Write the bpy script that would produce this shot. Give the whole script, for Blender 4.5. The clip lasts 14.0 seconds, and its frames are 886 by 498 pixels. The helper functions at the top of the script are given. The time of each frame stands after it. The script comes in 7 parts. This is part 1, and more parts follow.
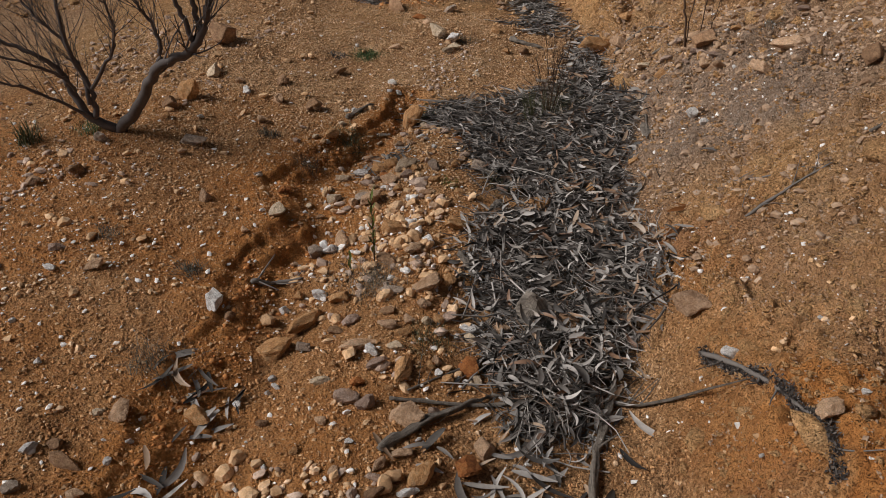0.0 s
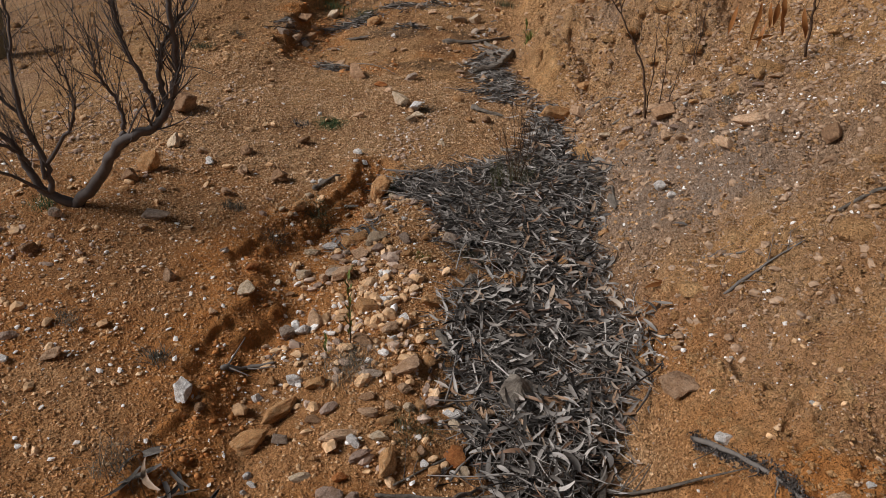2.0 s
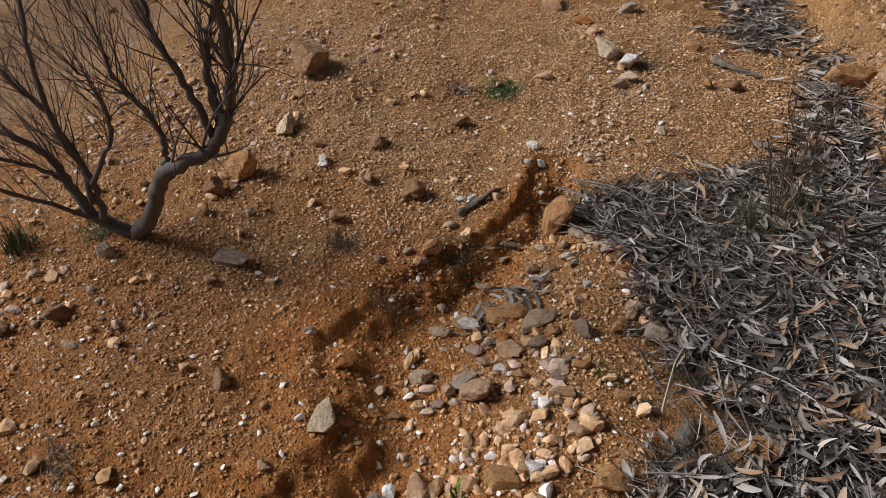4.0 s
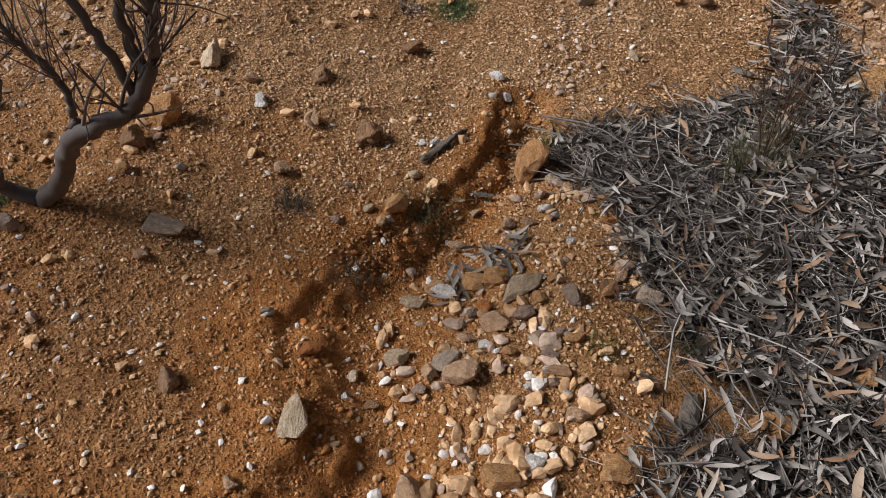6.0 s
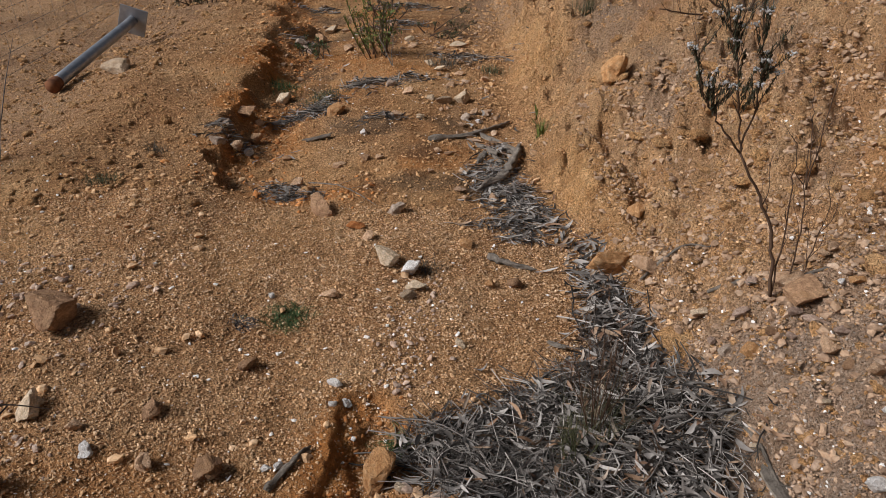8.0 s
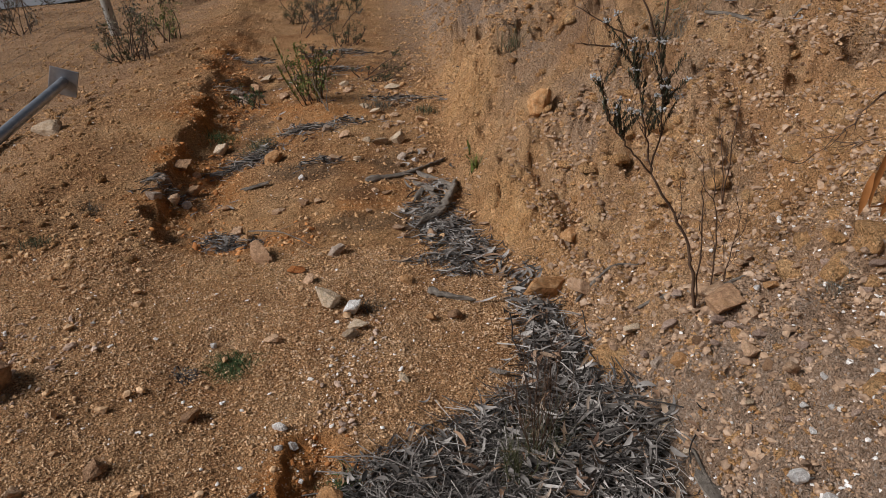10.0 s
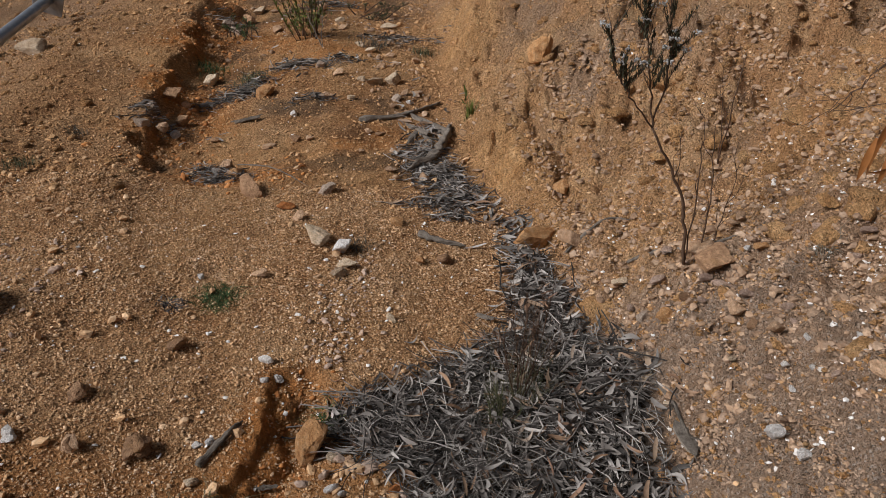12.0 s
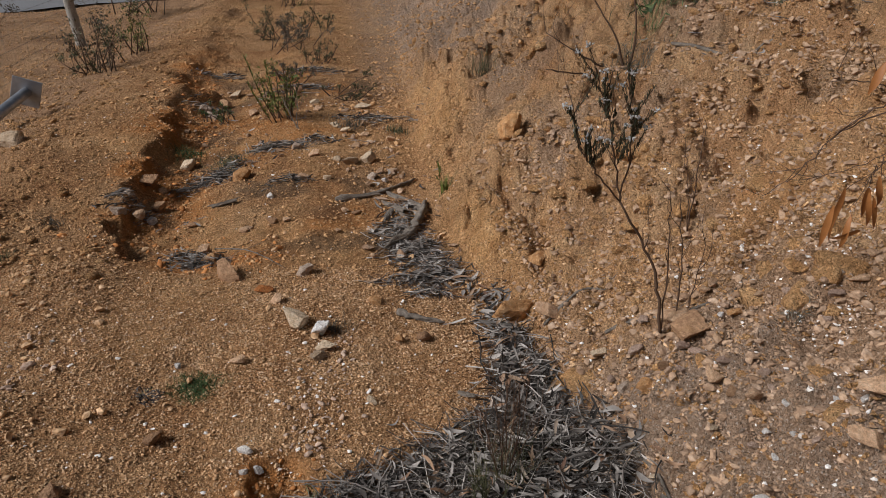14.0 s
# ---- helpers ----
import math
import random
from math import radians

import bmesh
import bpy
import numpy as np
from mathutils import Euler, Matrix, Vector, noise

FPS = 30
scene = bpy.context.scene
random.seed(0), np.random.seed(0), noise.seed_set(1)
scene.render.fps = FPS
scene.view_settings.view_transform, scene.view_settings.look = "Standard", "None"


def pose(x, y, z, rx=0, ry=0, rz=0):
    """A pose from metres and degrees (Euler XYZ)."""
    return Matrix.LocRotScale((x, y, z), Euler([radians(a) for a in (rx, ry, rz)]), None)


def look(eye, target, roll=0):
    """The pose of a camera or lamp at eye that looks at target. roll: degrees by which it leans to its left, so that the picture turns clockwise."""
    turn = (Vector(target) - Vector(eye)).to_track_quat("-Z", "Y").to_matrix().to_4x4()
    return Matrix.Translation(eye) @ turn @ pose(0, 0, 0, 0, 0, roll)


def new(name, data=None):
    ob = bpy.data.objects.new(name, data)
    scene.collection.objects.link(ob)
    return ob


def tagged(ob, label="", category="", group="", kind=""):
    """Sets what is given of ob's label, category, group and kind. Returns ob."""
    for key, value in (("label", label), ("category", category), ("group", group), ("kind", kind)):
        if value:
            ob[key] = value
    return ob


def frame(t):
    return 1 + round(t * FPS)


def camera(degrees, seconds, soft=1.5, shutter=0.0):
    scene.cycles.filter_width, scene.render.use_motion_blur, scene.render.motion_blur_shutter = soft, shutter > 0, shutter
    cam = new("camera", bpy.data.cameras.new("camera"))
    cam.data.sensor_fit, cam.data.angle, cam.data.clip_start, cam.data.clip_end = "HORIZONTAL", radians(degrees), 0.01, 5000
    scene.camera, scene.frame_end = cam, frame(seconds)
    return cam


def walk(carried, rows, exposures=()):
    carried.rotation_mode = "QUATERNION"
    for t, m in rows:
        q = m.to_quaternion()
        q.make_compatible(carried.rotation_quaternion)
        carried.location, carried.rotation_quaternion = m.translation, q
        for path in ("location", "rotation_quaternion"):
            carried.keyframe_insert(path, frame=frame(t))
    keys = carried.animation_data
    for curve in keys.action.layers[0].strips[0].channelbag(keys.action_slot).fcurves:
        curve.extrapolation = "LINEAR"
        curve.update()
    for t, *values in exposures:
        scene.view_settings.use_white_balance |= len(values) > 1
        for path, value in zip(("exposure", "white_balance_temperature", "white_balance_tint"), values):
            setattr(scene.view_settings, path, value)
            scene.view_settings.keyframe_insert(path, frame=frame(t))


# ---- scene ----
cam = camera(64.00, 14.0, 0.55)
PATH = [
    (0, (0.496, -1.129, 1.751), (0.287, 0.493, 0.601), -0.49),
    (0.5, (0.477, -1.052, 1.807), (0.534, 0.658, 0.770), -0.13),
    (1, (0.439, -1.030, 1.808), (0.571, 0.683, 0.784), 1.52),
    (1.5, (0.400, -1.047, 1.809), (0.490, 0.676, 0.796), 0.71),
    (2, (0.362, -1.033, 1.810), (0.292, 0.682, 0.784), 1.55),
    (2.5, (0.393, -0.813, 1.756), (0.185, 0.878, 0.710), -1.27),
    (3, (0.415, -0.212, 1.697), (-0.243, 1.344, 0.627), -2.50),
    (3.2, (0.407, -0.031, 1.683), (-0.285, 1.493, 0.587), -5.45),
    (5.3, (0.027, 0.686, 1.679), (-0.393, 2.012, 0.241), -3.13),
    (5.5, (0.027, 0.684, 1.677), (-0.376, 2.009, 0.234), -3.56),
    (6, (0.014, 0.721, 1.649), (-0.328, 2.011, 0.159), -2.66),
    (6.5, (0.026, 0.768, 1.697), (-0.125, 2.190, 0.299), 0.40),
    (7, (0.052, 0.791, 1.744), (0.018, 2.322, 0.458), 0.26),
    (7.5, (0.060, 0.806, 1.795), (0.091, 2.421, 0.615), -0.45),
    (7.7, (0.051, 0.824, 1.847), (0.075, 2.519, 0.786), -0.74),
    (9.8, (0.136, 0.750, 1.915), (0.241, 2.567, 1.085), -3.00),
    (10, (0.138, 0.742, 1.895), (0.295, 2.528, 1.009), -3.07),
    (10.5, (0.146, 0.736, 1.871), (0.343, 2.464, 0.883), -2.31),
    (11, (0.129, 0.730, 1.858), (0.345, 2.430, 0.827), -1.15),
    (11.5, (0.103, 0.740, 1.851), (0.308, 2.426, 0.795), 0.15),
    (12, (0.097, 0.747, 1.867), (0.291, 2.461, 0.854), 0.85),
    (12.5, (0.094, 0.746, 1.868), (0.275, 2.467, 0.864), 0.45),
    (13, (0.102, 0.744, 1.881), (0.278, 2.484, 0.912), -0.10),
    (13.5, (0.127, 0.748, 1.897), (0.354, 2.503, 0.965), -0.93),
    (14, (0.119, 0.745, 1.916), (0.375, 2.541, 1.074), -0.77),
]
walk(cam, [(t, look(eye, target, roll)) for t, eye, target, roll in PATH],
     [(0, -0.1, 6400, 10), (2, -0.02, 6350, 10), (3.2, 0.12, 6300, 10), (5.3, 0.24, 6250, 10), (7.5, 0.22, 6200, 10), (9.8, 0.02, 6200, 10), (14, 0.0, 6200, 10)])

# ---- world and light: bright overcast with a soft sun ----
world = bpy.data.worlds.new("overcast_sky")
scene.world = world
world.use_nodes = True
wn = world.node_tree.nodes
sky = wn.new("ShaderNodeTexSky")
sky.sky_type = "NISHITA"
sky.sun_disc = False
sky.sun_elevation, sky.sun_rotation = radians(40), radians(-101)
sky.dust_density, sky.air_density = 4.0, 1.2
cloud = wn.new("ShaderNodeMix")
cloud.data_type = "RGBA"
cloud.inputs[0].default_value = 0.35
cloud.inputs[7].default_value = (6.2, 6.1, 6.0, 1)
world.node_tree.links.new(sky.outputs["Color"], cloud.inputs[6])
world.node_tree.links.new(cloud.outputs[2], wn["Background"].inputs["Color"])
wn["Background"].inputs["Strength"].default_value = 0.0185

sun = new("sun", bpy.data.lights.new("sun", "SUN"))
sun.data.energy, sun.data.angle, sun.data.color = 3.65, radians(26), (1.0, 0.965, 0.935)
sun.matrix_world = look((-6.0, -1.2, 5.2), (0, 0, 0))


# ---- materials ----
def material(name, rough=0.9):
    m = bpy.data.materials.new(name)
    m.use_nodes = True
    m.node_tree.nodes["Principled BSDF"].inputs["Roughness"].default_value = rough
    m.node_tree.nodes["Principled BSDF"].inputs["Specular IOR Level"].default_value = 0.25
    return m


class Nodes:
    """A short hand for wiring one material."""

    def __init__(self, mat):
        self.tree, self.out = mat.node_tree, mat.node_tree.nodes["Principled BSDF"]
        self.place = self.add("ShaderNodeNewGeometry").outputs["Position"]

    def add(self, kind, **settings):
        node = self.tree.nodes.new(kind)
        for key, value in settings.items():
            if key == "operation":
                node.operation = value
            elif key == "data_type":
                node.data_type = value
            elif key == "feature":
                node.feature = value
            elif key == "blend_type":
                node.blend_type = value
            elif key == "attribute_name":
                node.attribute_name = value
        return node

    def link(self, a, b):
        self.tree.links.new(a, b)

    def noise(self, scale, detail=4, rough=0.6, where=None):
        n = self.add("ShaderNodeTexNoise")
        n.inputs["Scale"].default_value, n.inputs["Detail"].default_value, n.inputs["Roughness"].default_value = scale, detail, rough
        self.link(where or self.place, n.inputs["Vector"])
        return n.outputs["Fac"]

    def cells(self, scale, out="Distance", feature="F1", where=None):
        n = self.add("ShaderNodeTexVoronoi", feature=feature)
        n.inputs["Scale"].default_value = scale
        self.link(where or self.place, n.inputs["Vector"])
        return n.outputs[out]

    def ramp(self, fac, stops):
        n = self.add("ShaderNodeValToRGB")
        while len(n.color_ramp.elements) < len(stops):
            n.color_ramp.elements.new(0.5)
        for e, (p, c) in zip(n.color_ramp.elements, stops):
            e.position, e.color = p, (*c, 1) if len(c) == 3 else c
        self.link(fac, n.inputs["Fac"])
        return n.outputs["Color"]

    def mix(self, fac, a, b, mode="MIX"):
        n = self.add("ShaderNodeMix", data_type="RGBA", blend_type=mode)
        for value, sock in ((fac, n.inputs[0]), (a, n.inputs[6]), (b, n.inputs[7])):
            if isinstance(value, (int, float)):
                sock.default_value = value
            elif isinstance(value, tuple):
                sock.default_value = (*value, 1)
            else:
                self.link(value, sock)
        return n.outputs[2]

    def math(self, op, a, b=0.0):
        n = self.add("ShaderNodeMath", operation=op)
        for value, sock in ((a, n.inputs[0]), (b, n.inputs[1])):
            if isinstance(value, (int, float)):
                sock.default_value = value
            else:
                self.link(value, sock)
        return n.outputs[0]

    def attribute(self, name):
        return self.add("ShaderNodeAttribute", attribute_name=name).outputs["Fac"]

    def bump(self, height, strength, distance, normal=None):
        n = self.add("ShaderNodeBump")
        n.inputs["Strength"].default_value, n.inputs["Distance"].default_value = strength, distance
        self.link(height, n.inputs["Height"])
        if normal:
            self.link(normal, n.inputs["Normal"])
        return n.outputs["Normal"]

    def finish(self, color, normal=None):
        self.link(color, self.out.inputs["Base Color"])
        if normal:
            self.link(normal, self.out.inputs["Normal"])


def soil_material():
    """Decomposed granite: ochre grit with clay, paler quartz grit, red subsoil and leaf mould by the soil maps of the sheet."""
    m = material("gritty_ochre_soil", 0.95)
    n = Nodes(m)
    grit, fine = n.cells(150, "Color"), n.cells(330, "Color")
    g1 = n.math("MULTIPLY", grit, 1.0)
    ochre = n.ramp(n.noise(2.2, 6, 0.65), [(0.3, (0.40, 0.20, 0.085)), (0.5, (0.53, 0.295, 0.138)), (0.72, (0.62, 0.385, 0.205))])
    grain = n.ramp(g1, [(0.12, (0.30, 0.26, 0.22)), (0.32, (0.70, 0.64, 0.58)), (0.6, (1.06, 1.04, 1.02)), (0.8, (1.4, 1.46, 1.52)), (0.95, (1.75, 2.0, 2.25))])
    ochre = n.mix(0.95, ochre, grain, "MULTIPLY")
    ochre = n.mix(0.55, ochre, n.ramp(fine, [(0, (0.45, 0.42, 0.38)), (0.6, (1, 1, 1)), (1, (1.5, 1.5, 1.5))]), "MULTIPLY")
    clay = n.ramp(n.noise(9, 7, 0.7), [(0.25, (0.50, 0.245, 0.09)), (0.5, (0.66, 0.375, 0.165)), (0.75, (0.76, 0.50, 0.265))])
    clay = n.mix(0.28, clay, grain, "MULTIPLY")
    clay = n.mix(0.5, clay, n.ramp(n.noise(3.2, 5, 0.7), [(0.3, (0.62, 0.54, 0.46)), (0.5, (1, 1, 1)), (0.7, (1.2, 1.24, 1.28))]), "MULTIPLY")
    clay = n.mix(0.45, clay, n.ramp(n.cells(9, "Color"), [(0.1, (0.62, 0.56, 0.5)), (0.5, (1, 1, 1)), (0.9, (1.25, 1.27, 1.3))]), "MULTIPLY")
    color = n.mix(n.attribute("clay"), ochre, clay)
    red = n.ramp(n.noise(24, 5, 0.7), [(0.25, (0.40, 0.145, 0.038)), (0.55, (0.60, 0.255, 0.075)), (0.8, (0.70, 0.36, 0.14))])
    color = n.mix(n.attribute("red"), color, red)
    pale = n.ramp(grit, [(0.15, (0.27, 0.168, 0.105)), (0.4, (0.37, 0.25, 0.17)), (0.75, (0.48, 0.36, 0.275)), (0.95, (0.75, 0.68, 0.62))])
    pale = n.mix(0.45, pale, n.ramp(n.noise(5, 4), [(0.3, (0.31, 0.195, 0.12)), (0.7, (0.40, 0.285, 0.205))]))
    color = n.mix(n.attribute("pale"), color, pale)
    mould = n.ramp(n.noise(40, 4, 0.7), [(0.3, (0.025, 0.02, 0.017)), (0.7, (0.09, 0.065, 0.05))])
    color = n.mix(n.attribute("mould"), color, mould)
    color = n.mix(0.5, color, n.ramp(n.noise(0.9, 3), [(0.3, (0.78, 0.74, 0.70)), (0.7, (1.2, 1.2, 1.2))]), "MULTIPLY")
    color = n.mix(0.55, color, n.ramp(n.noise(60, 6, 0.75), [(0.3, (0.45, 0.42, 0.40)), (0.5, (1, 1, 1)), (0.72, (1.45, 1.45, 1.45))]), "MULTIPLY")
    coarse = n.math("SUBTRACT", 1.0, n.cells(70))
    b = n.bump(coarse, 0.95, 0.022)
    b = n.bump(n.math("SUBTRACT", 1.0, n.cells(170)), 1.0, 0.014, b)
    b = n.bump(n.noise(22, 8, 0.78), 1.0, 0.022, b)
    n.finish(color, b)
    return m


def stone_material(name, dark, mid, light, quartz=0.0, random_from="object", vary=0.75):
    m = material(name, 0.85)
    n = Nodes(m)
    where = n.add("ShaderNodeTexCoord").outputs["Object"] if random_from == "object" else n.place
    size = 9 if random_from == "object" else 60
    base = n.ramp(n.noise(size * 0.28, 6, 0.65, where), [(0.28, dark), (0.5, mid), (0.74, light)])
    pick = n.add("ShaderNodeObjectInfo").outputs["Random"] if random_from == "object" else n.add("ShaderNodeNewGeometry").outputs["Random Per Island"]
    base = n.mix(vary * 0.85, base, n.ramp(pick, [(0, (0.56, 0.50, 0.46)), (0.5, (1.0, 0.97, 0.94)), (1, (1.4, 1.38, 1.36))]), "MULTIPLY")
    speck = n.cells(size * 1.6, "Color", "F1", where)
    base = n.mix(0.5, base, n.ramp(speck, [(0.1, (0.65, 0.6, 0.56)), (0.5, (1.05, 1.05, 1.05)), (0.9, (1.45, 1.42, 1.38))]), "MULTIPLY")
    base = n.mix(0.6, base, n.ramp(n.noise(size * 0.5, 8, 0.75, where), [(0.3, (0.45, 0.41, 0.38)), (0.46, (1, 1, 1)), (0.75, (1.35, 1.35, 1.35))]), "MULTIPLY")
    if quartz:
        base = n.mix(n.ramp(n.noise(size * 0.2, 5, 0.6, where), [(0.62 - quartz * 0.3, (0, 0, 0)), (0.72 - quartz * 0.3, (1, 1, 1))]), base, (0.72, 0.68, 0.64))
    # earth clings to the stones in blotches
    base = n.mix(n.ramp(n.noise(14, 5, 0.7), [(0.55, (0, 0, 0)), (0.75, (0.6, 0.6, 0.6))]), base, (0.36, 0.19, 0.075))
    b = n.bump(n.noise(size * 0.9, 8, 0.75, where), 0.9, 0.016 if random_from == "object" else 0.004)
    b = n.bump(n.cells(size * 1.2, "Distance", "F1", where), 0.25, 0.006 if random_from == "object" else 0.003, b)
    n.finish(base, b)
    return m


def plant_material(name, stops, rough=0.7, streak=30, source="island"):
    m = material(name, rough)
    n = Nodes(m)
    pick = n.add("ShaderNodeNewGeometry").outputs["Random Per Island"] if source == "island" else n.add("ShaderNodeObjectInfo").outputs["Random"]
    base = n.ramp(pick, stops)
    base = n.mix(0.5, base, n.ramp(n.noise(streak, 5, 0.7), [(0.25, (0.5, 0.48, 0.46)), (0.5, (1, 1, 1)), (0.8, (1.35, 1.35, 1.35))]), "MULTIPLY")
    n.finish(base, n.bump(n.noise(streak * 5, 4), 0.4, 0.002))
    return m


def wood_material(name, dark, light):
    m = material(name, 0.85)
    n = Nodes(m)
    stretch = n.add("ShaderNodeMapping")
    n.link(n.add("ShaderNodeTexCoord").outputs["UV"], stretch.inputs["Vector"])
    stretch.inputs["Scale"].default_value = (14, 2.2, 1)
    grain = n.noise(6, 6, 0.7, stretch.outputs["Vector"])
    blot = n.noise(26, 6, 0.7)
    base = n.ramp(n.math("ADD", n.math("MULTIPLY", grain, 0.6), n.math("MULTIPLY", blot, 0.4)), [(0.36, dark), (0.52, tuple(0.5 * (a + b) for a, b in zip(dark, light))), (0.66, light)])
    n.finish(base, n.bump(grain, 1.0, 0.008))
    return m


SOIL = soil_material()
STONE = {
    "orange": stone_material("orange_sandstone", (0.40, 0.185, 0.07), (0.52, 0.285, 0.125), (0.60, 0.40, 0.23), 0.0, "object", 0.5),
    "tan": stone_material("tan_sandstone", (0.42, 0.25, 0.145), (0.56, 0.37, 0.235), (0.66, 0.49, 0.345)),
    "cream": stone_material("cream_stone", (0.46, 0.33, 0.21), (0.61, 0.48, 0.34), (0.70, 0.60, 0.48)),
    "brown": stone_material("brown_ironstone", (0.23, 0.13, 0.075), (0.35, 0.21, 0.12), (0.45, 0.29, 0.17)),
    "pinkish": stone_material("pinkish_grey_stone", (0.33, 0.22, 0.17), (0.46, 0.33, 0.26), (0.56, 0.45, 0.38)),
    "white": stone_material("white_quartz", (0.60, 0.53, 0.48), (0.80, 0.76, 0.73), (0.90, 0.88, 0.86), 0.0, "object", 0.25),
    "grey": stone_material("grey_stone", (0.27, 0.205, 0.16), (0.40, 0.315, 0.25), (0.52, 0.43, 0.355)),
    "red": stone_material("red_ironstone", (0.26, 0.08, 0.025), (0.40, 0.15, 0.045), (0.50, 0.24, 0.09)),
}
GRAVEL_FAR = stone_material("ochre_far_gravel", (0.38, 0.208, 0.092), (0.50, 0.295, 0.142), (0.60, 0.385, 0.21), 0.0, "island", 0.45)
GRAVEL_OCHRE = stone_material("ochre_gravel", (0.44, 0.255, 0.125), (0.58, 0.38, 0.215), (0.70, 0.52, 0.36), 0.0, "island")
GRAVEL_RUST = stone_material("rust_brown_gravel", (0.35, 0.165, 0.065), (0.47, 0.25, 0.11), (0.58, 0.36, 0.19), 0.0, "island")
GRAVEL_PALE = stone_material("pale_bank_gravel", (0.31, 0.21, 0.155), (0.43, 0.32, 0.25), (0.57, 0.46, 0.39), 0.0, "island")
GRAVEL_TAN = stone_material("tan_bank_gravel", (0.29, 0.18, 0.11), (0.38, 0.262, 0.175), (0.49, 0.37, 0.28), 0.0, "island")
GRAVEL_BROWN = stone_material("brown_basin_stones", (0.20, 0.12, 0.07), (0.32, 0.21, 0.135), (0.46, 0.35, 0.255), 0.0, "island", 0.6)
GRAVEL_WHITE = stone_material("white_quartz_gravel", (0.62, 0.56, 0.50), (0.82, 0.79, 0.76), (0.92, 0.90, 0.88), 0.0, "island", 0.3)
CLOD_RED = stone_material("red_soil_crumbs", (0.35, 0.13, 0.04), (0.50, 0.215, 0.07), (0.60, 0.31, 0.125), 0.0, "island")
DEAD_LEAF = plant_material("grey_dead_leaf", [(0.0, (0.024, 0.021, 0.019)), (0.18, (0.075, 0.065, 0.057)), (0.4, (0.21, 0.185, 0.165)), (0.6, (0.33, 0.298, 0.27)), (0.74, (0.50, 0.455, 0.415)), (0.8, (0.36, 0.26, 0.18)), (0.9, (0.29, 0.175, 0.105)), (1.0, (0.19, 0.11, 0.075))], 0.5, 45)
TWIG = plant_material("grey_dry_twig", [(0.0, (0.022, 0.018, 0.015)), (0.4, (0.085, 0.072, 0.063)), (0.75, (0.24, 0.212, 0.19)), (1.0, (0.52, 0.475, 0.43))], 0.7, 60)
BARK = wood_material("weathered_grey_wood", (0.075, 0.058, 0.045), (0.44, 0.375, 0.31))
BURNT = plant_material("burnt_grey_bark", [(0.0, (0.055, 0.045, 0.042)), (0.6, (0.11, 0.092, 0.086)), (1.0, (0.19, 0.165, 0.155))], 0.8, 40)
CRUST = plant_material("dark_brown_lichen", [(0.0, (0.035, 0.028, 0.026)), (0.6, (0.085, 0.07, 0.062)), (1.0, (0.24, 0.20, 0.17))], 0.9, 50)
DARK_STEM = plant_material("dark_brown_stem", [(0.0, (0.06, 0.035, 0.022)), (1.0, (0.14, 0.085, 0.055))], 0.8, 50)
GREEN = plant_material("fresh_green_leaf", [(0.0, (0.07, 0.10, 0.022)), (0.5, (0.13, 0.17, 0.035)), (1.0, (0.22, 0.22, 0.06))], 0.55, 30)
OLIVE = plant_material("dull_olive_leaf", [(0.0, (0.045, 0.05, 0.022)), (0.5, (0.09, 0.095, 0.045)), (1.0, (0.16, 0.14, 0.075))], 0.65, 30)
DARK_NEEDLE = plant_material("dark_olive_needle", [(0.0, (0.03, 0.03, 0.018)), (0.6, (0.06, 0.06, 0.032)), (1.0, (0.11, 0.10, 0.055))], 0.7, 30)
MAT_GREEN = plant_material("dark_green_mat", [(0.0, (0.035, 0.055, 0.02)), (0.6, (0.065, 0.105, 0.035)), (1.0, (0.11, 0.14, 0.05))], 0.65, 40)
GREY_TUFT = plant_material("grey_tuft", [(0.0, (0.06, 0.053, 0.04)), (0.5, (0.12, 0.105, 0.078)), (1.0, (0.23, 0.20, 0.15))], 0.8, 40)
RUST_LEAF = plant_material("rust_brown_leaf", [(0.0, (0.17, 0.062, 0.02)), (0.5, (0.29, 0.115, 0.034)), (1.0, (0.40, 0.18, 0.06))], 0.5, 30)
FLOWER = plant_material("greyish_white_flower", [(0.0, (0.24, 0.23, 0.22)), (1.0, (0.58, 0.57, 0.56))], 0.7, 60)
METAL = material("galvanised_steel", 0.45)
nodes = Nodes(METAL)
METAL.node_tree.nodes["Principled BSDF"].inputs["Metallic"].default_value = 0.75
nodes.finish(nodes.ramp(nodes.noise(7, 5), [(0.3, (0.30, 0.32, 0.36)), (0.7, (0.48, 0.50, 0.54))]), nodes.bump(nodes.noise(60, 3), 0.1, 0.001))
RUST = material("rusty_steel", 0.9)
nodes = Nodes(RUST)
nodes.finish(nodes.ramp(nodes.noise(20, 5), [(0.3, (0.09, 0.035, 0.018)), (0.7, (0.24, 0.10, 0.045))]))
POST = wood_material("greenish_weathered_post", (0.15, 0.14, 0.09), (0.33, 0.31, 0.22))
PALE_POST = wood_material("pale_grey_post", (0.26, 0.24, 0.21), (0.50, 0.47, 0.42))
WIRE = material("dull_fence_wire", 0.6)
WIRE.node_tree.nodes["Principled BSDF"].inputs["Metallic"].default_value = 0.5
nodes = Nodes(WIRE)
nodes.finish(nodes.ramp(nodes.noise(9, 3), [(0.3, (0.10, 0.095, 0.09)), (0.7, (0.26, 0.25, 0.24))]))
ASPHALT = material("worn_asphalt", 0.9)
nodes = Nodes(ASPHALT)
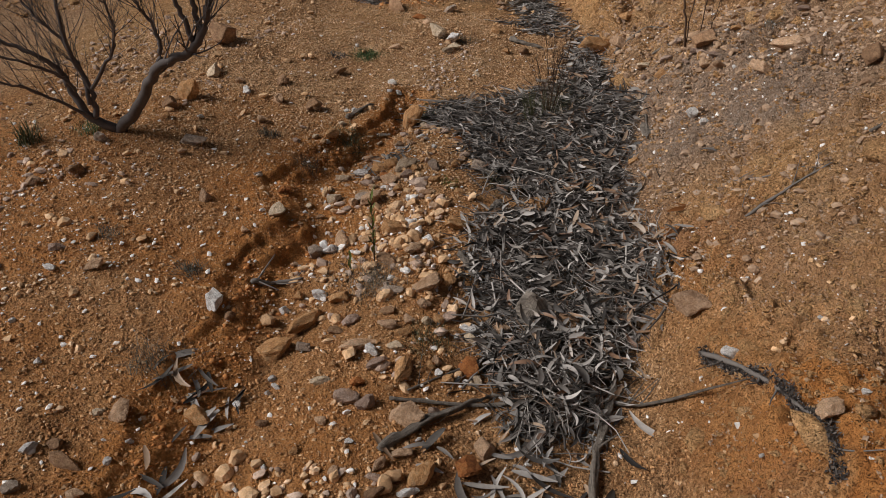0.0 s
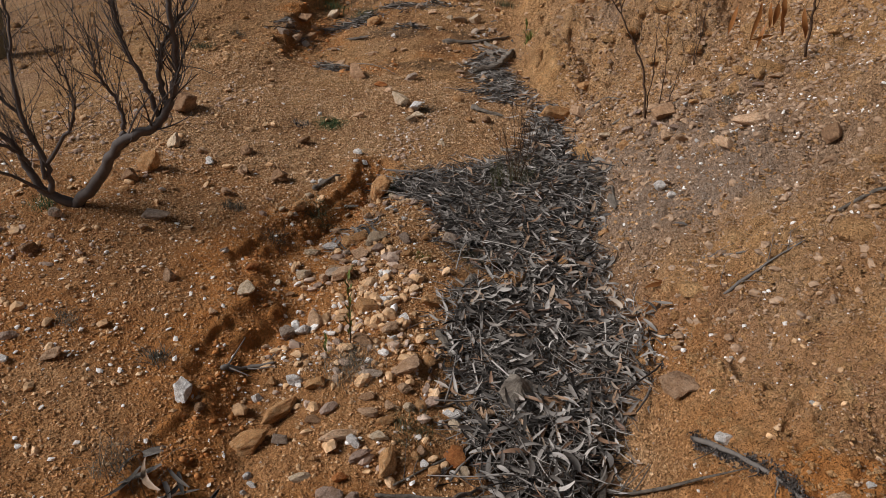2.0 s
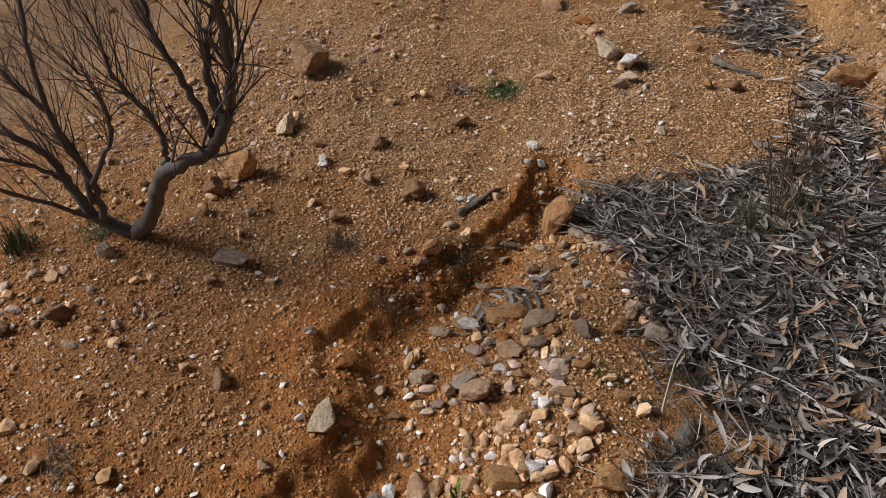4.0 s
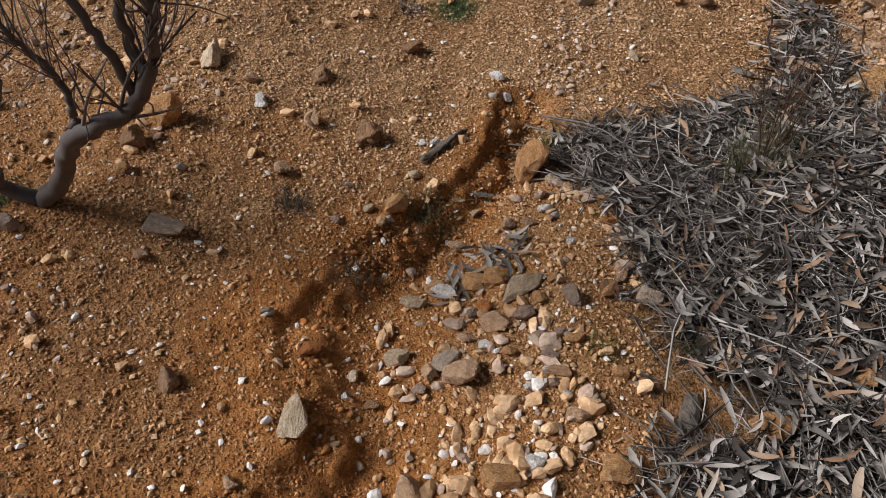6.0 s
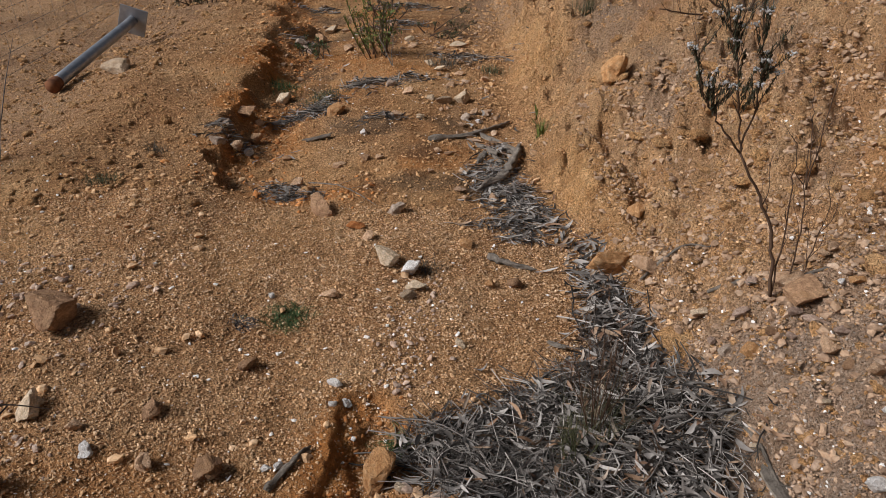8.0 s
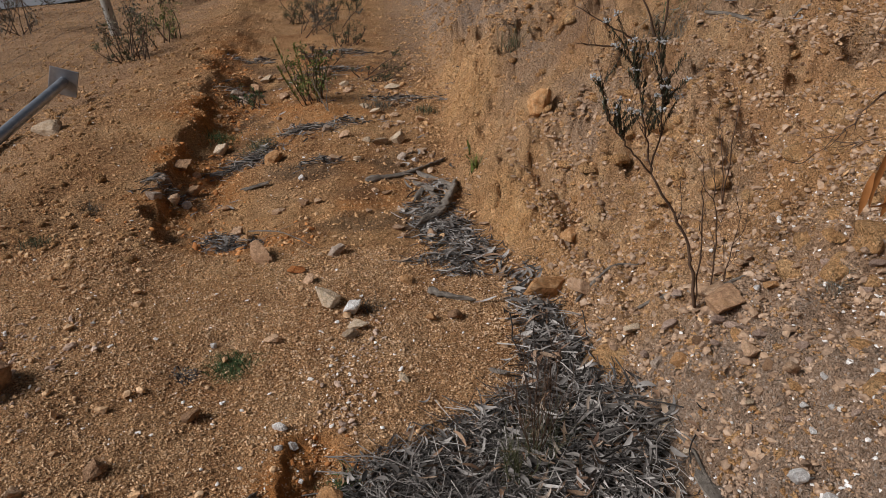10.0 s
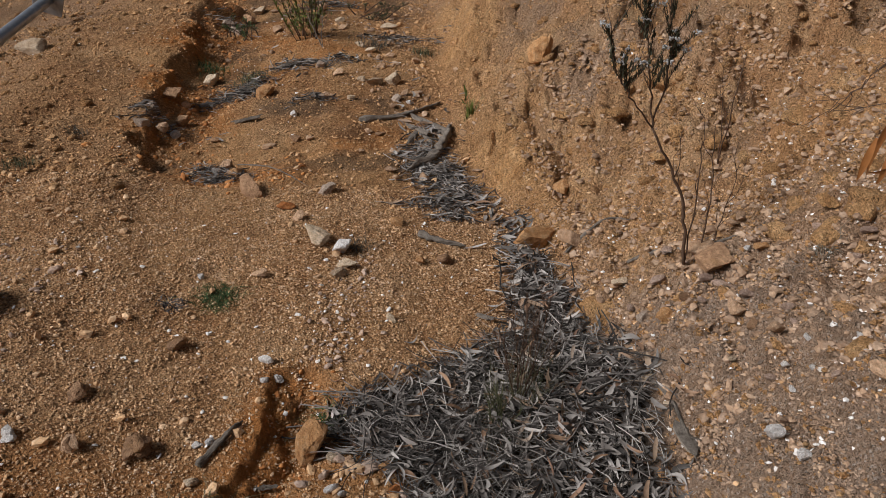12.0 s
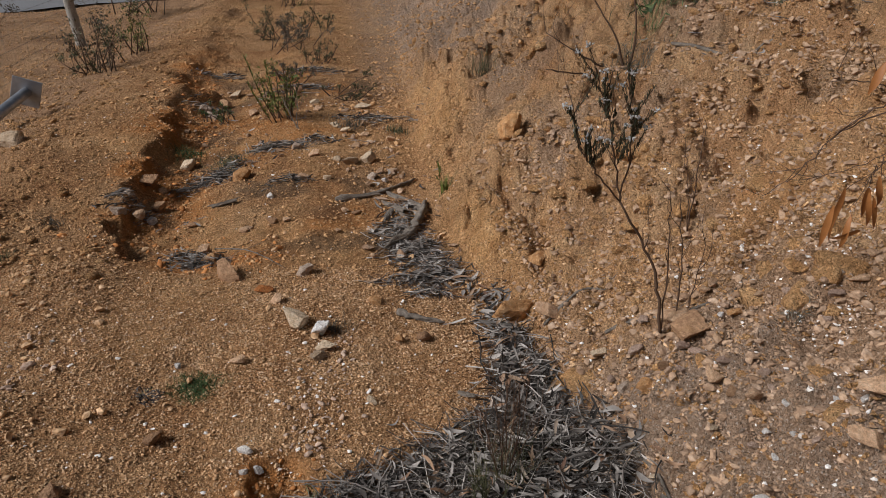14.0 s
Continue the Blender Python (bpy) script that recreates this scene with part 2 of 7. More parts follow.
nodes.finish(nodes.mix(0.5, nodes.ramp(nodes.noise(0.8, 5), [(0.3, (0.13, 0.13, 0.14)), (0.7, (0.22, 0.22, 0.23))]), nodes.ramp(nodes.cells(60, "Color"), [(0, (0.10, 0.10, 0.10)), (1, (0.30, 0.30, 0.31))])), nodes.bump(nodes.cells(60), 0.4, 0.006))

# ---- terrain: one height function that everything stands on ----
def smooth(a, b, v):
    t = np.clip((np.asarray(v, float) - a) / (np.asarray(b, float) - a), 0, 1)
    return t * t * (3 - 2 * t)


def lattice(ix, iy, seed):
    n = (ix.astype(np.int64) * 374761393 + iy.astype(np.int64) * 668265263 + seed * 974711) & 0x7FFFFFFF
    n = ((n ^ (n >> 13)) * 1274126177) & 0x7FFFFFFF
    return ((n ^ (n >> 16)) & 0xFFFF) / 65535.0


def bumps(x, y, size, seed=0, octaves=3):
    """Value noise about 0, in -1..1, with lumps of the given size in metres."""
    x, y = np.asarray(x, float), np.asarray(y, float)
    out, amp, total = 0.0, 1.0, 0.0
    for o in range(octaves):
        u, v = x / size + 17.3 * o, y / size - 9.1 * o
        iu, iv = np.floor(u), np.floor(v)
        fu, fv = u - iu, v - iv
        fu, fv = fu * fu * (3 - 2 * fu), fv * fv * (3 - 2 * fv)
        a, b = lattice(iu, iv, seed + o), lattice(iu + 1, iv, seed + o)
        c, d = lattice(iu, iv + 1, seed + o), lattice(iu + 1, iv + 1, seed + o)
        out = out + amp * ((a * (1 - fu) + b * fu) * (1 - fv) + (c * (1 - fu) + d * fu) * fv)
        total, amp, size = total + amp, amp * 0.5, size * 0.5
    return 2 * out / total - 1


def lumps(x, y, size, seed=0):
    """Rounded lumps with creases between them, 0..1."""
    x, y = np.asarray(x, float) / size, np.asarray(y, float) / size
    ix, iy = np.floor(x), np.floor(y)
    best = np.full(x.shape, 9.0)
    for dx in (-1, 0, 1):
        for dy in (-1, 0, 1):
            cx, cy = ix + dx, iy + dy
            px, py = cx + lattice(cx, cy, seed), cy + lattice(cx, cy, seed + 7)
            best = np.minimum(best, (x - px) ** 2 + (y - py) ** 2)
    return np.clip(1 - best, 0, 1)


def inside(x, y, outline):
    """Signed distance to a closed outline: positive inside."""
    x, y = np.asarray(x, float), np.asarray(y, float)
    best, odd = np.full(x.shape, 1e9), np.zeros(x.shape, bool)
    for (ax, ay), (bx, by) in zip(outline, outline[1:] + outline[:1]):
        ex, ey = bx - ax, by - ay
        t = np.clip(((x - ax) * ex + (y - ay) * ey) / (ex * ex + ey * ey), 0, 1)
        best = np.minimum(best, np.hypot(x - ax - t * ex, y - ay - t * ey))
        cross = (ay > y) != (by > y)
        odd ^= cross & (x < ex * (y - ay) / (ey if ey else 1e-9) + ax)
    return np.where(odd, best, -best)


# the left lip of the gully, its head, the right side back to the start
GULLY = [(-0.6, -3), (-0.62, -0.1), (-0.66, 0.36), (-0.61, 0.7), (-0.62, 0.95), (-0.67, 1.16), (-0.57, 1.3), (-0.58, 1.42), (-0.70, 1.55), (-0.76, 1.8), (-0.68, 2.03),
         (-0.58, 2.2), (-0.46, 2.32), (-0.36, 2.46), (-0.36, 2.7), (-0.32, 2.93), (-0.15, 2.98), (-0.02, 2.87), (0.15, 2.87),
         (0.48, 3.02), (0.7, 3.2), (0.78, 3.5), (0.84, 3.95), (1.6, 3.95), (1.6, -3)]
# the upper basin: its left lip, far end and right side
BASIN = [(-0.3, 4.55), (-0.87, 4.62), (-1.24, 4.94), (-1.42, 5.3), (-1.5, 6.1), (-1.55, 7.2), (-1.68, 8.6), (-1.9, 10.6),
         (-2.05, 13), (-2.2, 16), (-2.4, 20), (3, 20), (3, 4.55)]
LITTER = [(0.18, 2.32), (0.25, 2.1), (0.24, 2.02), (0.31, 1.9), (0.27, 1.82), (0.31, 1.7), (0.27, 1.5), (0.28, 1.3), (0.31, 1.07), (0.35, 0.85), (0.42, 0.65), (0.49, 0.42),
          (0.58, 0.32), (0.72, 0.36), (0.8, 0.45), (0.94, 0.76), (1.06, 1.03), (1.11, 1.32), (1.04, 1.6), (1.05, 1.85), (1.0, 2.1), (1.07, 2.35), (1.17, 2.65), (1.17, 2.85), (1.08, 3.1), (1.04, 3.4),
          (0.99, 3.75), (0.9, 4.0), (0.8, 3.95), (0.78, 3.75), (0.7, 3.3), (0.55, 3.08), (0.3, 2.93), (0.1, 2.87), (-0.05, 2.8), (-0.12, 2.68), (0.02, 2.52)]
TOE_Y = [-3, 0.3, 1.2, 1.8, 2.4, 3.2, 4.0, 5.0, 5.7, 6.6, 8.5, 11, 16, 30]
TOE_X = [1.0, 0.88, 0.92, 0.9, 1.02, 0.97, 0.95, 0.75, 0.62, 0.72, 0.85, 0.95, 1.2, 3.0]


def big_form(x, y):
    """The large shape: left apron and berm, gully, basin, right bank."""
    x, y = np.asarray(x, float), np.asarray(y, float)
    apron = 0.05 + 0.09 * smooth(-0.45, -1.5, x) + 0.03 * smooth(1.0, 2.0, y) * smooth(-1.0, -1.5, x)
    apron = apron - 0.09 * smooth(-0.3, 0.9, x) * smooth(2.5, 3.2, y)
    apron = apron - 0.22 * smooth(-2.2, -3.8, x) + 0.06 * bumps(x, y, 0.9, 3, 2)  * smooth(-0.6, -1.2, x)
    wob = 0.06 * bumps(x, y, 0.24, 5, 2) + 0.025 * bumps(x, y, 0.06, 6, 2)
    d = inside(x, y, GULLY) + wob
    mid = 0.07 * np.exp(-((x - 0.05) / 0.3) ** 2) * smooth(2.9, 2.4, y)
    floor = -0.055 - 0.03 * np.exp(-((d - 0.12) / 0.12) ** 2) * smooth(3.0, 2.4, y) * smooth(1.2, 1.6, y) + mid + 0.02 * bumps(x, y, 0.3, 8, 2)
    floor = floor + 0.045 * lumps(x, y, 0.09, 28) * np.exp(-((d - 0.06) / 0.06) ** 2)
    right = smooth(1.25, 0.85, x)
    wide = 0.11 + 0.06 * bumps(x, y, 0.3, 17, 2) + 0.28 * np.exp(-((y - 1.75) / 0.36) ** 2) + 0.2 * smooth(1.3, 0.7, y)
    sheer = 0.25 + 0.3 * smooth(2.0, 2.5, y) + 0.1 * bumps(x, y, 0.2, 38, 2)
    cut = (sheer * smooth(-0.015, 0.04, d) + (1 - sheer) * smooth(-0.03, wide, d)) * right * smooth(4.0, 3.4, y)
    z = apron + (np.minimum(floor, apron) - apron) * cut
    d2 = inside(x, y, BASIN) + 1.8 * wob + (0.12 + 0.2 * smooth(6.5, 9.0, y)) * bumps(x, y, 0.8, 7, 3)
    sharp = 0.5 * smooth(10.5, 7.0, y)
    z = z + 0.07 * bumps(x, y, 0.8, 16, 3) * smooth(4.3, 5.2, y) * smooth(-1.0, -1.6, x)
    floor2 = -0.12 + 0.15 * smooth(-1.3, -0.3, x) + 0.05 * bumps(x, y, 0.5, 9, 3) + 0.03 * lumps(x + 0.1 * bumps(x, y, 0.2, 73, 2), y, 0.3, 27) + 0.008 * lumps(x, y, 0.09, 74)
    z = z + (np.minimum(floor2, z) - z) * (sharp * smooth(-0.03, 0.1, d2) + (1 - sharp) * smooth(-0.15, 0.5, d2)) * (1 - 0.45 * smooth(9.0, 14.0, y)) * smooth(4.4, 4.9, y)
    toe = np.interp(y, TOE_Y, TOE_X) + 0.07 * bumps(x, y, 0.5, 11, 2)
    # clay ribs stand out of the cut face
    ribs = smooth(3.7, 4.6, y) * smooth(15, 10, y) * smooth(toe + 0.15, toe + 0.5, x)
    toe = toe + ribs * (0.22 * bumps(0.8 * x, y, 0.9, 71, 2) + 0.05 * bumps(x, y, 0.3, 72, 2) - 0.02)
    run = np.maximum(x - toe, 0)
    up = 0.66 * (np.sqrt(run * run + 0.01) - 0.1)
    # a steeper cut face in the bank farther up the gully
    face = smooth(4.6, 5.6, y) * smooth(13, 9, y)
    up = up + face * 0.16 * smooth(0.05, 0.7, run)
    up = np.where(up > 1.3, 1.3 + (up - 1.3) * 0.4, up)
    rough = smooth(0.03, 0.32, run)
    craggy = 0.7 + 0.45 * smooth(2.6, 4.4, y)
    up = up + rough * craggy * (0.11 * bumps(x, y, 0.45, 13, 3) - 0.10 * np.abs(bumps(x + 0.5 * y, y, 0.3, 14, 3)) + 0.075 * np.abs(bumps(x, y, 0.16, 15, 3)) + 0.035 * np.abs(bumps(x, y, 0.07, 18, 2)) + 0.01)
    clod = smooth(-0.3, 0.3, bumps(x, y, 0.6, 19, 2)) * (0.45 + 0.75 * smooth(2.5, 3.8, y)) + 1.3 * np.exp(-((x - 2.2) / 0.42) ** 2 - ((y - 1.85) / 0.4) ** 2) + 0.9 * np.exp(-((x - 1.66) / 0.2) ** 2 - ((y - 2.3) / 0.3) ** 2) + 0.7 * np.exp(-((x - 1.3) / 0.25) ** 2 - ((y - 0.15) / 0.4) ** 2)
    warp = 0.05 * bumps(x, y, 0.15, 24, 2)
    fold = 0.09 * bumps(x, y, 0.3, 34, 3)
    up = up + rough * clod * (0.14 * lumps(0.8 * x + fold, y - fold, 0.24, 25) + 0.09 * lumps(x - warp, 0.85 * y + fold, 0.115, 26) + 0.05 * lumps(x + warp, y + warp, 0.05, 29) - 0.12)
    # ledges of harder clay break the upper slope
    ledge = (0.8 * up + 0.25 * bumps(x, y, 0.7, 36, 3)) / 0.2
    ledge = ledge - np.floor(ledge)
    up = up + rough * smooth(3.2, 4.4, y) * smooth(13, 9, y) * 0.11 * (smooth(0.0, 0.3, ledge) * smooth(1.0, 0.6, ledge)) * smooth(-0.4, 0.3, bumps(x, y, 0.5, 37, 2))
    up = np.where(up > 3.2, 3.2 + (up - 3.2) * 0.1, up)
    return z + up


def ground_z(x, y):
    """Height of the ground with its small lumps."""
    near = smooth(25, 8, np.hypot(np.asarray(x, float), np.asarray(y, float) - 2))
    small = 0.018 * bumps(x, y, 0.16, 21, 3) + 0.011 * np.abs(bumps(x, y, 0.05, 22, 2))
    return big_form(x, y) + near * small + 0.0


def litter_depth(x, y):
    d = inside(x, y, LITTER) + 0.03 * bumps(x, y, 0.1, 31, 2)
    return 0.05 * smooth(-0.02, 0.2, d) + 0.04 * smooth(0.0, 0.1, d) * bumps(x, y, 0.22, 33, 3)


# ---- small builders ----
def mesh_of(name, verts, faces, mat, smooth_faces=True, uv=None):
    """A mesh from arrays; faces is an (n, 3) or (n, 4) array or a list of tuples."""
    me = bpy.data.meshes.new(name)
    verts = np.asarray(verts, np.float32)
    faces = np.asarray(faces, np.int32)
    k = faces.shape[1]
    me.vertices.add(len(verts))
    me.vertices.foreach_set("co", verts.ravel())
    me.loops.add(faces.size)
    me.loops.foreach_set("vertex_index", faces.ravel())
    me.polygons.add(len(faces))
    me.polygons.foreach_set("loop_start", np.arange(0, faces.size, k, dtype=np.int32))
    me.polygons.foreach_set("use_smooth", np.full(len(faces), smooth_faces))
    me.materials.append(mat)
    me.update(calc_edges=True)
    if uv is not None:
        layer = me.uv_layers.new(name="UVMap")
        layer.data.foreach_set("uv", np.asarray(uv, np.float32)[faces.ravel()].ravel())
    return me


def part(name, me, parent, label=""):
    ob = new(name, me)
    ob.parent = parent
    return tagged(ob, label) if label else ob


def thing(name, label, category, group="", at=(0, 0, 0)):
    """An Empty at the base of a thing; its parts are laid in world metres less this place."""
    ob = new(name)
    ob.empty_display_size = 0.05
    ob.location = at
    return tagged(ob, label, category, group)


def z_at(x, y):
    return float(ground_z(np.array([x]), np.array([y]))[0])


def tube(points, radii, sides=6, ridge=0.0):
    """Verts, quads and uv of a tube along points, closed at both ends by a pinch."""
    p = np.asarray(points, float)
    r = np.interp(np.linspace(0, 1, len(p)), np.linspace(0, 1, len(radii)), radii)
    d = np.gradient(p, axis=0)
    d /= np.linalg.norm(d, axis=1)[:, None] + 1e-9
    ref = np.where(np.abs(d[:, 2:3]) > 0.9, [[1.0, 0, 0]], [[0, 0, 1.0]])
    a = np.cross(d, ref)
    a /= np.linalg.norm(a, axis=1)[:, None] + 1e-9
    b = np.cross(d, a)
    ang = np.linspace(0, 2 * np.pi, sides, endpoint=False)
    s = np.linspace(0, 7, len(p))[:, None]
    girth = 1 + ridge * (np.sin(3 * ang[None] + s) * 0.6 + np.sin(5 * ang[None] - 1.7 * s) * 0.4)
    ring = p[:, None] + (r[:, None] * girth)[:, :, None] * (np.cos(ang)[None, :, None] * a[:, None] + np.sin(ang)[None, :, None] * b[:, None])
    n = len(p)
    verts = np.concatenate([ring.reshape(-1, 3), p[:1] - d[:1] * r[0] * 0.4, p[-1:] + d[-1:] * r[-1] * 0.4])
    i, j = np.meshgrid(np.arange(n - 1), np.arange(sides), indexing="ij")
    q = np.stack([i * sides + j, i * sides + (j + 1) % sides, (i + 1) * sides + (j + 1) % sides, (i + 1) * sides + j], -1).reshape(-1, 4)
    length = np.r_[0, np.cumsum(np.linalg.norm(np.diff(p, axis=0), axis=1))]
    uv = np.stack([np.tile(ang / (2 * np.pi), n), np.repeat(length, sides)], -1)
    uv = np.concatenate([uv, [[0, 0], [0, length[-1]]]])
    tri = [(n * sides, (k + 1) % sides, k) for k in range(sides)] + [(n * sides + 1, (n - 1) * sides + k, (n - 1) * sides + (k + 1) % sides) for k in range(sides)]
    faces = np.concatenate([np.stack([q[:, 0], q[:, 1], q[:, 2]], -1), np.stack([q[:, 0], q[:, 2], q[:, 3]], -1), np.array(tri)])
    return verts, faces, uv


def join(pieces):
    """One set of arrays from many (verts, faces, uv)."""
    verts, faces, uvs, at = [], [], [], 0
    for v, f, u in pieces:
        verts.append(v), faces.append(np.asarray(f) + at), uvs.append(u)
        at += len(v)
    return np.concatenate(verts), np.concatenate(faces), np.concatenate(uvs)


def bend(points, steps=4, wobble=0.0, rng=None):
    """A smooth line through the given points."""
    p = np.asarray(points, float)
    if len(p) < 3:
        t = np.linspace(0, 1, steps + 2)[:, None]
        out = p[0] * (1 - t) + p[-1] * t
    else:
        q = np.vstack([2 * p[0] - p[1], p, 2 * p[-1] - p[-2]])
        out = []
        for k in range(1, len(q) - 2):
            for t in np.arange(steps) / steps:
                a, b, c, d = q[k - 1 : k + 3]
                out.append(0.5 * (2 * b + (c - a) * t + (2 * a - 5 * b + 4 * c - d) * t * t + (3 * b - a - 3 * c + d) * t**3))
        out = np.array(out + [p[-1]])
    if wobble and rng is not None:
        out[1:-1] += rng.normal(0, wobble, out[1:-1].shape)
    return out


def many_leaves(rng, at, yaw, pitch, roll, length, width, curl, sickle):
    """Sickle-shaped leaves by the thousand: each five segments long, folded along the midrib."""
    n, seg = len(at), 5
    u = np.linspace(0, 1, seg + 1)
    half = np.sin(np.pi * np.clip(u * 0.92 + 0.04, 0, 1)) ** 0.62 * (1.05 - 0.4 * u)
    x = (u - 0.5)[None, :, None] * length[:, None, None] * np.ones((1, 1, 3))
    bow = sickle[:, None] * length[:, None] * ((u - 0.5) ** 2 * 4 - 0.4)[None]
    y = half[None, :, None] * width[:, None, None] * np.array([-1, 0, 1])[None, None] * 0.5 + bow[:, :, None]
    z = (curl[:, None] * length[:, None] * ((u - 0.5) ** 2 * 4))[:, :, None] + np.abs(np.array([-1, 0, 1]))[None, None] * width[:, None, None] * half[None, :, None] * 0.16
    local = np.stack([x + 0 * y, y, z], -1).reshape(n, -1, 3)
    ca, sa, cb, sb, cc, sc = np.cos(yaw), np.sin(yaw), np.cos(pitch), np.sin(pitch), np.cos(roll), np.sin(roll)
    rot = np.stack([
        np.stack([ca * cb, ca * sb * sc - sa * cc, ca * sb * cc + sa * sc], -1),
        np.stack([sa * cb, sa * sb * sc + ca * cc, sa * sb * cc - ca * sc], -1),
        np.stack([-sb, cb * sc, cb * cc], -1)], 1)
    verts = np.einsum("nij,nkj->nki", rot, local) + at[:, None]
    k = np.arange(seg)
    f = np.concatenate([np.stack([3 * k + c, 3 * k + c + 3, 3 * k + c + 4, 3 * k + c + 1], -1) for c in (0, 1)])
    faces = (f[None] + (np.arange(n) * 3 * (seg + 1))[:, None, None]).reshape(-1, 4)
    return verts.reshape(-1, 3), faces


def twigs(rng, at, yaw, rise, length, radius, sag=0.1):
    """Thin bent twigs by the hundred, three-sided."""
    n, seg, sides = len(at), 5, 4
    u = np.linspace(-0.5, 0.5, seg + 1)
    d = np.stack([np.cos(yaw), np.sin(yaw), rise], -1)
    side = np.stack([-np.sin(yaw), np.cos(yaw), 0 * yaw], -1)
    amp, ph = rng.normal(0, sag, (n, 1)), rng.uniform(0, 6, (n, 1))
    line = at[:, None] + d[:, None] * (u[None] * length[:, None])[..., None] + side[:, None] * (amp * np.sin(u[None] * 5 + ph) * length[:, None])[..., None]
    line[..., 2] += rng.normal(0, 0.004, line.shape[:2])
    ang = np.linspace(0, 2 * np.pi, sides, endpoint=False)
    r = radius[:, None] * (1 - 0.55 * (u + 0.5))[None]
    ring = line[:, :, None] + r[:, :, None, None] * (np.cos(ang)[:, None] * side[:, None, None] + np.sin(ang)[:, None] * np.array([0, 0, 1.0]))
    i, j = np.meshgrid(np.arange(seg), np.arange(sides), indexing="ij")
    f = np.stack([i * sides + j, i * sides + (j + 1) % sides, (i + 1) * sides + (j + 1) % sides, (i + 1) * sides + j], -1).reshape(-1, 4)
    faces = (f[None] + (np.arange(n) * (seg + 1) * sides)[:, None, None]).reshape(-1, 4)
    return ring.reshape(-1, 3), faces


def ball(level):
    bm = bmesh.new()
    bmesh.ops.create_icosphere(bm, subdivisions=level, radius=1)
    v = np.array([p.co[:] for p in bm.verts])
    f = np.array([[p.index for p in t.verts] for t in bm.faces])
    bm.free()
    return v, f


OCTA = (np.array([(1, 0, 0), (-1, 0, 0), (0, 1, 0), (0, -1, 0), (0, 0, 1), (0, 0, -1.0)]), np.array([(0, 2, 4), (2, 1, 4), (1, 3, 4), (3, 0, 4), (2, 0, 5), (1, 2, 5), (3, 1, 5), (0, 3, 5)]))


def stone_shape(seed, level=3, cuts=9, flat=0.7):
    """An angular stone about one unit in radius: a ball cut by planes, then roughened."""
    rng = np.random.default_rng(seed)
    v, f = ball(level) if level else OCTA
    v = v * rng.uniform(0.85, 1.15, 3)
    # the hull of a handful of planes: flat faces meeting in edges
    way = v / np.linalg.norm(v, axis=1)[:, None]
    nrm = rng.normal(0, 1, (cuts, 3))
    nrm /= np.linalg.norm(nrm, axis=1)[:, None]
    nrm = np.concatenate([nrm, -nrm + rng.normal(0, 0.35, nrm.shape)])
    nrm /= np.linalg.norm(nrm, axis=1)[:, None]
    far = rng.uniform(0.5, 0.8, len(nrm))
    reach = (far[None] / np.maximum(way @ nrm.T, 0.05)).min(1)
    v = way * np.minimum(reach, 1.3)[:, None] * rng.uniform(0.85, 1.15, 3)
    for scale, amp in ((1.6, 0.09), (4.0, 0.05), (9.0, 0.03), (20.0, 0.015)):
        off = np.array([noise.noise(Vector(p * scale) + Vector((seed * 3.1, 0, 0))) for p in v])
        v = v * (1 + amp * off)[:, None]
    v = v / np.abs(v).max(0)
    v[:, 2] *= flat
    return v, f


# ---- the ground: one sheet to the horizon ----
def steps(fine_from, fine_to, step, grow, until, far):
    """Lines of the ground sheet: even, then growing slowly up to a distance, then quickly to the horizon."""
    def outward(x, sign):
        s, out = step, []
        while abs(x) < far:
            s *= grow if sign * x < until and x > -6 and not (sign < 0 and fine_to > 4) else 1.04 if x > -4 and x < 4 else 1.12
            x += sign * s
            out.append(x)
        return out

    inner = np.arange(fine_from, fine_to, step)
    return np.concatenate([outward(inner[0], -1)[::-1], inner, outward(inner[-1], 1)])


gx, gy = steps(-1.8, 2.5, 0.0145, 1.035, 5, 400), steps(-0.3, 4.2, 0.0145, 1.011, 14, 400)
X, Y = np.meshgrid(gx, gy)
Z = ground_z(X, Y)
# loose crumbs and rills on the cut faces
slope = np.hypot(*np.gradient(big_form(X, Y), gy, gx))
Z = Z + smooth(0.35, 1.0, slope) * (0.03 * bumps(X + Z, Y - Z, 0.09, 41, 3) + 0.03 * (lumps(X + 0.5 * Z, Y - Z, 0.055, 42) - 0.6)) * smooth(12, 6, Y)
# the lip leans out over the gully
lip = inside(X, Y, GULLY) + 0.06 * bumps(X, Y, 0.24, 5, 2) + 0.025 * bumps(X, Y, 0.06, 6, 2)
gyy, gxx = np.gradient(inside(X, Y, GULLY), gy, gx)
out = 0.02 * smooth(-0.3, 0.4, bumps(X, Y, 0.25, 57, 2)) * np.exp(-((lip + 0.012) / 0.022) ** 2) * smooth(0.55, 0.3, X) * smooth(-0.4, 0.0, Y)
X2, Y2 = X + out * gxx, Y + out * gyy
nx = len(gx)
i, j = np.meshgrid(np.arange(len(gy) - 1), np.arange(nx - 1), indexing="ij")
quads = np.stack([i * nx + j, i * nx + j + 1, (i + 1) * nx + j + 1, (i + 1) * nx + j], -1).reshape(-1, 4)
ground_mesh = mesh_of("ground", np.stack([X2, Y2, Z], -1).reshape(-1, 3), quads, SOIL)


def soil_map(name, values):
    layer = ground_mesh.attributes.new(name, "FLOAT", "POINT")
    layer.data.foreach_set("value", np.clip(values, 0, 1).astype(np.float32).ravel())


edge = inside(X, Y, GULLY)
edge2 = inside(X, Y, BASIN)
patch = bumps(X, Y, 0.5, 51, 3)
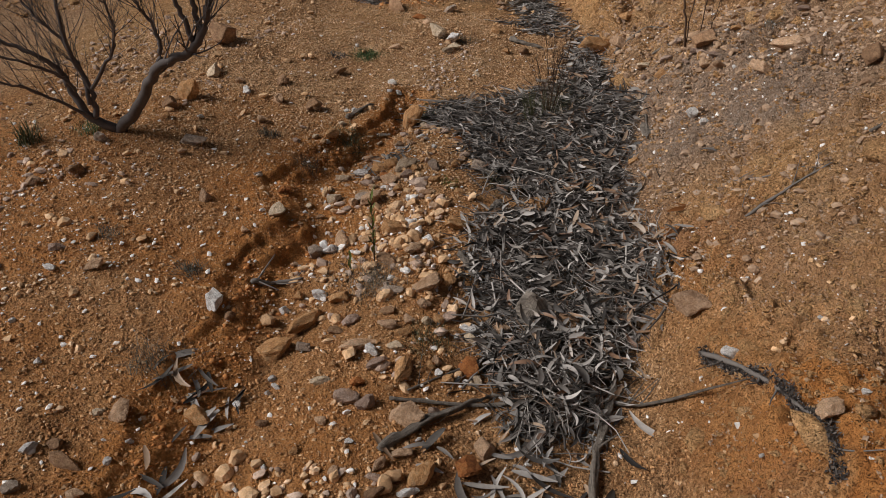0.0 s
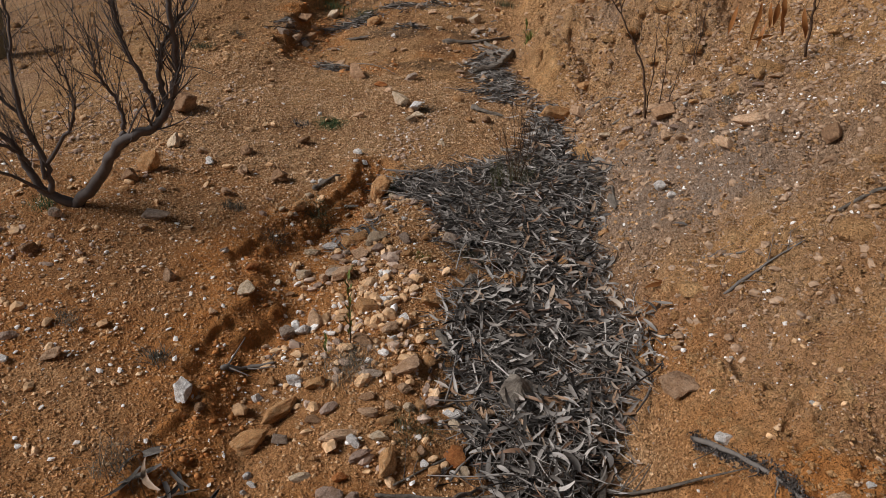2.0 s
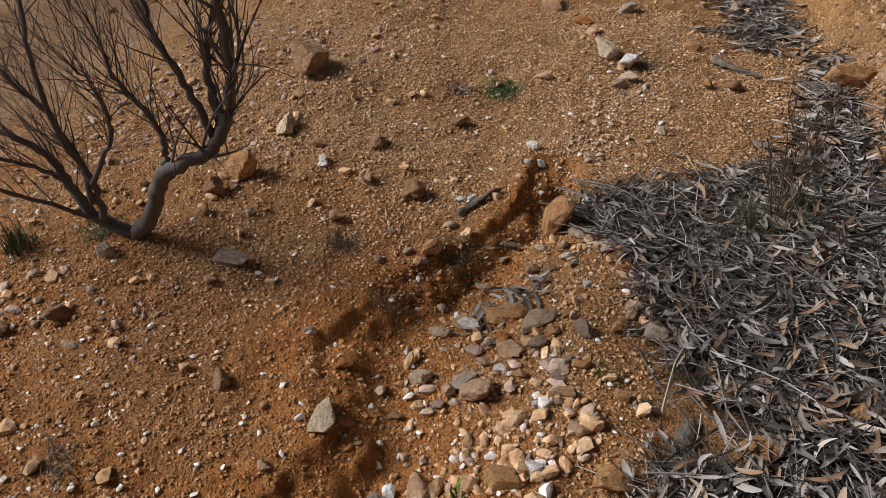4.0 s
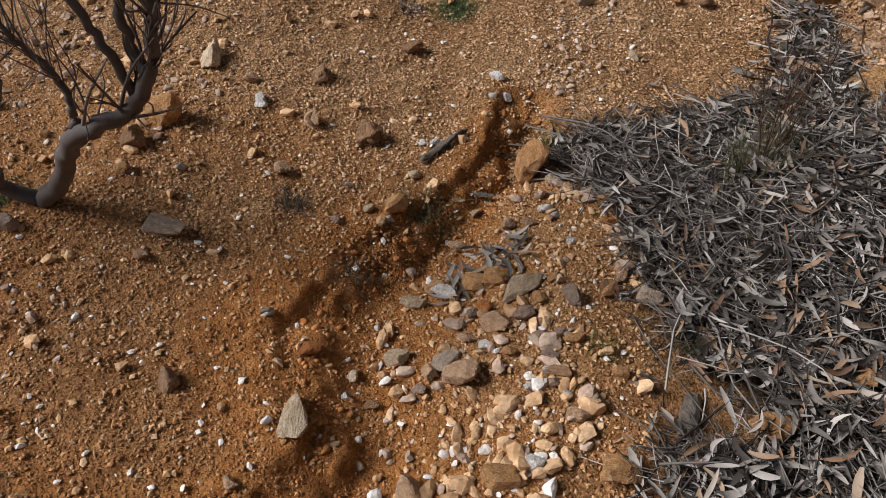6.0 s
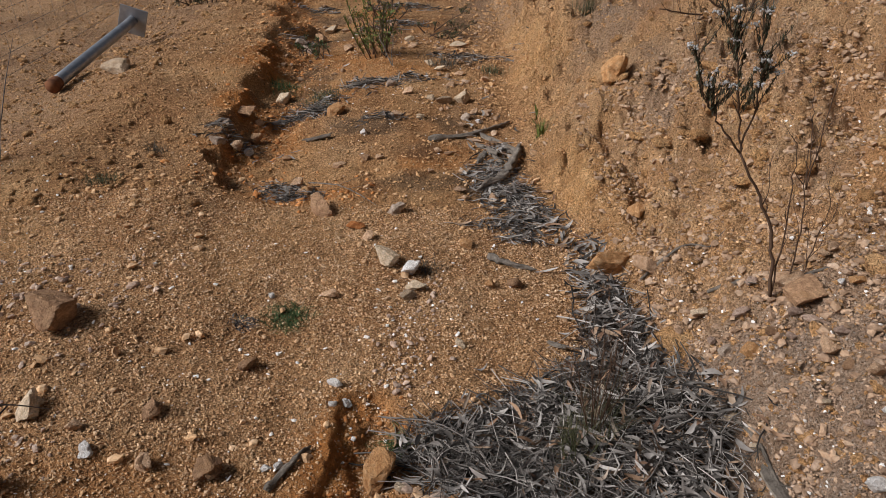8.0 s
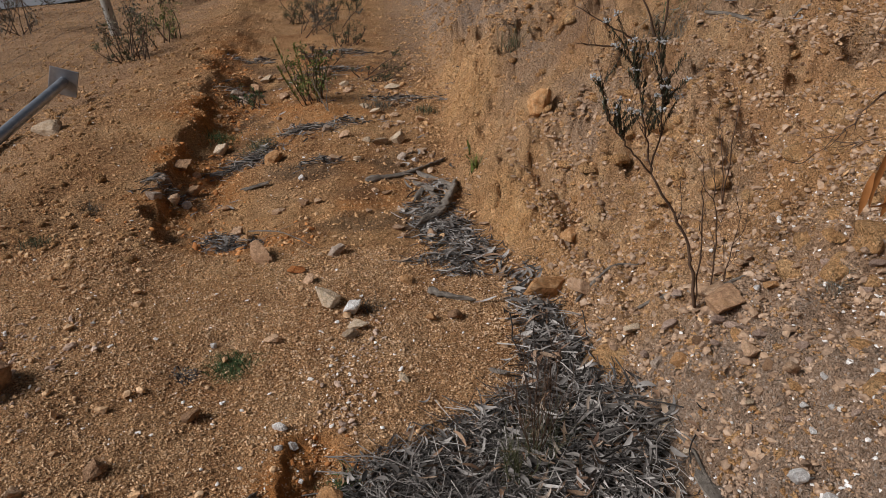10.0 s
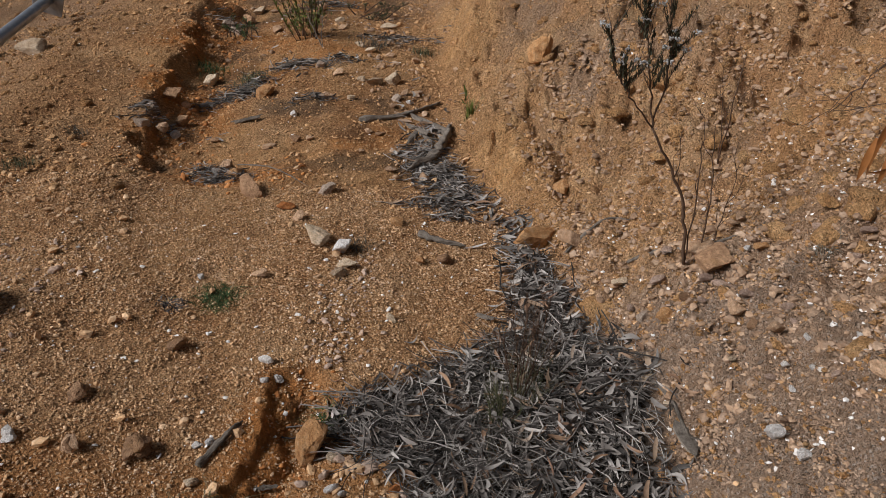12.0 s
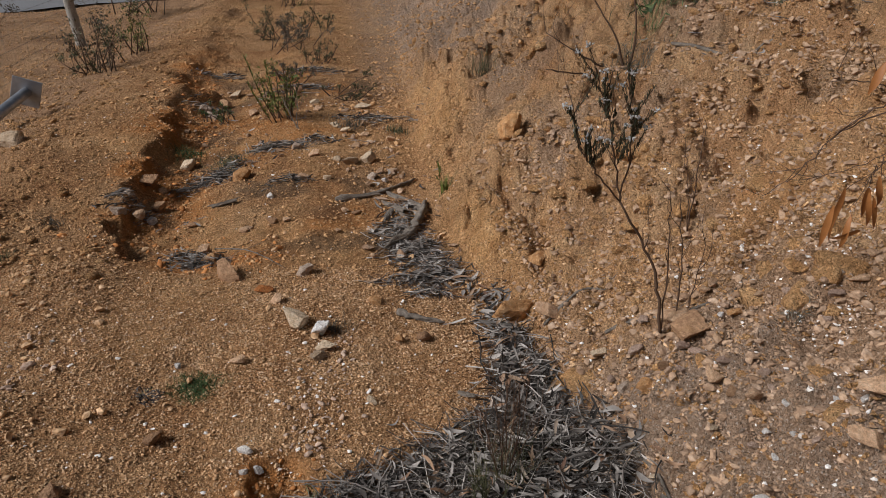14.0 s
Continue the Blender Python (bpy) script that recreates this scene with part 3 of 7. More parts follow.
# fresh red subsoil shows in a band along the cut lip
band = np.exp(-((edge - 0.06 + 0.05 * patch) / (0.10 + 0.14 * np.exp(-((Y - 1.75) / 0.4) ** 2))) ** 2) * (0.6 + 0.4 * smooth(-0.5, 0.2, bumps(X, Y, 0.12, 56, 2))) * smooth(0.0, -0.3, X) * smooth(3.15, 2.9, Y)
band2 = 1.25 * np.exp(-((edge2 - 0.10 + 0.2 * patch) / 0.3) ** 2) * smooth(0.0, -0.6, X) * smooth(4.5, 4.8, Y) * smooth(16, 10, Y)
soil_map("red", 0.35 * smooth(0.5, 0.2, X) * smooth(2.3, 1.4, Y) + 0.42 * smooth(0.95, 1.1, X) * smooth(1.9, 1.2, Y) * smooth(-0.5, 0.3, bumps(X, Y, 0.3, 86, 3)) + 1.4 * band + 0.85 * np.exp(-((X + 0.48) / 0.17) ** 2 - ((Y - 1.6) / 0.35) ** 2) + 0.9 * np.exp(-((X - 1.35) / 0.28) ** 2 - ((Y - 0.1) / 0.38) ** 2) * smooth(-0.3, 0.2, bumps(X, Y, 0.2, 78, 3)) + 0.5 * np.exp(-((X - 1.2) / 0.16) ** 2 - ((Y - 1.3) / 0.1) ** 2) + 0.5 * smooth(0.35, -0.1, X) * smooth(2.9, 2.2, Y) * smooth(-0.5, 0.3, bumps(X, Y, 0.35, 59, 3)) + 0.3 * smooth(1.0, 1.5, X) * smooth(3.0, 4.0, Y) * smooth(12, 8, Y) * smooth(0.1, 0.45, bumps(X * 1.5, Y, 0.45, 81, 3)) + 0.85 * band2 * smooth(-0.5, 0.2, patch) + 0.75 * smooth(0.1, 0.4, edge2) * smooth(0.6, 0.1, X) * smooth(-0.2, 0.5, bumps(X, Y, 0.6, 58, 3)) * smooth(14, 9, Y) + 0.25 * smooth(0.2, 0.6, patch) * smooth(-0.05, 0.1, edge) * smooth(1.0, 0.5, X))
soil_map("clay", 0.6 * smooth(0.75, 1.1, X) * smooth(3.4, 4.6, Y) + smooth(-0.1, 0.5, bumps(X, Y, 0.8, 52, 3)) * 0.6 + 0.9 * smooth(1.0, 1.3, X) * smooth(-0.4, 0.2, bumps(X, Y, 0.4, 53, 3)) * (0.4 + 0.6 * smooth(1.9, 1.2, Y)) + 0.55 * smooth(0.7, 1.0, X) * smooth(3.4, 4.4, Y) * smooth(-0.3, 0.3, bumps(X, Y, 0.5, 60, 3)))
soil_map("pale", 0.3 * smooth(1.0, 1.4, X) * smooth(3.4, 4.4, Y) + smooth(0.85, 1.15, X + 0.1 * patch) * (0.9 * smooth(1.4, 2.0, Y + 0.3 * patch) * smooth(3.7, 2.9, Y + 0.3 * patch) * smooth(2.3, 1.6, X + 0.4 * patch) + 0.35 * smooth(-0.1, 0.5, patch)) + 0.55 * smooth(8, 11, Y) * smooth(0.2, 0.8, X) + 0.35 * smooth(1.2, 1.6, X) * smooth(3.4, 4.2, Y) * smooth(0.0, 0.4, bumps(X, Y, 0.7, 83, 3)) + 0.35 * smooth(-2.2, -3.2, X))
soil_map("mould", 0.55 * smooth(0.1, 0.35, edge2) * smooth(0.75, 0.4, X) * smooth(0.05, 0.4, bumps(X, Y, 0.55, 82, 3)) * smooth(13, 10, Y) + 0.9 * smooth(0.0, 0.08, inside(X, Y, LITTER) + 0.04 * bumps(X, Y, 0.1, 54, 2)) * smooth(-0.55, -0.1, bumps(X, Y, 0.25, 55, 2)) * smooth(0.8, 1.3, np.hypot((X - 0.42) / 0.14, (Y - 1.76) / 0.1)) * smooth(0.8, 1.3, np.hypot((X - 0.28) / 0.11, (Y - 1.86) / 0.13)))
ground = tagged(new("ground", ground_mesh), "bare ochre gravelly soil cut by an erosion gully", "ground", kind="structure")


# ---- loose gravel, by the thousand ----
def scatter_stones(name, label, mat, seed, count, region, density, size, level=1, cuts=4, sink=0.34):
    """Small stones strewn over a stretch of ground: one object of stuff."""
    rng = np.random.default_rng(seed)
    x0, x1, y0, y1 = region
    x, y = rng.uniform(x0, x1, count), rng.uniform(y0, y1, count)
    keep = rng.uniform(0, 1, count) < density(x, y)
    x, y = x[keep], y[keep]
    n = len(x)
    r = size[0] * (size[1] / size[0]) ** (rng.uniform(0, 1, n) ** 2.2)
    shapes = [stone_shape(seed * 50 + k, level, cuts, 0.8)[0] for k in range(12)]
    f = ball(level)[1] if level else OCTA[1]
    pick = rng.integers(0, 12, n)
    base = np.stack(shapes)[pick]
    yaw, tip = rng.uniform(0, 6.28, n), rng.normal(0, 0.35, n)
    c, s, ct, st = np.cos(yaw), np.sin(yaw), np.cos(tip), np.sin(tip)
    stretch = np.stack([rng.uniform(0.8, 1.5, n), rng.uniform(0.7, 1.1, n), rng.uniform(0.55, 1.0, n)], -1)
    v = base * stretch[:, None] * r[:, None, None]
    vx, vz = v[..., 0] * ct[:, None] + v[..., 2] * st[:, None], -v[..., 0] * st[:, None] + v[..., 2] * ct[:, None]
    out = np.stack([vx * c[:, None] - v[..., 1] * s[:, None] + x[:, None], vx * s[:, None] + v[..., 1] * c[:, None] + y[:, None], vz + (ground_z(x, y) + sink * r)[:, None]], -1)
    faces = (f[None] + (np.arange(n) * len(shapes[0]))[:, None, None]).reshape(-1, 3)
    me = mesh_of(name, out.reshape(-1, 3), faces, mat, cuts > 8)
    if mat is SOIL:
        clayey(me, 0.75)
    return tagged(new(name, me), label, "gravel", kind="stuff")


def clayey(me, amount):
    layer = me.attributes.new("clay", "FLOAT", "POINT")
    layer.data.foreach_set("value", np.full(len(me.vertices), amount, np.float32))


def clear_of_litter(x, y):
    return smooth(0.03, -0.02, inside(x, y, LITTER))


def ochre_density(x, y):
    base = 0.45 + 0.35 * bumps(x, y, 0.4, 61, 3) + 0.5 * smooth(-0.5, -1.3, x) * smooth(2.4, 1.6, y)
    base = base + 0.5 * smooth(0.3, 0.1, np.abs(x - 0.0)) * smooth(2.5, 2.2, y) + 0.3 * smooth(1.0, 1.4, x) * smooth(2.8, 3.4, y)
    return base * clear_of_litter(x, y)


def white_density(x, y):
    base = (0.22 + 0.3 * smooth(0.0, 0.5, bumps(x, y, 0.5, 62, 2))) * (1 - 0.65 * smooth(2.0, 2.6, y) * smooth(0.9, 0.6, x)) + 0.4 * smooth(1.0, 1.3, x) * smooth(1.7, 2.2, y) * smooth(3.8, 3.0, y)
    base = base + 0.4 * smooth(-0.7, -1.2, x) * smooth(2.2, 1.4, y) + 0.5 * np.exp(-((x + 0.05) / 0.16) ** 2 - ((y - 3.25) / 0.35) ** 2)
    return base * clear_of_litter(x, y)


def left_of_bank(x, y):
    return smooth(1.12, 0.95, x + 0.06 * bumps(x, y, 0.2, 65, 2))


def bank_pale(x, y):
    return smooth(1.3, 1.9, y) * smooth(3.6, 2.9, y)


scatter_stones("grit", "fine ochre grit covering the soil", GRAVEL_OCHRE, 15, 130000, (-2.2, 1.1, -0.25, 4.6), lambda x, y: (0.72 + 0.5 * bumps(x, y, 0.35, 69, 3)) * clear_of_litter(x, y) * left_of_bank(x, y) * smooth(1.3, 2.5, y + 0.4 * bumps(x, y, 0.5, 89, 2)), (0.003, 0.0085), 0)
scatter_stones("grit", "fine rust-brown grit covering the lower soil", GRAVEL_RUST, 33, 70000, (-2.2, 1.1, -0.25, 2.6), lambda x, y: (0.7 + 0.5 * bumps(x, y, 0.35, 69, 3)) * clear_of_litter(x, y) * left_of_bank(x, y) * smooth(2.5, 1.3, y + 0.4 * bumps(x, y, 0.5, 89, 2)), (0.003, 0.0085), 0)
scatter_stones("grit", "fine tan grit covering the bank", GRAVEL_TAN, 16, 85000, (0.9, 2.5, -0.25, 4.2), lambda x, y: (0.22 + 0.6 * bank_pale(x, y)) * clear_of_litter(x, y) * (1 - left_of_bank(x, y)), (0.003, 0.0085), 0)
scatter_stones("gravel", "loose ochre gravel lying on the soil", GRAVEL_OCHRE, 1, 34000, (-3.3, 1.1, -1.3, 4.4), lambda x, y: ochre_density(x, y) * left_of_bank(x, y) * smooth(-3.3, -2.2, x) * smooth(-1.3, -0.2, y) * (1 - 0.4 * smooth(2.4, 1.6, y)), (0.0045, 0.013), 0)
scatter_stones("gravel", "loose tan gravel on the bank", GRAVEL_TAN, 8, 26000, (0.9, 2.8, 0.8, 4.4), lambda x, y: (1 - left_of_bank(x, y)) * (0.1 + 0.75 * bank_pale(x, y)) * clear_of_litter(x, y), (0.0045, 0.013), 0)
scatter_stones("gravel", "pinkish grey gravel on the bank", GRAVEL_PALE, 21, 5000, (0.9, 2.8, 1.2, 4.4), lambda x, y: (1 - left_of_bank(x, y)) * bank_pale(x, y) * smooth(-0.1, 0.5, bumps(x, y, 0.4, 75, 2)) * clear_of_litter(x, y), (0.004, 0.013), 1)
scatter_stones("gravel", "crumbs of ochre soil on the bank", SOIL, 22, 22000, (0.9, 3.0, -0.2, 5.0), lambda x, y: (1 - left_of_bank(x, y)) * clear_of_litter(x, y), (0.005, 0.018), 0)
scatter_stones("gravel", "loose ochre gravel on the bank", GRAVEL_OCHRE, 17, 9000, (0.9, 2.6, -0.3, 4.8), lambda x, y: (1 - left_of_bank(x, y)) * (0.2 + 0.7 * smooth(2.6, 3.4, y)) * clear_of_litter(x, y), (0.004, 0.013), 1)
scatter_stones("gravel", "loose ochre gravel farther up the gully", GRAVEL_FAR, 2, 26000, (-4.0, 1.4, 4.3, 9.0), lambda x, y: 0.75 + 0.4 * bumps(x, y, 0.6, 66, 2), (0.005, 0.017), 0)
scatter_stones("gravel", "ochre gravel on the far ground", GRAVEL_FAR, 18, 20000, (-9.0, 4.0, 8.5, 21.0), lambda x, y: 0.6 + 0.5 * bumps(x, y, 1.5, 66, 2), (0.009, 0.035), 0)
scatter_stones("gravel", "loose gravel on the farther bank", GRAVEL_FAR, 9, 11000, (0.6, 3.4, 3.0, 8.5), lambda x, y: smooth(0.6, 0.9, x) * (0.55 + 0.6 * bumps(x, y, 0.6, 67, 2)) * clear_of_litter(x, y), (0.005, 0.016), 0)
scatter_stones("quartz_gravel", "small white quartz chips lying on the soil", GRAVEL_WHITE, 3, 12000, (-2.3, 2.4, -0.3, 4.2), white_density, (0.003, 0.012), 1)
scatter_stones("quartz_gravel", "clusters of white quartz chips on the bank", GRAVEL_WHITE, 34, 1500, (1.05, 2.5, 1.7, 3.6), lambda x, y: smooth(0.05, 0.5, bumps(x, y, 0.3, 90, 2)), (0.005, 0.014), 1)
scatter_stones("gravel", "loose gravel at the foot of the far bank", GRAVEL_FAR, 35, 9000, (0.5, 1.9, 4.6, 11.0), lambda x, y: 0.6 + 0.6 * bumps(x, y, 0.5, 91, 2), (0.006, 0.02), 0)
scatter_stones("quartz_gravel", "small white quartz chips up the gully", GRAVEL_WHITE, 4, 2600, (-3.5, 3.4, 4.2, 9.5), lambda x, y: 0.2 + 0.5 * smooth(0.0, 0.5, bumps(x, y, 0.8, 63, 2)), (0.004, 0.011), 1)


def bed_density(x, y):
    return smooth(-0.35, 0.25, bumps(x, y, 0.28, 68, 2)) * smooth(0.1, 0.28, inside(x, y, GULLY)) * (0.3 + 0.7 * np.exp(-((x - 0.02) / 0.17) ** 2)) * clear_of_litter(x, y)


scatter_stones("pebbles", "ochre and tan pebbles heaped in the gully bed", GRAVEL_OCHRE, 5, 1900, (-0.55, 0.34, 0.0, 2.5), bed_density, (0.008, 0.034), 2)
scatter_stones("pebbles", "pale grey pebbles heaped in the gully bed", GRAVEL_PALE, 10, 900, (-0.55, 0.34, 0.0, 2.5), bed_density, (0.008, 0.03), 2)
scatter_stones("pebbles", "white quartz pebbles in the gully bed", GRAVEL_WHITE, 11, 420, (-0.55, 0.34, 0.0, 2.5), bed_density, (0.008, 0.025), 2)
scatter_stones("pebbles", "tan pebbles lying on the apron", GRAVEL_OCHRE, 6, 1500, (-2.3, 1.0, -0.2, 5.5), lambda x, y: clear_of_litter(x, y) * (0.15 + 0.5 * smooth(-0.9, -1.4, x)), (0.01, 0.028), 1, 5)
scatter_stones("pebbles", "tan pebbles lying on the bank", GRAVEL_TAN, 12, 13000, (1.0, 3.0, 0.9, 5.5), lambda x, y: clear_of_litter(x, y) * (1 - left_of_bank(x, y)) * (0.3 + 0.5 * smooth(2.0, 2.8, y)), (0.007, 0.024), 1, 5)
scatter_stones("pebbles", "rounded stones washed into the upper basin", GRAVEL_TAN, 23, 900, (-0.2, 0.95, 5.6, 9.5), lambda x, y: np.exp(-((x - 0.42 + 0.05 * (y - 6.5)) / 0.2) ** 2) * smooth(-0.3, 0.3, bumps(x, y, 0.4, 76, 2)), (0.011, 0.04), 2, 6)
scatter_stones("pebbles", "brown stones washed into the upper basin", GRAVEL_BROWN, 24, 1500, (-1.5, 1.0, 4.7, 12.0), lambda x, y: smooth(0.05, 0.25, inside(x, y, BASIN)) * smooth(0.1, 0.5, bumps(x, y, 0.45, 77, 2)) * (0.25 + 0.75 * smooth(7.0, 8.5, y)), (0.009, 0.04), 2, 6)
scatter_stones("soil_clods", "crumbly lumps of ochre soil on the bank", SOIL, 7, 6500, (0.9, 3.2, 0.0, 8.0), lambda x, y: smooth(1.0, 1.3, x) * (0.4 + 0.7 * bumps(x, y, 0.5, 64, 2)) * (0.65 + 0.35 * smooth(2.2, 3.2, y)), (0.009, 0.045), 1, 12, -0.3)
scatter_stones("soil_clods", "large worn clods of ochre clay on the bank", SOIL, 25, 900, (1.1, 3.2, 1.2, 8.0), lambda x, y: smooth(1.1, 1.5, x) * smooth(-0.1, 0.4, bumps(x, y, 0.6, 19, 2)) * (0.2 + 0.8 * smooth(2.4, 3.4, y) + np.exp(-((x - 2.15) / 0.35) ** 2 - ((y - 1.75) / 0.45) ** 2)), (0.03, 0.10), 3, 14, -0.5)
scatter_stones("soil_clods", "crumbs of red soil fallen from the gully lip", CLOD_RED, 13, 9000, (-0.95, 0.1, -0.2, 3.1), lambda x, y: np.exp(-((inside(x, y, GULLY) - 0.09) / 0.07) ** 2), (0.003, 0.014), 2, 10, 0.0)
scatter_stones("soil_clods", "crumbs of red soil fallen along the basin lip", CLOD_RED, 14, 6000, (-2.3, -0.3, 4.4, 11.0), lambda x, y: 0.7 * np.exp(-((inside(x, y, BASIN) - 0.2) / 0.25) ** 2), (0.006, 0.03), 2, 10, 0.0)

scatter_stones("soil_clods", "clods of ochre clay on the far bank", SOIL, 26, 4200, (0.7, 3.6, 6.5, 15.0), lambda x, y: smooth(0.7, 1.1, x) * (0.4 + 0.6 * bumps(x, y, 0.9, 79, 2)), (0.012, 0.06), 1, 10, -0.3)
scatter_stones("soil_clods", "small clods of soil on the berm", SOIL, 27, 3500, (-4.5, -1.2, 4.3, 12.0), lambda x, y: smooth(0.1, -0.2, inside(x, y, BASIN)) * (0.4 + 0.6 * bumps(x, y, 0.8, 80, 2)), (0.01, 0.05), 1, 10, 0.0)

scatter_stones("pebbles", "ochre stones strewn over the far bank", GRAVEL_FAR, 28, 1500, (0.2, 3.6, 7.0, 16.0), lambda x, y: 0.4 + 0.6 * bumps(x, y, 1.0, 84, 2), (0.01, 0.04), 1, 5)
scatter_stones("pebbles", "ochre stones strewn over the berm", GRAVEL_FAR, 29, 2200, (-5.0, -1.3, 4.6, 13.0), lambda x, y: smooth(0.1, -0.1, inside(x, y, BASIN)) * (0.5 + 0.6 * bumps(x, y, 0.8, 85, 2)), (0.008, 0.026), 1, 5)
scatter_stones("pebbles", "pink and white pebbles above the gully head", GRAVEL_PALE, 31, 420, (-0.35, 0.25, 2.92, 3.85), lambda x, y: np.exp(-((x + 0.06 - 0.12 * (y - 3.3)) / 0.1) ** 2), (0.005, 0.016), 2, 5)
scatter_stones("pebbles", "pale cream pebbles round the burnt shrub", GRAVEL_PALE, 32, 1500, (-2.4, -1.05, 0.6, 3.9), lambda x, y: smooth(-1.05, -1.4, x + 0.12 * bumps(x, y, 0.3, 87, 2)) * smooth(-0.35, 0.3, bumps(x, y, 0.5, 88, 2)), (0.006, 0.024), 1, 5)

# ---- stones that can be told apart ----
KINDS = {
    "orange": ("weathered orange sandstone rock", ""),
    "tan": ("rough tan sandstone rock", ""),
    "cream": ("pale cream-yellow stone", ""),
    "brown": ("dull brown ironstone rock", ""),
    "pinkish": ("pinkish grey stone", ""),
    "white": ("white quartz stone with earth stains", ""),
    "grey": ("blocky grey stone", ""),
    "clay": ("soft lump of ochre clay", ""),
    "red": ("rust-red ironstone rock", ""),
}
PLACE = {"gully": "in the gully bed", "apron": "on the gravelly apron", "bank": "on the loose bank", "litter": "among dead leaves", "basin": "in the upper gully basin"}
stone_meshes = {}


def rock(spec, kind, seed):
    """A stone: its place, half its length, depth and height in centimetres, and the turn of its long axis in degrees; sunk a little into the ground."""
    x, y, long, deep, tall, yaw = spec
    key = (kind, seed % 9, 4 if long > 4.0 else 3)
    if key not in stone_meshes:
        v, f = stone_shape(100 + 13 * (seed % 9) + len(kind), key[2], 14 if kind == "clay" else 4 + seed % 4, 0.9)
        stone_meshes[key] = mesh_of("rock", v, f, SOIL if kind == "clay" else STONE[kind], kind == "clay")
        if kind == "clay":
            clayey(stone_meshes[key], 0.85)
    rng = np.random.default_rng(seed * 7 + 5)
    if y > 3.6:
        deep = min(deep, 1.1 * long)
    size = np.array([1.12 * long, 1.1 * deep, max((0.6 if kind == "clay" else 1.6) * tall, 0.5 * min(long, deep))]) / 100
    ob = new("rock", stone_meshes[key])
    here = np.array([x]), np.array([y])
    where = "litter" if inside(*here, LITTER)[0] > 0 else "bank" if x > 1.0 else "basin" if inside(*here, BASIN)[0] > 0 else "gully" if inside(*here, GULLY)[0] > 0 else "apron"
    lift = float(litter_depth(*here)[0]) * 0.6
    up = -0.1 if kind == "clay" else 0.75 if x > 1.0 else 0.5
    ob.matrix_basis = pose(x, y, z_at(x, y) + lift + up * size[2], rng.uniform(-12, 12), rng.uniform(-12, 12), yaw + rng.uniform(-8, 8)) @ Matrix.Diagonal((*size, 1))
    return tagged(ob, KINDS[kind][0] + " " + PLACE[where], "rock", "rocks strewn " + PLACE[where])


for k, spec in enumerate((
    (-0.06, 1.44, 4.7, 3, 1.8, 7),
    (0.22, 1.52, 5.8, 4.7, 2.7, 7),
    (-0.18, 0.97, 3.9, 3.1, 2, 7),
    (0.23, 1.12, 2.9, 2.5, 1.5, 7),
    (-0.29, 0.83, 8, 3.7, 2.3, 38),
    (-0.36, 1, 2.6, 2.6, 1.6, 7),
    (0.11, 0.77, 3.5, 2.1, 1.4, 7),
    (-0.36, 0.68, 6.2, 3.9, 2.4, 29),
    (0.13, 0.58, 3.2, 5.9, 2, 7),
    (0.22, 0.87, 2.1, 2.3, 1.3, 7),
    (0.39, 0.94, 2.8, 2.5, 1.6, 7),
    (0.29, 0.6, 2.2, 2.1, 1.4, 7),
    (0.22, 0.64, 1.7, 1.5, 1, 7),
    (0.26, 0.17, 3.8, 5.2, 2.4, 7),
    (-0.11, 0.59, 2, 1.3, 0.8, 7),
    (-0.14, 0.22, 1.7, 1.2, 0.8, 7),
)):
    rock(spec, "orange", 0 + k)

for k, spec in enumerate((
    (0.1, 0.51, 1.6, 1.1, 0.7, 7),
    (-0.54, 2.24, 3.9, 3.1, 2.1, 6),
    (-0.23, 2.05, 4.8, 2.5, 1.8, 6),
    (-0.18, 2.07, 3.7, 2.7, 1.9, 6),
    (-0.01, 2.08, 2.1, 1.7, 1.2, 6),
    (-0.05, 2, 2.2, 1.6, 1.1, 6),
    (0.07, 1.87, 2.8, 1.9, 1.4, 6),
    (-0.1, 1.81, 3, 1.8, 1.3, 6),
    (0.11, 2.45, 2.8, 1.8, 1.2, 6),
    (0.57, 1.71, 6.2, 3.9, 2.9, 6),
    (0.15, 2.07, 2.7, 2.6, 1.7, 6),
    (0.2, 1.8, 2.3, 1.6, 1.2, 6),
    (1.04, 2.32, 3, 2, 1.3, 6),
    (1.05, 2.14, 2.6, 2.4, 1.6, 6),
    (1.27, 2.98, 4.4, 3.1, 1.8, 6),
    (0.96, 3.97, 13.2, 7.5, 5.4, 4),
)):
    rock(spec, "orange", 16 + k)

for k, spec in enumerate((
    (0.33, 3.79, 3.2, 3, 1.7, 6),
    (-1.39, 2.13, 2.9, 2.4, 1.5, 6),
    (-0.73, 6.48, 6.7, 13.3, 4.1, -8),
    (-0.73, 4.91, 6.3, 5.8, 2.9, -8),
    (0.23, 4.17, 3.5, 3, 1.6, -8),
    (1.21, 4.4, 11.4, 5.4, 3.4, 61),
    (1.65, 3.06, 3, 2.5, 1.3, -8),
    (-0.5, 0.32, 4.4, 3, 2, 7),
    (0.48, 1.88, 2.7, 2.3, 2.2, 0),
    (0.83, 1.92, 3.6, 3.1, 2.9, 0),
    (-1.36, 2.39, 6.3, 5.4, 5, 0),
    (1.29, 5.54, 8.5, 7.2, 6.8, 0),
)):
    rock(spec, "orange", 32 + k)

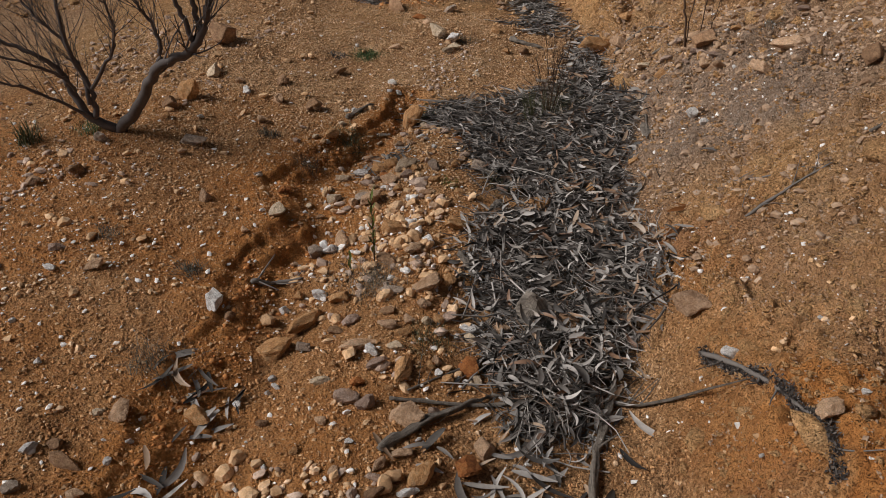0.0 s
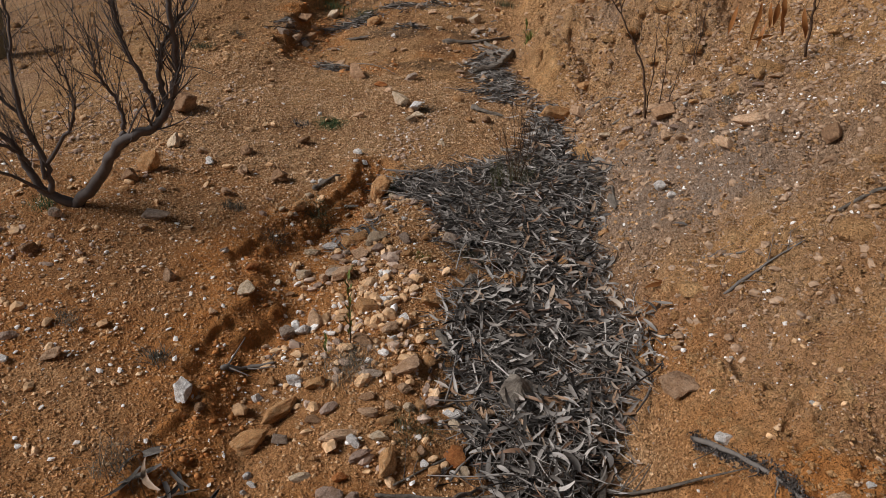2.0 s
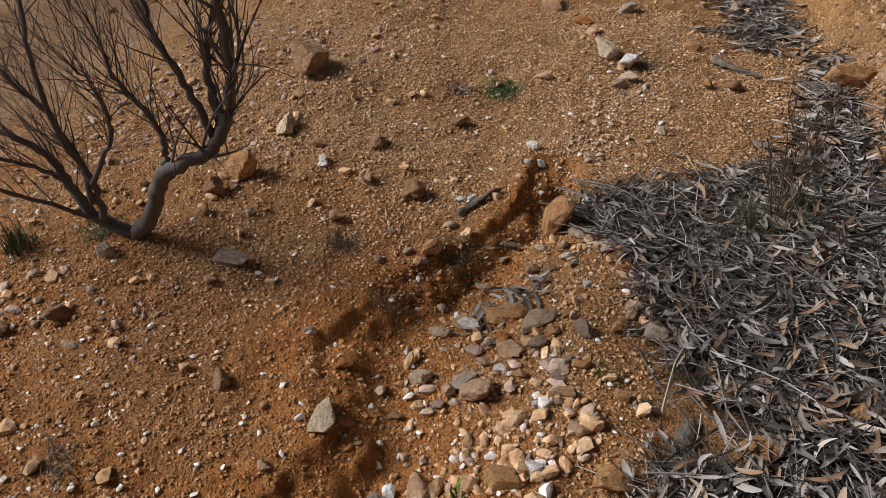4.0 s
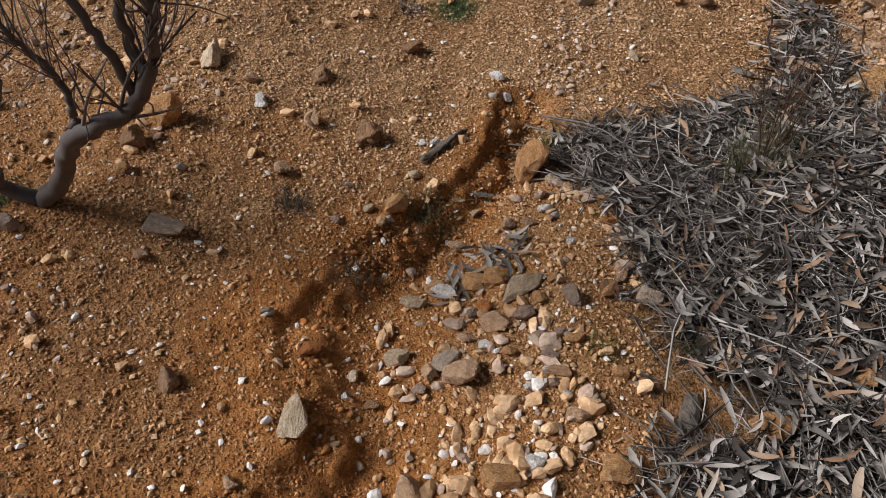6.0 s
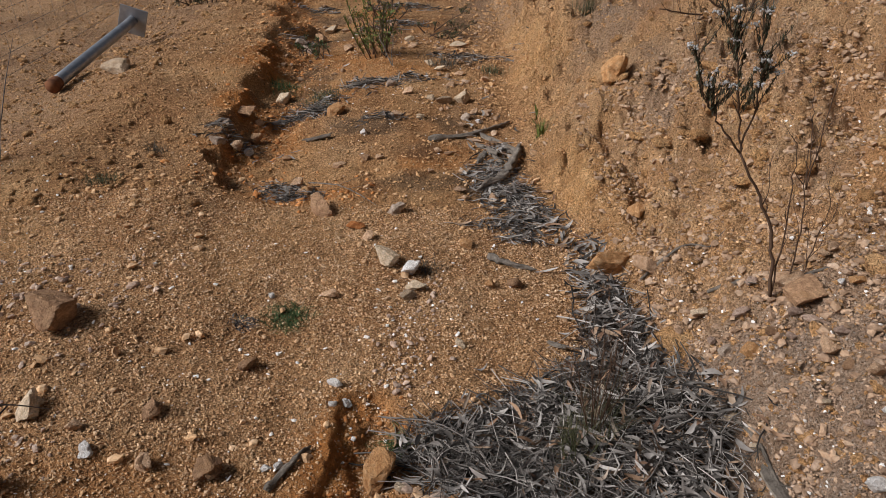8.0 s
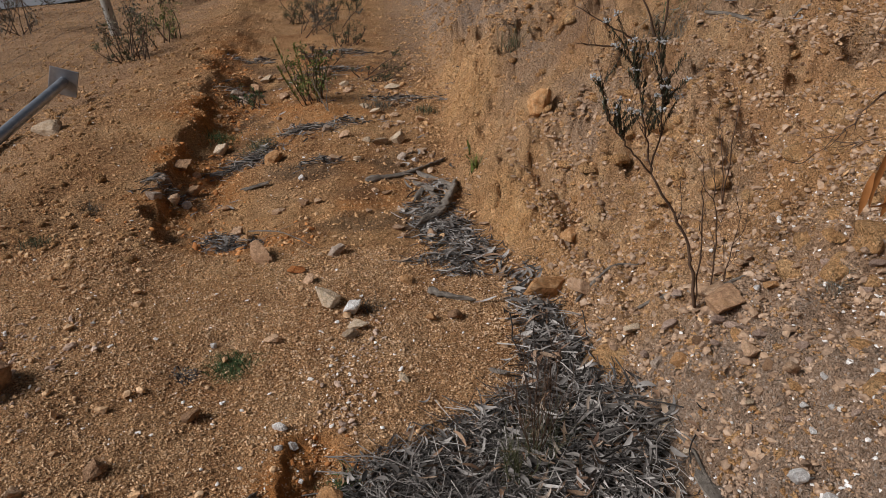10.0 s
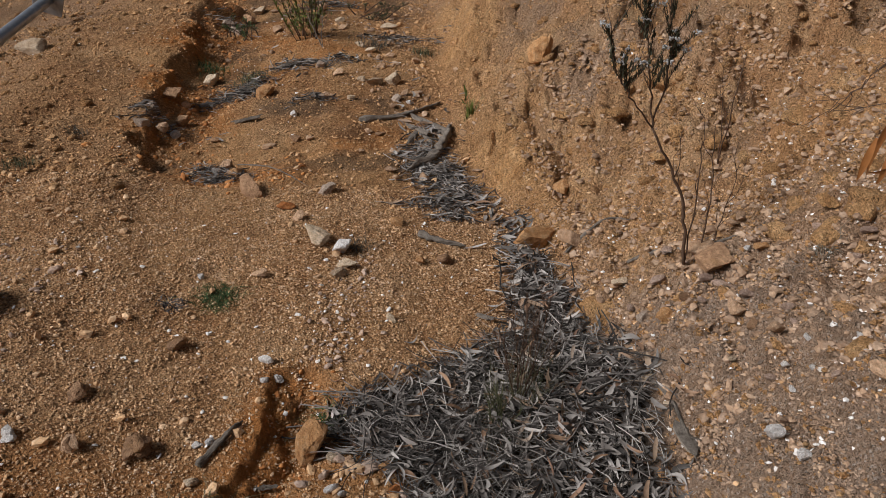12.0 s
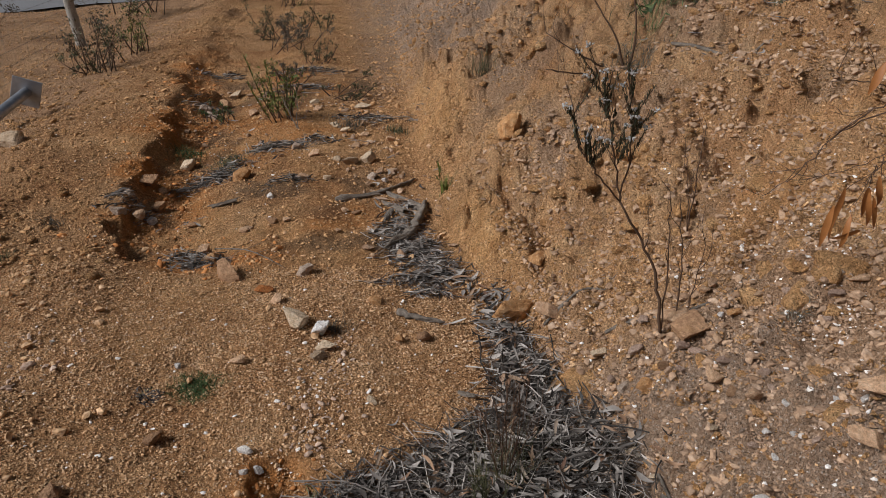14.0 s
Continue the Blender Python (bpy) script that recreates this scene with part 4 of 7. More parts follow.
for k, spec in enumerate((
    (-0.27, 1.38, 4, 4.1, 2.5, 7),
    (0.06, 1.29, 3.8, 2.6, 1.6, 24),
    (0.15, 1.04, 5.4, 3.5, 2.2, 23),
    (0.15, 0.94, 3.1, 2.2, 1.4, 7),
    (0.04, 0.8, 3.6, 2.3, 1.5, 7),
    (0.11, 0.84, 2.7, 2, 1.3, 7),
    (-0.05, 0.68, 6.9, 2.6, 1.6, 18),
    (0.18, 0.39, 5.7, 4, 2.7, 7),
    (0.45, 0.87, 3.3, 3.6, 2.1, 7),
    (0.24, 0.67, 1.9, 1.6, 1.1, 7),
    (0.19, 0.24, 3.7, 1.7, 1.2, 7),
    (0.13, 0.19, 1.9, 2.2, 1.2, 7),
    (0.43, 0.32, 3.5, 4.1, 2.2, 7),
    (-0.09, 0.34, 2.1, 1.9, 1.3, 7),
    (-0.67, 1.27, 2.1, 1.8, 1, 7),
    (-0.44, 1.21, 2.1, 1.4, 0.9, 7),
)):
    rock(spec, "tan", 44 + k)

for k, spec in enumerate((
    (-0, 0.15, 1.7, 1.2, 0.8, 7),
    (-0.94, 2.3, 3.4, 3.3, 2.1, 6),
    (-0.16, 1.9, 4.5, 3.2, 2.3, 6),
    (0.01, 1.85, 2.9, 1.6, 1.2, 6),
    (-0.22, 1.72, 5, 3.8, 2.8, 6),
    (-0.31, 1.72, 2.4, 2.5, 1.5, 6),
    (-0.34, 2.22, 3.1, 2.2, 1.5, 6),
    (-0.12, 2.31, 3, 1.7, 1.2, 6),
    (-0.18, 2.3, 2.5, 2.6, 1.5, 6),
    (-0.02, 2.48, 2.2, 1.6, 1.1, 6),
    (-0.23, 1.84, 3, 1.8, 1.3, 6),
    (0.1, 1.65, 3.2, 1.7, 1.2, 6),
    (-0.03, 1.92, 2, 1.5, 1, 6),
    (0.18, 2.14, 1.9, 3.4, 1.2, 6),
    (0.14, 1.69, 2.7, 2.1, 1.6, 6),
    (-0.44, 3.64, 3.6, 2.9, 1.6, 6),
)):
    rock(spec, "tan", 60 + k)

for k, spec in enumerate((
    (1.1, 3.79, 5.8, 6.4, 3.4, 6),
    (-1.19, 2.68, 2.8, 2.5, 1.5, 6),
    (-0.92, 2.54, 3.1, 2.7, 1.7, 6),
    (-1.19, 1.84, 2.8, 2.3, 1.5, 6),
    (-0.93, 1.49, 2.7, 3.2, 1.7, 6),
    (-0.84, 5.13, 4.5, 6.1, 2.8, -8),
    (-0.58, 5.32, 4.4, 4.3, 2.1, -8),
    (-1.34, 6.36, 4.3, 8.6, 2.7, -8),
    (-1.34, 5.64, 5.3, 9.3, 3.3, -8),
    (-0.31, 5.37, 3.7, 2.7, 1.3, -8),
    (-0.23, 6.25, 4.9, 4.4, 1.9, -8),
    (-0.3, 4.2, 3.5, 3.4, 1.8, -8),
    (0.25, 4.75, 2.7, 4.5, 1.7, -8),
    (0.43, 4.79, 3.4, 3.4, 1.7, -8),
    (-0.14, 6.85, 4.7, 5.2, 2.1, -8),
    (0.23, 7.18, 4, 5.1, 2, -8),
)):
    rock(spec, "tan", 76 + k)

for k, spec in enumerate((
    (0.09, 5.53, 3.1, 2.5, 1.2, -8),
    (-0.39, 9.47, 7.4, 11.2, 3.7, -8),
    (0.04, 5.14, 2.6, 2.6, 1.2, -8),
    (0.57, 7.44, 4.2, 5.4, 2.1, -8),
    (-0.13, 8.54, 4.7, 6.2, 2.2, -8),
    (0.87, 6.75, 3.8, 4.7, 1.9, -8),
    (-0.85, 8.83, 6, 8, 2.8, -8),
    (0.33, 7.59, 4.6, 5, 1.9, -8),
    (0.4, 6.41, 3.6, 4.2, 1.8, -8),
    (0.29, 6.1, 3.1, 3.4, 1.5, -8),
    (1.5, 3.26, 7.2, 6.6, 3.6, -8),
    (1.45, 2.82, 3.5, 4.4, 2.2, -8),
    (1.47, 2.59, 3.2, 2.7, 1.6, -8),
    (1.63, 3.36, 2.3, 2.6, 1.4, -8),
    (1.66, 3.33, 3.1, 2.4, 1.2, -8),
    (1.6, 3.66, 2.3, 2.2, 1.1, -8),
)):
    rock(spec, "tan", 92 + k)

for k, spec in enumerate((
    (1.7, 3.34, 2.1, 2.2, 1.1, -8),
    (1.74, 2.68, 2.4, 1.8, 1, -8),
    (1.35, 2.49, 1.6, 1.2, 0.8, -8),
    (1.98, 2.84, 3.4, 2.5, 1.2, -8),
    (2.05, 2.88, 2.7, 2.5, 1.2, -8),
    (1.75, 3.07, 2.2, 1.9, 0.9, -8),
    (-0.7, 0.25, 3.4, 3.4, 2.1, 7),
    (-0.68, -0.05, 3.1, 2.2, 1.4, 7),
    (1.1, 0.86, 7.3, 5.7, 3.5, 7),
    (1.27, 0.15, 3.4, 2.7, 1.8, 7),
    (-1.12, 0.89, 3.5, 2.8, 1.6, 7),
    (-1.72, 1.44, 3.9, 2.9, 1.5, 7),
    (1.69, 2.3, 6.7, 7, 3, 7),
    (1.56, 2.17, 4.8, 5.3, 2.4, 7),
)):
    rock(spec, "tan", 108 + k)

for k, spec in enumerate((
    (0.09, 0.69, 3.4, 1.9, 1.2, 7),
    (-0.15, 0.52, 4.1, 1.8, 1.1, 14),
    (0.18, 0.85, 2.4, 2.2, 1.4, 7),
    (0.35, 0.8, 2.5, 2, 1.3, 7),
    (0.38, 0.62, 2.3, 2.2, 1.4, 7),
    (-0.59, 1.47, 3.7, 7.4, 2.3, 7),
    (-0.62, 2.22, 1.7, 1.8, 1.1, 6),
    (-0.52, 2.41, 2.3, 1.9, 1.2, 6),
    (-0.41, 1.95, 3.9, 2.6, 1.6, -5),
    (-0.1, 2.03, 7, 3.3, 2, 55),
    (-0.41, 1.75, 3.5, 2.5, 1.8, 6),
    (0.14, 1.7, 2.7, 2.1, 1.5, 6),
    (-0.07, 2.5, 2.2, 2, 1.3, 6),
    (-0.51, 1.67, 1.4, 2.1, 0.9, 6),
    (-0.36, 2.37, 1.9, 1.2, 0.8, 6),
    (-0.3, 2.35, 1.4, 1.7, 0.9, 6),
)):
    rock(spec, "cream", 122 + k)

for k, spec in enumerate((
    (0.94, 1.99, 3, 1.8, 1.2, 6),
    (-0.18, 3.94, 7.1, 5.7, 3.5, -14),
    (-0.04, 3.7, 4.7, 3, 1.6, 6),
    (-0.08, 3.63, 4.6, 3.2, 1.8, 6),
    (-1.38, 2.78, 3.5, 4.3, 2.2, 6),
    (0.16, 3.27, 2.1, 2.2, 1.3, 6),
    (-1.27, 7.08, 6.7, 11.1, 4.2, -8),
    (-1.16, 9.78, 6.7, 13.3, 4.1, -8),
    (0.17, 6.68, 6.5, 7.5, 3.1, -8),
    (0.33, 6.76, 6.6, 8.7, 3.6, -8),
    (-0.03, 6.22, 3.2, 4.4, 1.9, -8),
    (0.35, 8.72, 10.1, 5.6, 2, -8),
    (-0.18, 8.86, 6.1, 6.6, 2.3, -8),
    (0.05, 6.76, 4.4, 4.1, 1.7, -8),
    (0.04, 7.87, 4.7, 4.7, 1.7, -8),
    (0.14, 7.66, 5.3, 4.5, 1.7, -8),
)):
    rock(spec, "cream", 138 + k)

for k, spec in enumerate((
    (1.21, 3.38, 4.2, 2.4, 1.5, 21),
    (1.11, 2.73, 2.4, 1.9, 1.2, -8),
    (1.13, 2.57, 1.8, 1.5, 1, -8),
    (1.34, 2.59, 1.6, 1.3, 0.8, -8),
    (-1.38, 2.75, 3.7, 7.5, 2.3, 7),
    (-0.77, 0.24, 1.6, 1.2, 0.8, 7),
    (-2.79, 7.34, 13.3, 11.3, 5.3, 0),
)):
    rock(spec, "cream", 154 + k)

for k, spec in enumerate((
    (-0.04, 1.2, 4, 3.1, 1.9, 7),
    (0.02, 0.89, 2.8, 1.9, 1.2, 7),
    (-0.16, 0.79, 3, 2, 1.3, 7),
    (0.14, 0.08, 3, 2, 1.4, 7),
    (-0.55, 0.77, 1.8, 3.6, 1.1, 7),
    (-0.29, 0.34, 2.1, 1.4, 1, 7),
    (-0.71, 2.53, 4, 4.4, 2.5, 6),
    (-0.97, 2.78, 3, 4.1, 1.8, 6),
    (-0.92, 2.54, 3.3, 2.7, 1.7, 6),
    (0.15, 2.07, 2.6, 2.8, 1.6, 6),
    (0.04, 1.77, 3.4, 1.7, 1.2, 6),
    (-0.44, 1.6, 2.2, 1.4, 1.1, 6),
    (-0.7, 3.1, 3.9, 3.4, 2, 6),
    (0.45, 3.78, 3.7, 4.3, 2.3, 6),
    (-1.52, 3.28, 10, 13.6, 6.2, 6),
    (-0.97, 2.78, 3.1, 3.6, 1.9, 6),
)):
    rock(spec, "brown", 161 + k)

for k, spec in enumerate((
    (-0.71, 2.54, 4.4, 4.3, 2.7, 6),
    (-1.2, 9.34, 8.9, 14.8, 5, -8),
    (-0.6, 4.55, 7.3, 7.3, 3.7, -8),
    (-1.29, 5.99, 5.4, 8.5, 3.4, -8),
    (-1.45, 6.34, 8.5, 10.2, 4.3, -8),
    (0.18, 5.5, 3.9, 2.5, 1.2, -8),
    (-0.98, 5.59, 3.8, 3.6, 1.7, -8),
    (-0.4, 5.37, 4.2, 3.1, 1.5, -8),
    (1.47, 2.71, 2.7, 2.4, 1.4, -8),
    (1.37, 3.05, 3.3, 2, 1.1, -8),
    (1.73, 2.78, 2.3, 1.7, 0.9, -8),
    (-0.76, 0.04, 5, 2.1, 1.4, 7),
    (-0.82, 0.1, 2.2, 2, 1.3, 7),
    (1.49, 3.12, 6.6, 7.9, 3.3, 7),
    (1.9, 1.92, 4.6, 6.6, 2.7, 7),
    (-1.56, 1.55, 4.5, 4.6, 2.4, 7),
)):
    rock(spec, "brown", 177 + k)

for k, spec in enumerate((
    (0.71, 0.9, 4.3, 3.7, 2.7, 0),
    (-1.42, 2.25, 5.1, 4.3, 3.1, 0),
)):
    rock(spec, "brown", 193 + k)

for k, spec in enumerate((
    (-0.11, 0.83, 3.7, 2.4, 1.5, 44),
    (0.04, 0.6, 3.4, 2.5, 1.6, 7),
    (-0.03, 0.44, 4, 3.2, 2.1, 7),
    (0.04, 0.42, 3.4, 2.9, 1.8, 34),
    (0.26, 0.43, 2.6, 2.4, 1.6, 7),
    (0.26, 0.89, 3.4, 2.5, 1.6, 7),
    (0.13, 0.14, 3.1, 1.4, 1, 7),
    (-0.15, 1.23, 2.1, 1.7, 1, 7),
    (-0.7, 2.14, 2, 1.5, 1, 6),
    (-0.08, 1.94, 3, 2.4, 1.7, 6),
    (-0.03, 1.87, 2.5, 1.7, 1.3, 6),
    (0.01, 1.81, 2.3, 1.5, 1.1, 6),
    (0.03, 1.89, 1.8, 1.4, 1, 6),
    (0.03, 1.73, 2.2, 1.4, 1.1, 6),
    (-0.32, 1.67, 2.3, 1.7, 1.2, 6),
    (-0.71, 2.3, 1.6, 1.2, 0.8, 6),
)):
    rock(spec, "pinkish", 195 + k)

for k, spec in enumerate((
    (-0.7, 2.14, 2.1, 1.6, 1.1, 6),
    (1.49, 2.98, 5.5, 2.8, 1.6, -8),
    (1.51, 2.86, 3.5, 2.2, 1.2, -8),
    (1.32, 3.23, 3.4, 2.8, 1.6, -8),
    (1.45, 3.07, 2.6, 2.4, 1.3, -8),
    (1.81, 2.99, 2.2, 2.2, 1.1, -8),
    (1.2, 3.18, 2.7, 2.5, 1.5, -8),
    (1.4, 3.36, 2.5, 2.5, 1.4, -8),
    (1.38, 2.94, 2.2, 1.9, 1.1, -8),
    (1.59, 2.72, 2.7, 1.9, 1.1, -8),
    (1.55, 2.61, 1.9, 1.7, 1, -8),
    (1.42, 2.48, 2.1, 1.4, 0.8, -8),
    (1.51, 2.31, 1.7, 1.3, 0.8, -8),
    (1.9, 2.84, 2.7, 1.9, 1, -8),
    (1.86, 2.8, 2, 1.7, 0.9, -8),
    (-1.32, 0.96, 3.6, 2.5, 1.4, 7),
)):
    rock(spec, "pinkish", 211 + k)

for k, spec in enumerate((
    (-0.31, 1.32, 3.4, 2.8, 1.8, -17),
    (0.08, 1.23, 2.6, 1.9, 1.2, 7),
    (0.01, 1.49, 2.6, 2.3, 1.4, 7),
    (0.11, 1.37, 2.8, 2.6, 1.6, 7),
    (-0.28, 1, 4, 2.6, 1.6, -9),
    (-0.4, 0.92, 2.4, 2.3, 1.4, 7),
    (0.01, 0.66, 2.3, 2.1, 1.4, 7),
    (0.33, 0.86, 3, 2, 1.3, 7),
    (0.25, 0.62, 1.5, 1.7, 0.9, 7),
    (0.32, 0.62, 1.2, 2.2, 0.8, 7),
    (0.23, 0.11, 3.5, 1.6, 1.2, 7),
    (-0.25, 0.17, 1.1, 1, 0.7, 7),
    (-0.22, 0.16, 1, 0.9, 0.6, 7),
    (-0.33, 0.55, 1.6, 1.6, 1, 7),
    (-0.32, 0.48, 1.3, 1.2, 0.8, 7),
    (-0.3, 0.51, 1.6, 1, 0.7, 7),
)):
    rock(spec, "white", 227 + k)

for k, spec in enumerate((
    (-0.4, 0.41, 1.4, 1.6, 0.9, 7),
    (0.02, 0.26, 1.5, 1.1, 0.7, 7),
    (0.23, 0.31, 1.2, 0.9, 0.6, 7),
    (-0.3, 2.92, 4.2, 2, 1.2, -51),
    (-0.34, 2.88, 1.8, 1.3, 0.8, 6),
    (-0.53, 2.56, 2.1, 1.3, 0.8, 6),
    (-0.49, 2.57, 1.9, 1.6, 1, 6),
    (-0.55, 2.2, 1.9, 1.5, 1, 6),
    (-1.11, 2.57, 2.2, 3, 1.4, 6),
    (-0.33, 2.01, 3.7, 2.5, 1.8, 6),
    (-0.17, 1.82, 2.3, 1.6, 1.2, 6),
    (-0.07, 2.38, 2.8, 1.7, 1.1, 6),
    (-0.04, 2.35, 2.2, 1.4, 0.9, 6),
    (0.02, 2.23, 1.7, 1.4, 1, 6),
    (-0.51, 1.6, 1.5, 1.1, 0.8, 6),
    (-0.03, 1.71, 2.5, 1.4, 1.1, 6),
)):
    rock(spec, "white", 243 + k)

for k, spec in enumerate((
    (0.01, 1.77, 1.6, 1, 0.7, 6),
    (0.07, 1.7, 1.4, 0.9, 0.7, 6),
    (-0.07, 3.87, 5.1, 5.4, 2.9, 6),
    (-1.11, 2.56, 2.1, 2.8, 1.3, 6),
    (-0.77, 1.76, 1.8, 1.3, 0.9, 6),
    (-1.23, 2.19, 1.9, 1.4, 0.9, 6),
    (-0.71, 3.63, 1.5, 1.8, 1, 6),
    (-0.46, 5.93, 2.7, 5.4, 1.7, -8),
    (-1.27, 5.65, 3.8, 7.2, 2.4, -8),
    (0.43, 6.22, 2.9, 3.5, 1.6, -8),
    (1.53, 2.5, 1.4, 1.9, 0.8, -8),
    (1.49, 2.39, 1.1, 1.3, 0.7, -8),
    (1.42, 2.36, 1.3, 1.9, 0.8, -8),
    (1.66, 2.33, 1.7, 1.5, 0.9, -8),
    (1.61, 3.09, 1.8, 2, 1, -8),
    (1.64, 2.42, 1.3, 1.2, 0.7, -8),
)):
    rock(spec, "white", 259 + k)

for k, spec in enumerate((
    (1.46, 2.48, 1.5, 1.1, 0.7, -8),
    (-0.88, 0.06, 3.1, 1.8, 1.1, 54),
    (-0.62, 0.8, 7.9, 3.2, 2, 106),
    (1.17, 0.56, 3.5, 2.2, 1.4, 20),
    (-1.28, 0.85, 2.4, 1.7, 1, 7),
    (1.36, 0.2, 1.3, 1, 0.6, 7),
    (1.14, 0.12, 0.9, 0.7, 0.4, 7),
    (-0.63, 0.16, 1.4, 1.1, 0.7, 7),
    (-0.65, 0.07, 1.2, 1.5, 0.7, 7),
    (-1.06, 0.4, 1.5, 1.3, 0.8, 7),
    (-1.25, 0.56, 1.2, 1.3, 0.7, 7),
    (1.3, 0.95, 1, 0.8, 0.5, 7),
    (1.39, 0.57, 1.2, 0.8, 0.5, 7),
    (1.3, 2.23, 2.6, 2.2, 2, 0),
    (1.34, 2.13, 2.2, 1.9, 1.8, 0),
)):
    rock(spec, "white", 275 + k)

for k, spec in enumerate((
    (-0.38, 1.29, 3.7, 3.7, 2.2, 7),
    (0.02, 1.01, 4.8, 2.3, 1.4, 7),
    (-0.25, 0.69, 2.9, 2.5, 1.6, 7),
    (0.05, 2.02, 3.4, 2.8, 2, 6),
    (-0.23, 1.93, 1.7, 2.1, 1.1, 6),
    (-0.27, 1.76, 4.4, 2.9, 1.8, 54),
    (-0.78, 1.76, 1.8, 1.3, 0.9, 6),
    (-1.18, 1.95, 7.3, 3.6, 2.3, -8),
    (-0.16, 4.53, 4.7, 4.7, 2.4, -8),
    (-1.44, 5.52, 4.4, 5.5, 2.4, -8),
    (-0.3, 7.1, 3.9, 5, 2, -8),
    (-1.32, 8.99, 8.1, 9.9, 3.4, -8),
    (-1.47, 5.95, 5.3, 6.9, 3, -8),
    (-1.44, 9.17, 7.4, 10.4, 3.5, -8),
    (0.33, 6.29, 3.8, 4.5, 2, -8),
    (1.23, 3.11, 2.8, 3.5, 1.8, -8),
)):
    rock(spec, "grey", 290 + k)

for k, spec in enumerate((
    (1.41, 2.53, 1.4, 1.2, 0.7, -8),
    (1.94, 2.9, 2.1, 2.2, 1.1, -8),
    (-0.85, -0.07, 2.5, 1.9, 1.2, 7),
    (-1.59, 1.83, 2.8, 2.4, 2.2, 0),
    (0.27, 2.07, 3.6, 3.1, 2.9, 0),
)):
    rock(spec, "grey", 306 + k)

for k, spec in enumerate((
    (-0.01, 0.52, 2.7, 2, 1.3, 7),
    (0.35, 0.67, 4, 3.2, 2.1, 7),
    (0.38, 0.23, 4.4, 4.2, 2.7, 7),
    (-0.2, 1.96, 2.2, 2.2, 1.4, 6),
    (0.14, 2.35, 2.7, 1.8, 1.2, 6),
    (-0.63, 1.69, 3.4, 2, 1.4, 6),
    (-0.38, 4.35, 5, 3.1, 1.7, -8),
)):
    rock(spec, "red", 311 + k)

for k, (x, y, a, b) in enumerate((
    (1.27, 1.33, 6.5, 5.3),
    (1.25, 0.1, 6.3, 3.6),
    (1.05, 0.3, 5.4, 4.5),
    (1.07, 3.27, 11.5, 8.9),
    (1.61, 2.34, 6.8, 5.8),
    (1.86, 4.38, 6.7, 5),
    (1.9, 3.75, 5.1, 3.9),
    (1.97, 4.12, 6.5, 4.8),
    (1.64, 4.11, 5.7, 5.4),
    (1.88, 3.05, 5, 3.8),
    (1.81, 3.93, 4.7, 4.1),
    (1.95, 3.58, 6.4, 5.2),
    (2.16, 3.83, 7.1, 5.6),
    (2.25, 3.66, 7.5, 6),
    (1.71, 4.13, 5.7, 6.3),
    (1.86, 4.01, 6.3, 5.4),
    (1.5, 4.47, 5.7, 5.7),
    (1.38, 4.67, 5.3, 4.9),
    (1.32, 4.87, 6.2, 5.1),
    (1.71, 2.55, 5.6, 4),
)):
    rock((x, y, a, 0.9 * a, b, 0), "clay", 400 + k)

# the tall orange stone that leans in the gully head
leaning = rock((-0.15, 2.57, 5.0, 7.2, 4.4, 10), "orange", 907)
leaning.location.z += 0.03
rock((-0.34, 2.99, 3.9, 1.8, 1.6, -48), "white", 911)

# ---- leaf litter ----
rng = np.random.default_rng(11)


def litter_points(count, grow=0.0):
    x, y = rng.uniform(-0.3, 1.35, count * 3), rng.uniform(0.3, 4.1, count * 3)
    d = inside(x, y, LITTER) + 0.05 * bumps(x, y, 0.12, 71, 2)
    keep = (d > -0.02 - grow) & (rng.uniform(0, 1, count * 3) < 0.25 + smooth(-0.02, 0.08, d))
    keep &= ~((np.hypot((x - 0.42) / 0.14, (y - 1.76) / 0.1) < 1) & (rng.uniform(0, 1, len(x)) < 0.9))
    keep &= ~((np.hypot((x - 0.28) / 0.11, (y - 1.86) / 0.13) < 1) & (rng.uniform(0, 1, len(x)) < 0.8))
    x, y = x[keep][:count], y[keep][:count]
    return x, y, ground_z(x, y) + litter_depth(x, y)


def leaf_heap(name, label, count, lift, size, slim, edge=False):
    """Dry leaves by the thousand, lying every way over the heap, or thinly past its edge."""
    if edge:
        x, y = rng.uniform(-0.3, 1.4, count * 12), rng.uniform(0.1, 4.2, count * 12)
        d = inside(x, y, LITTER)
        keep = (d < 0.01) & (rng.uniform(0, 1, len(x)) < np.exp(np.minimum(d, 0) / 0.035))
        x, y = x[keep][:count], y[keep][:count]
        z = ground_z(x, y) + 0.004
    else:
        x, y, z = litter_points(count)
    n = len(x)
    at = np.stack([x, y, z + rng.uniform(-0.015 if not edge else 0.0, lift, n)], -1)
    length = rng.uniform(size[0], size[1], n)
    v, f = many_leaves(rng, at, rng.uniform(0, 6.28, n), rng.normal(0, 0.3, n), rng.normal(0, 0.75, n), length, length * rng.uniform(*slim, n), rng.normal(0.03, 0.16, n), rng.normal(0, 0.12, n))
    return tagged(new(name, mesh_of(name, v, f, DEAD_LEAF)), label, "leaf litter", kind="stuff")


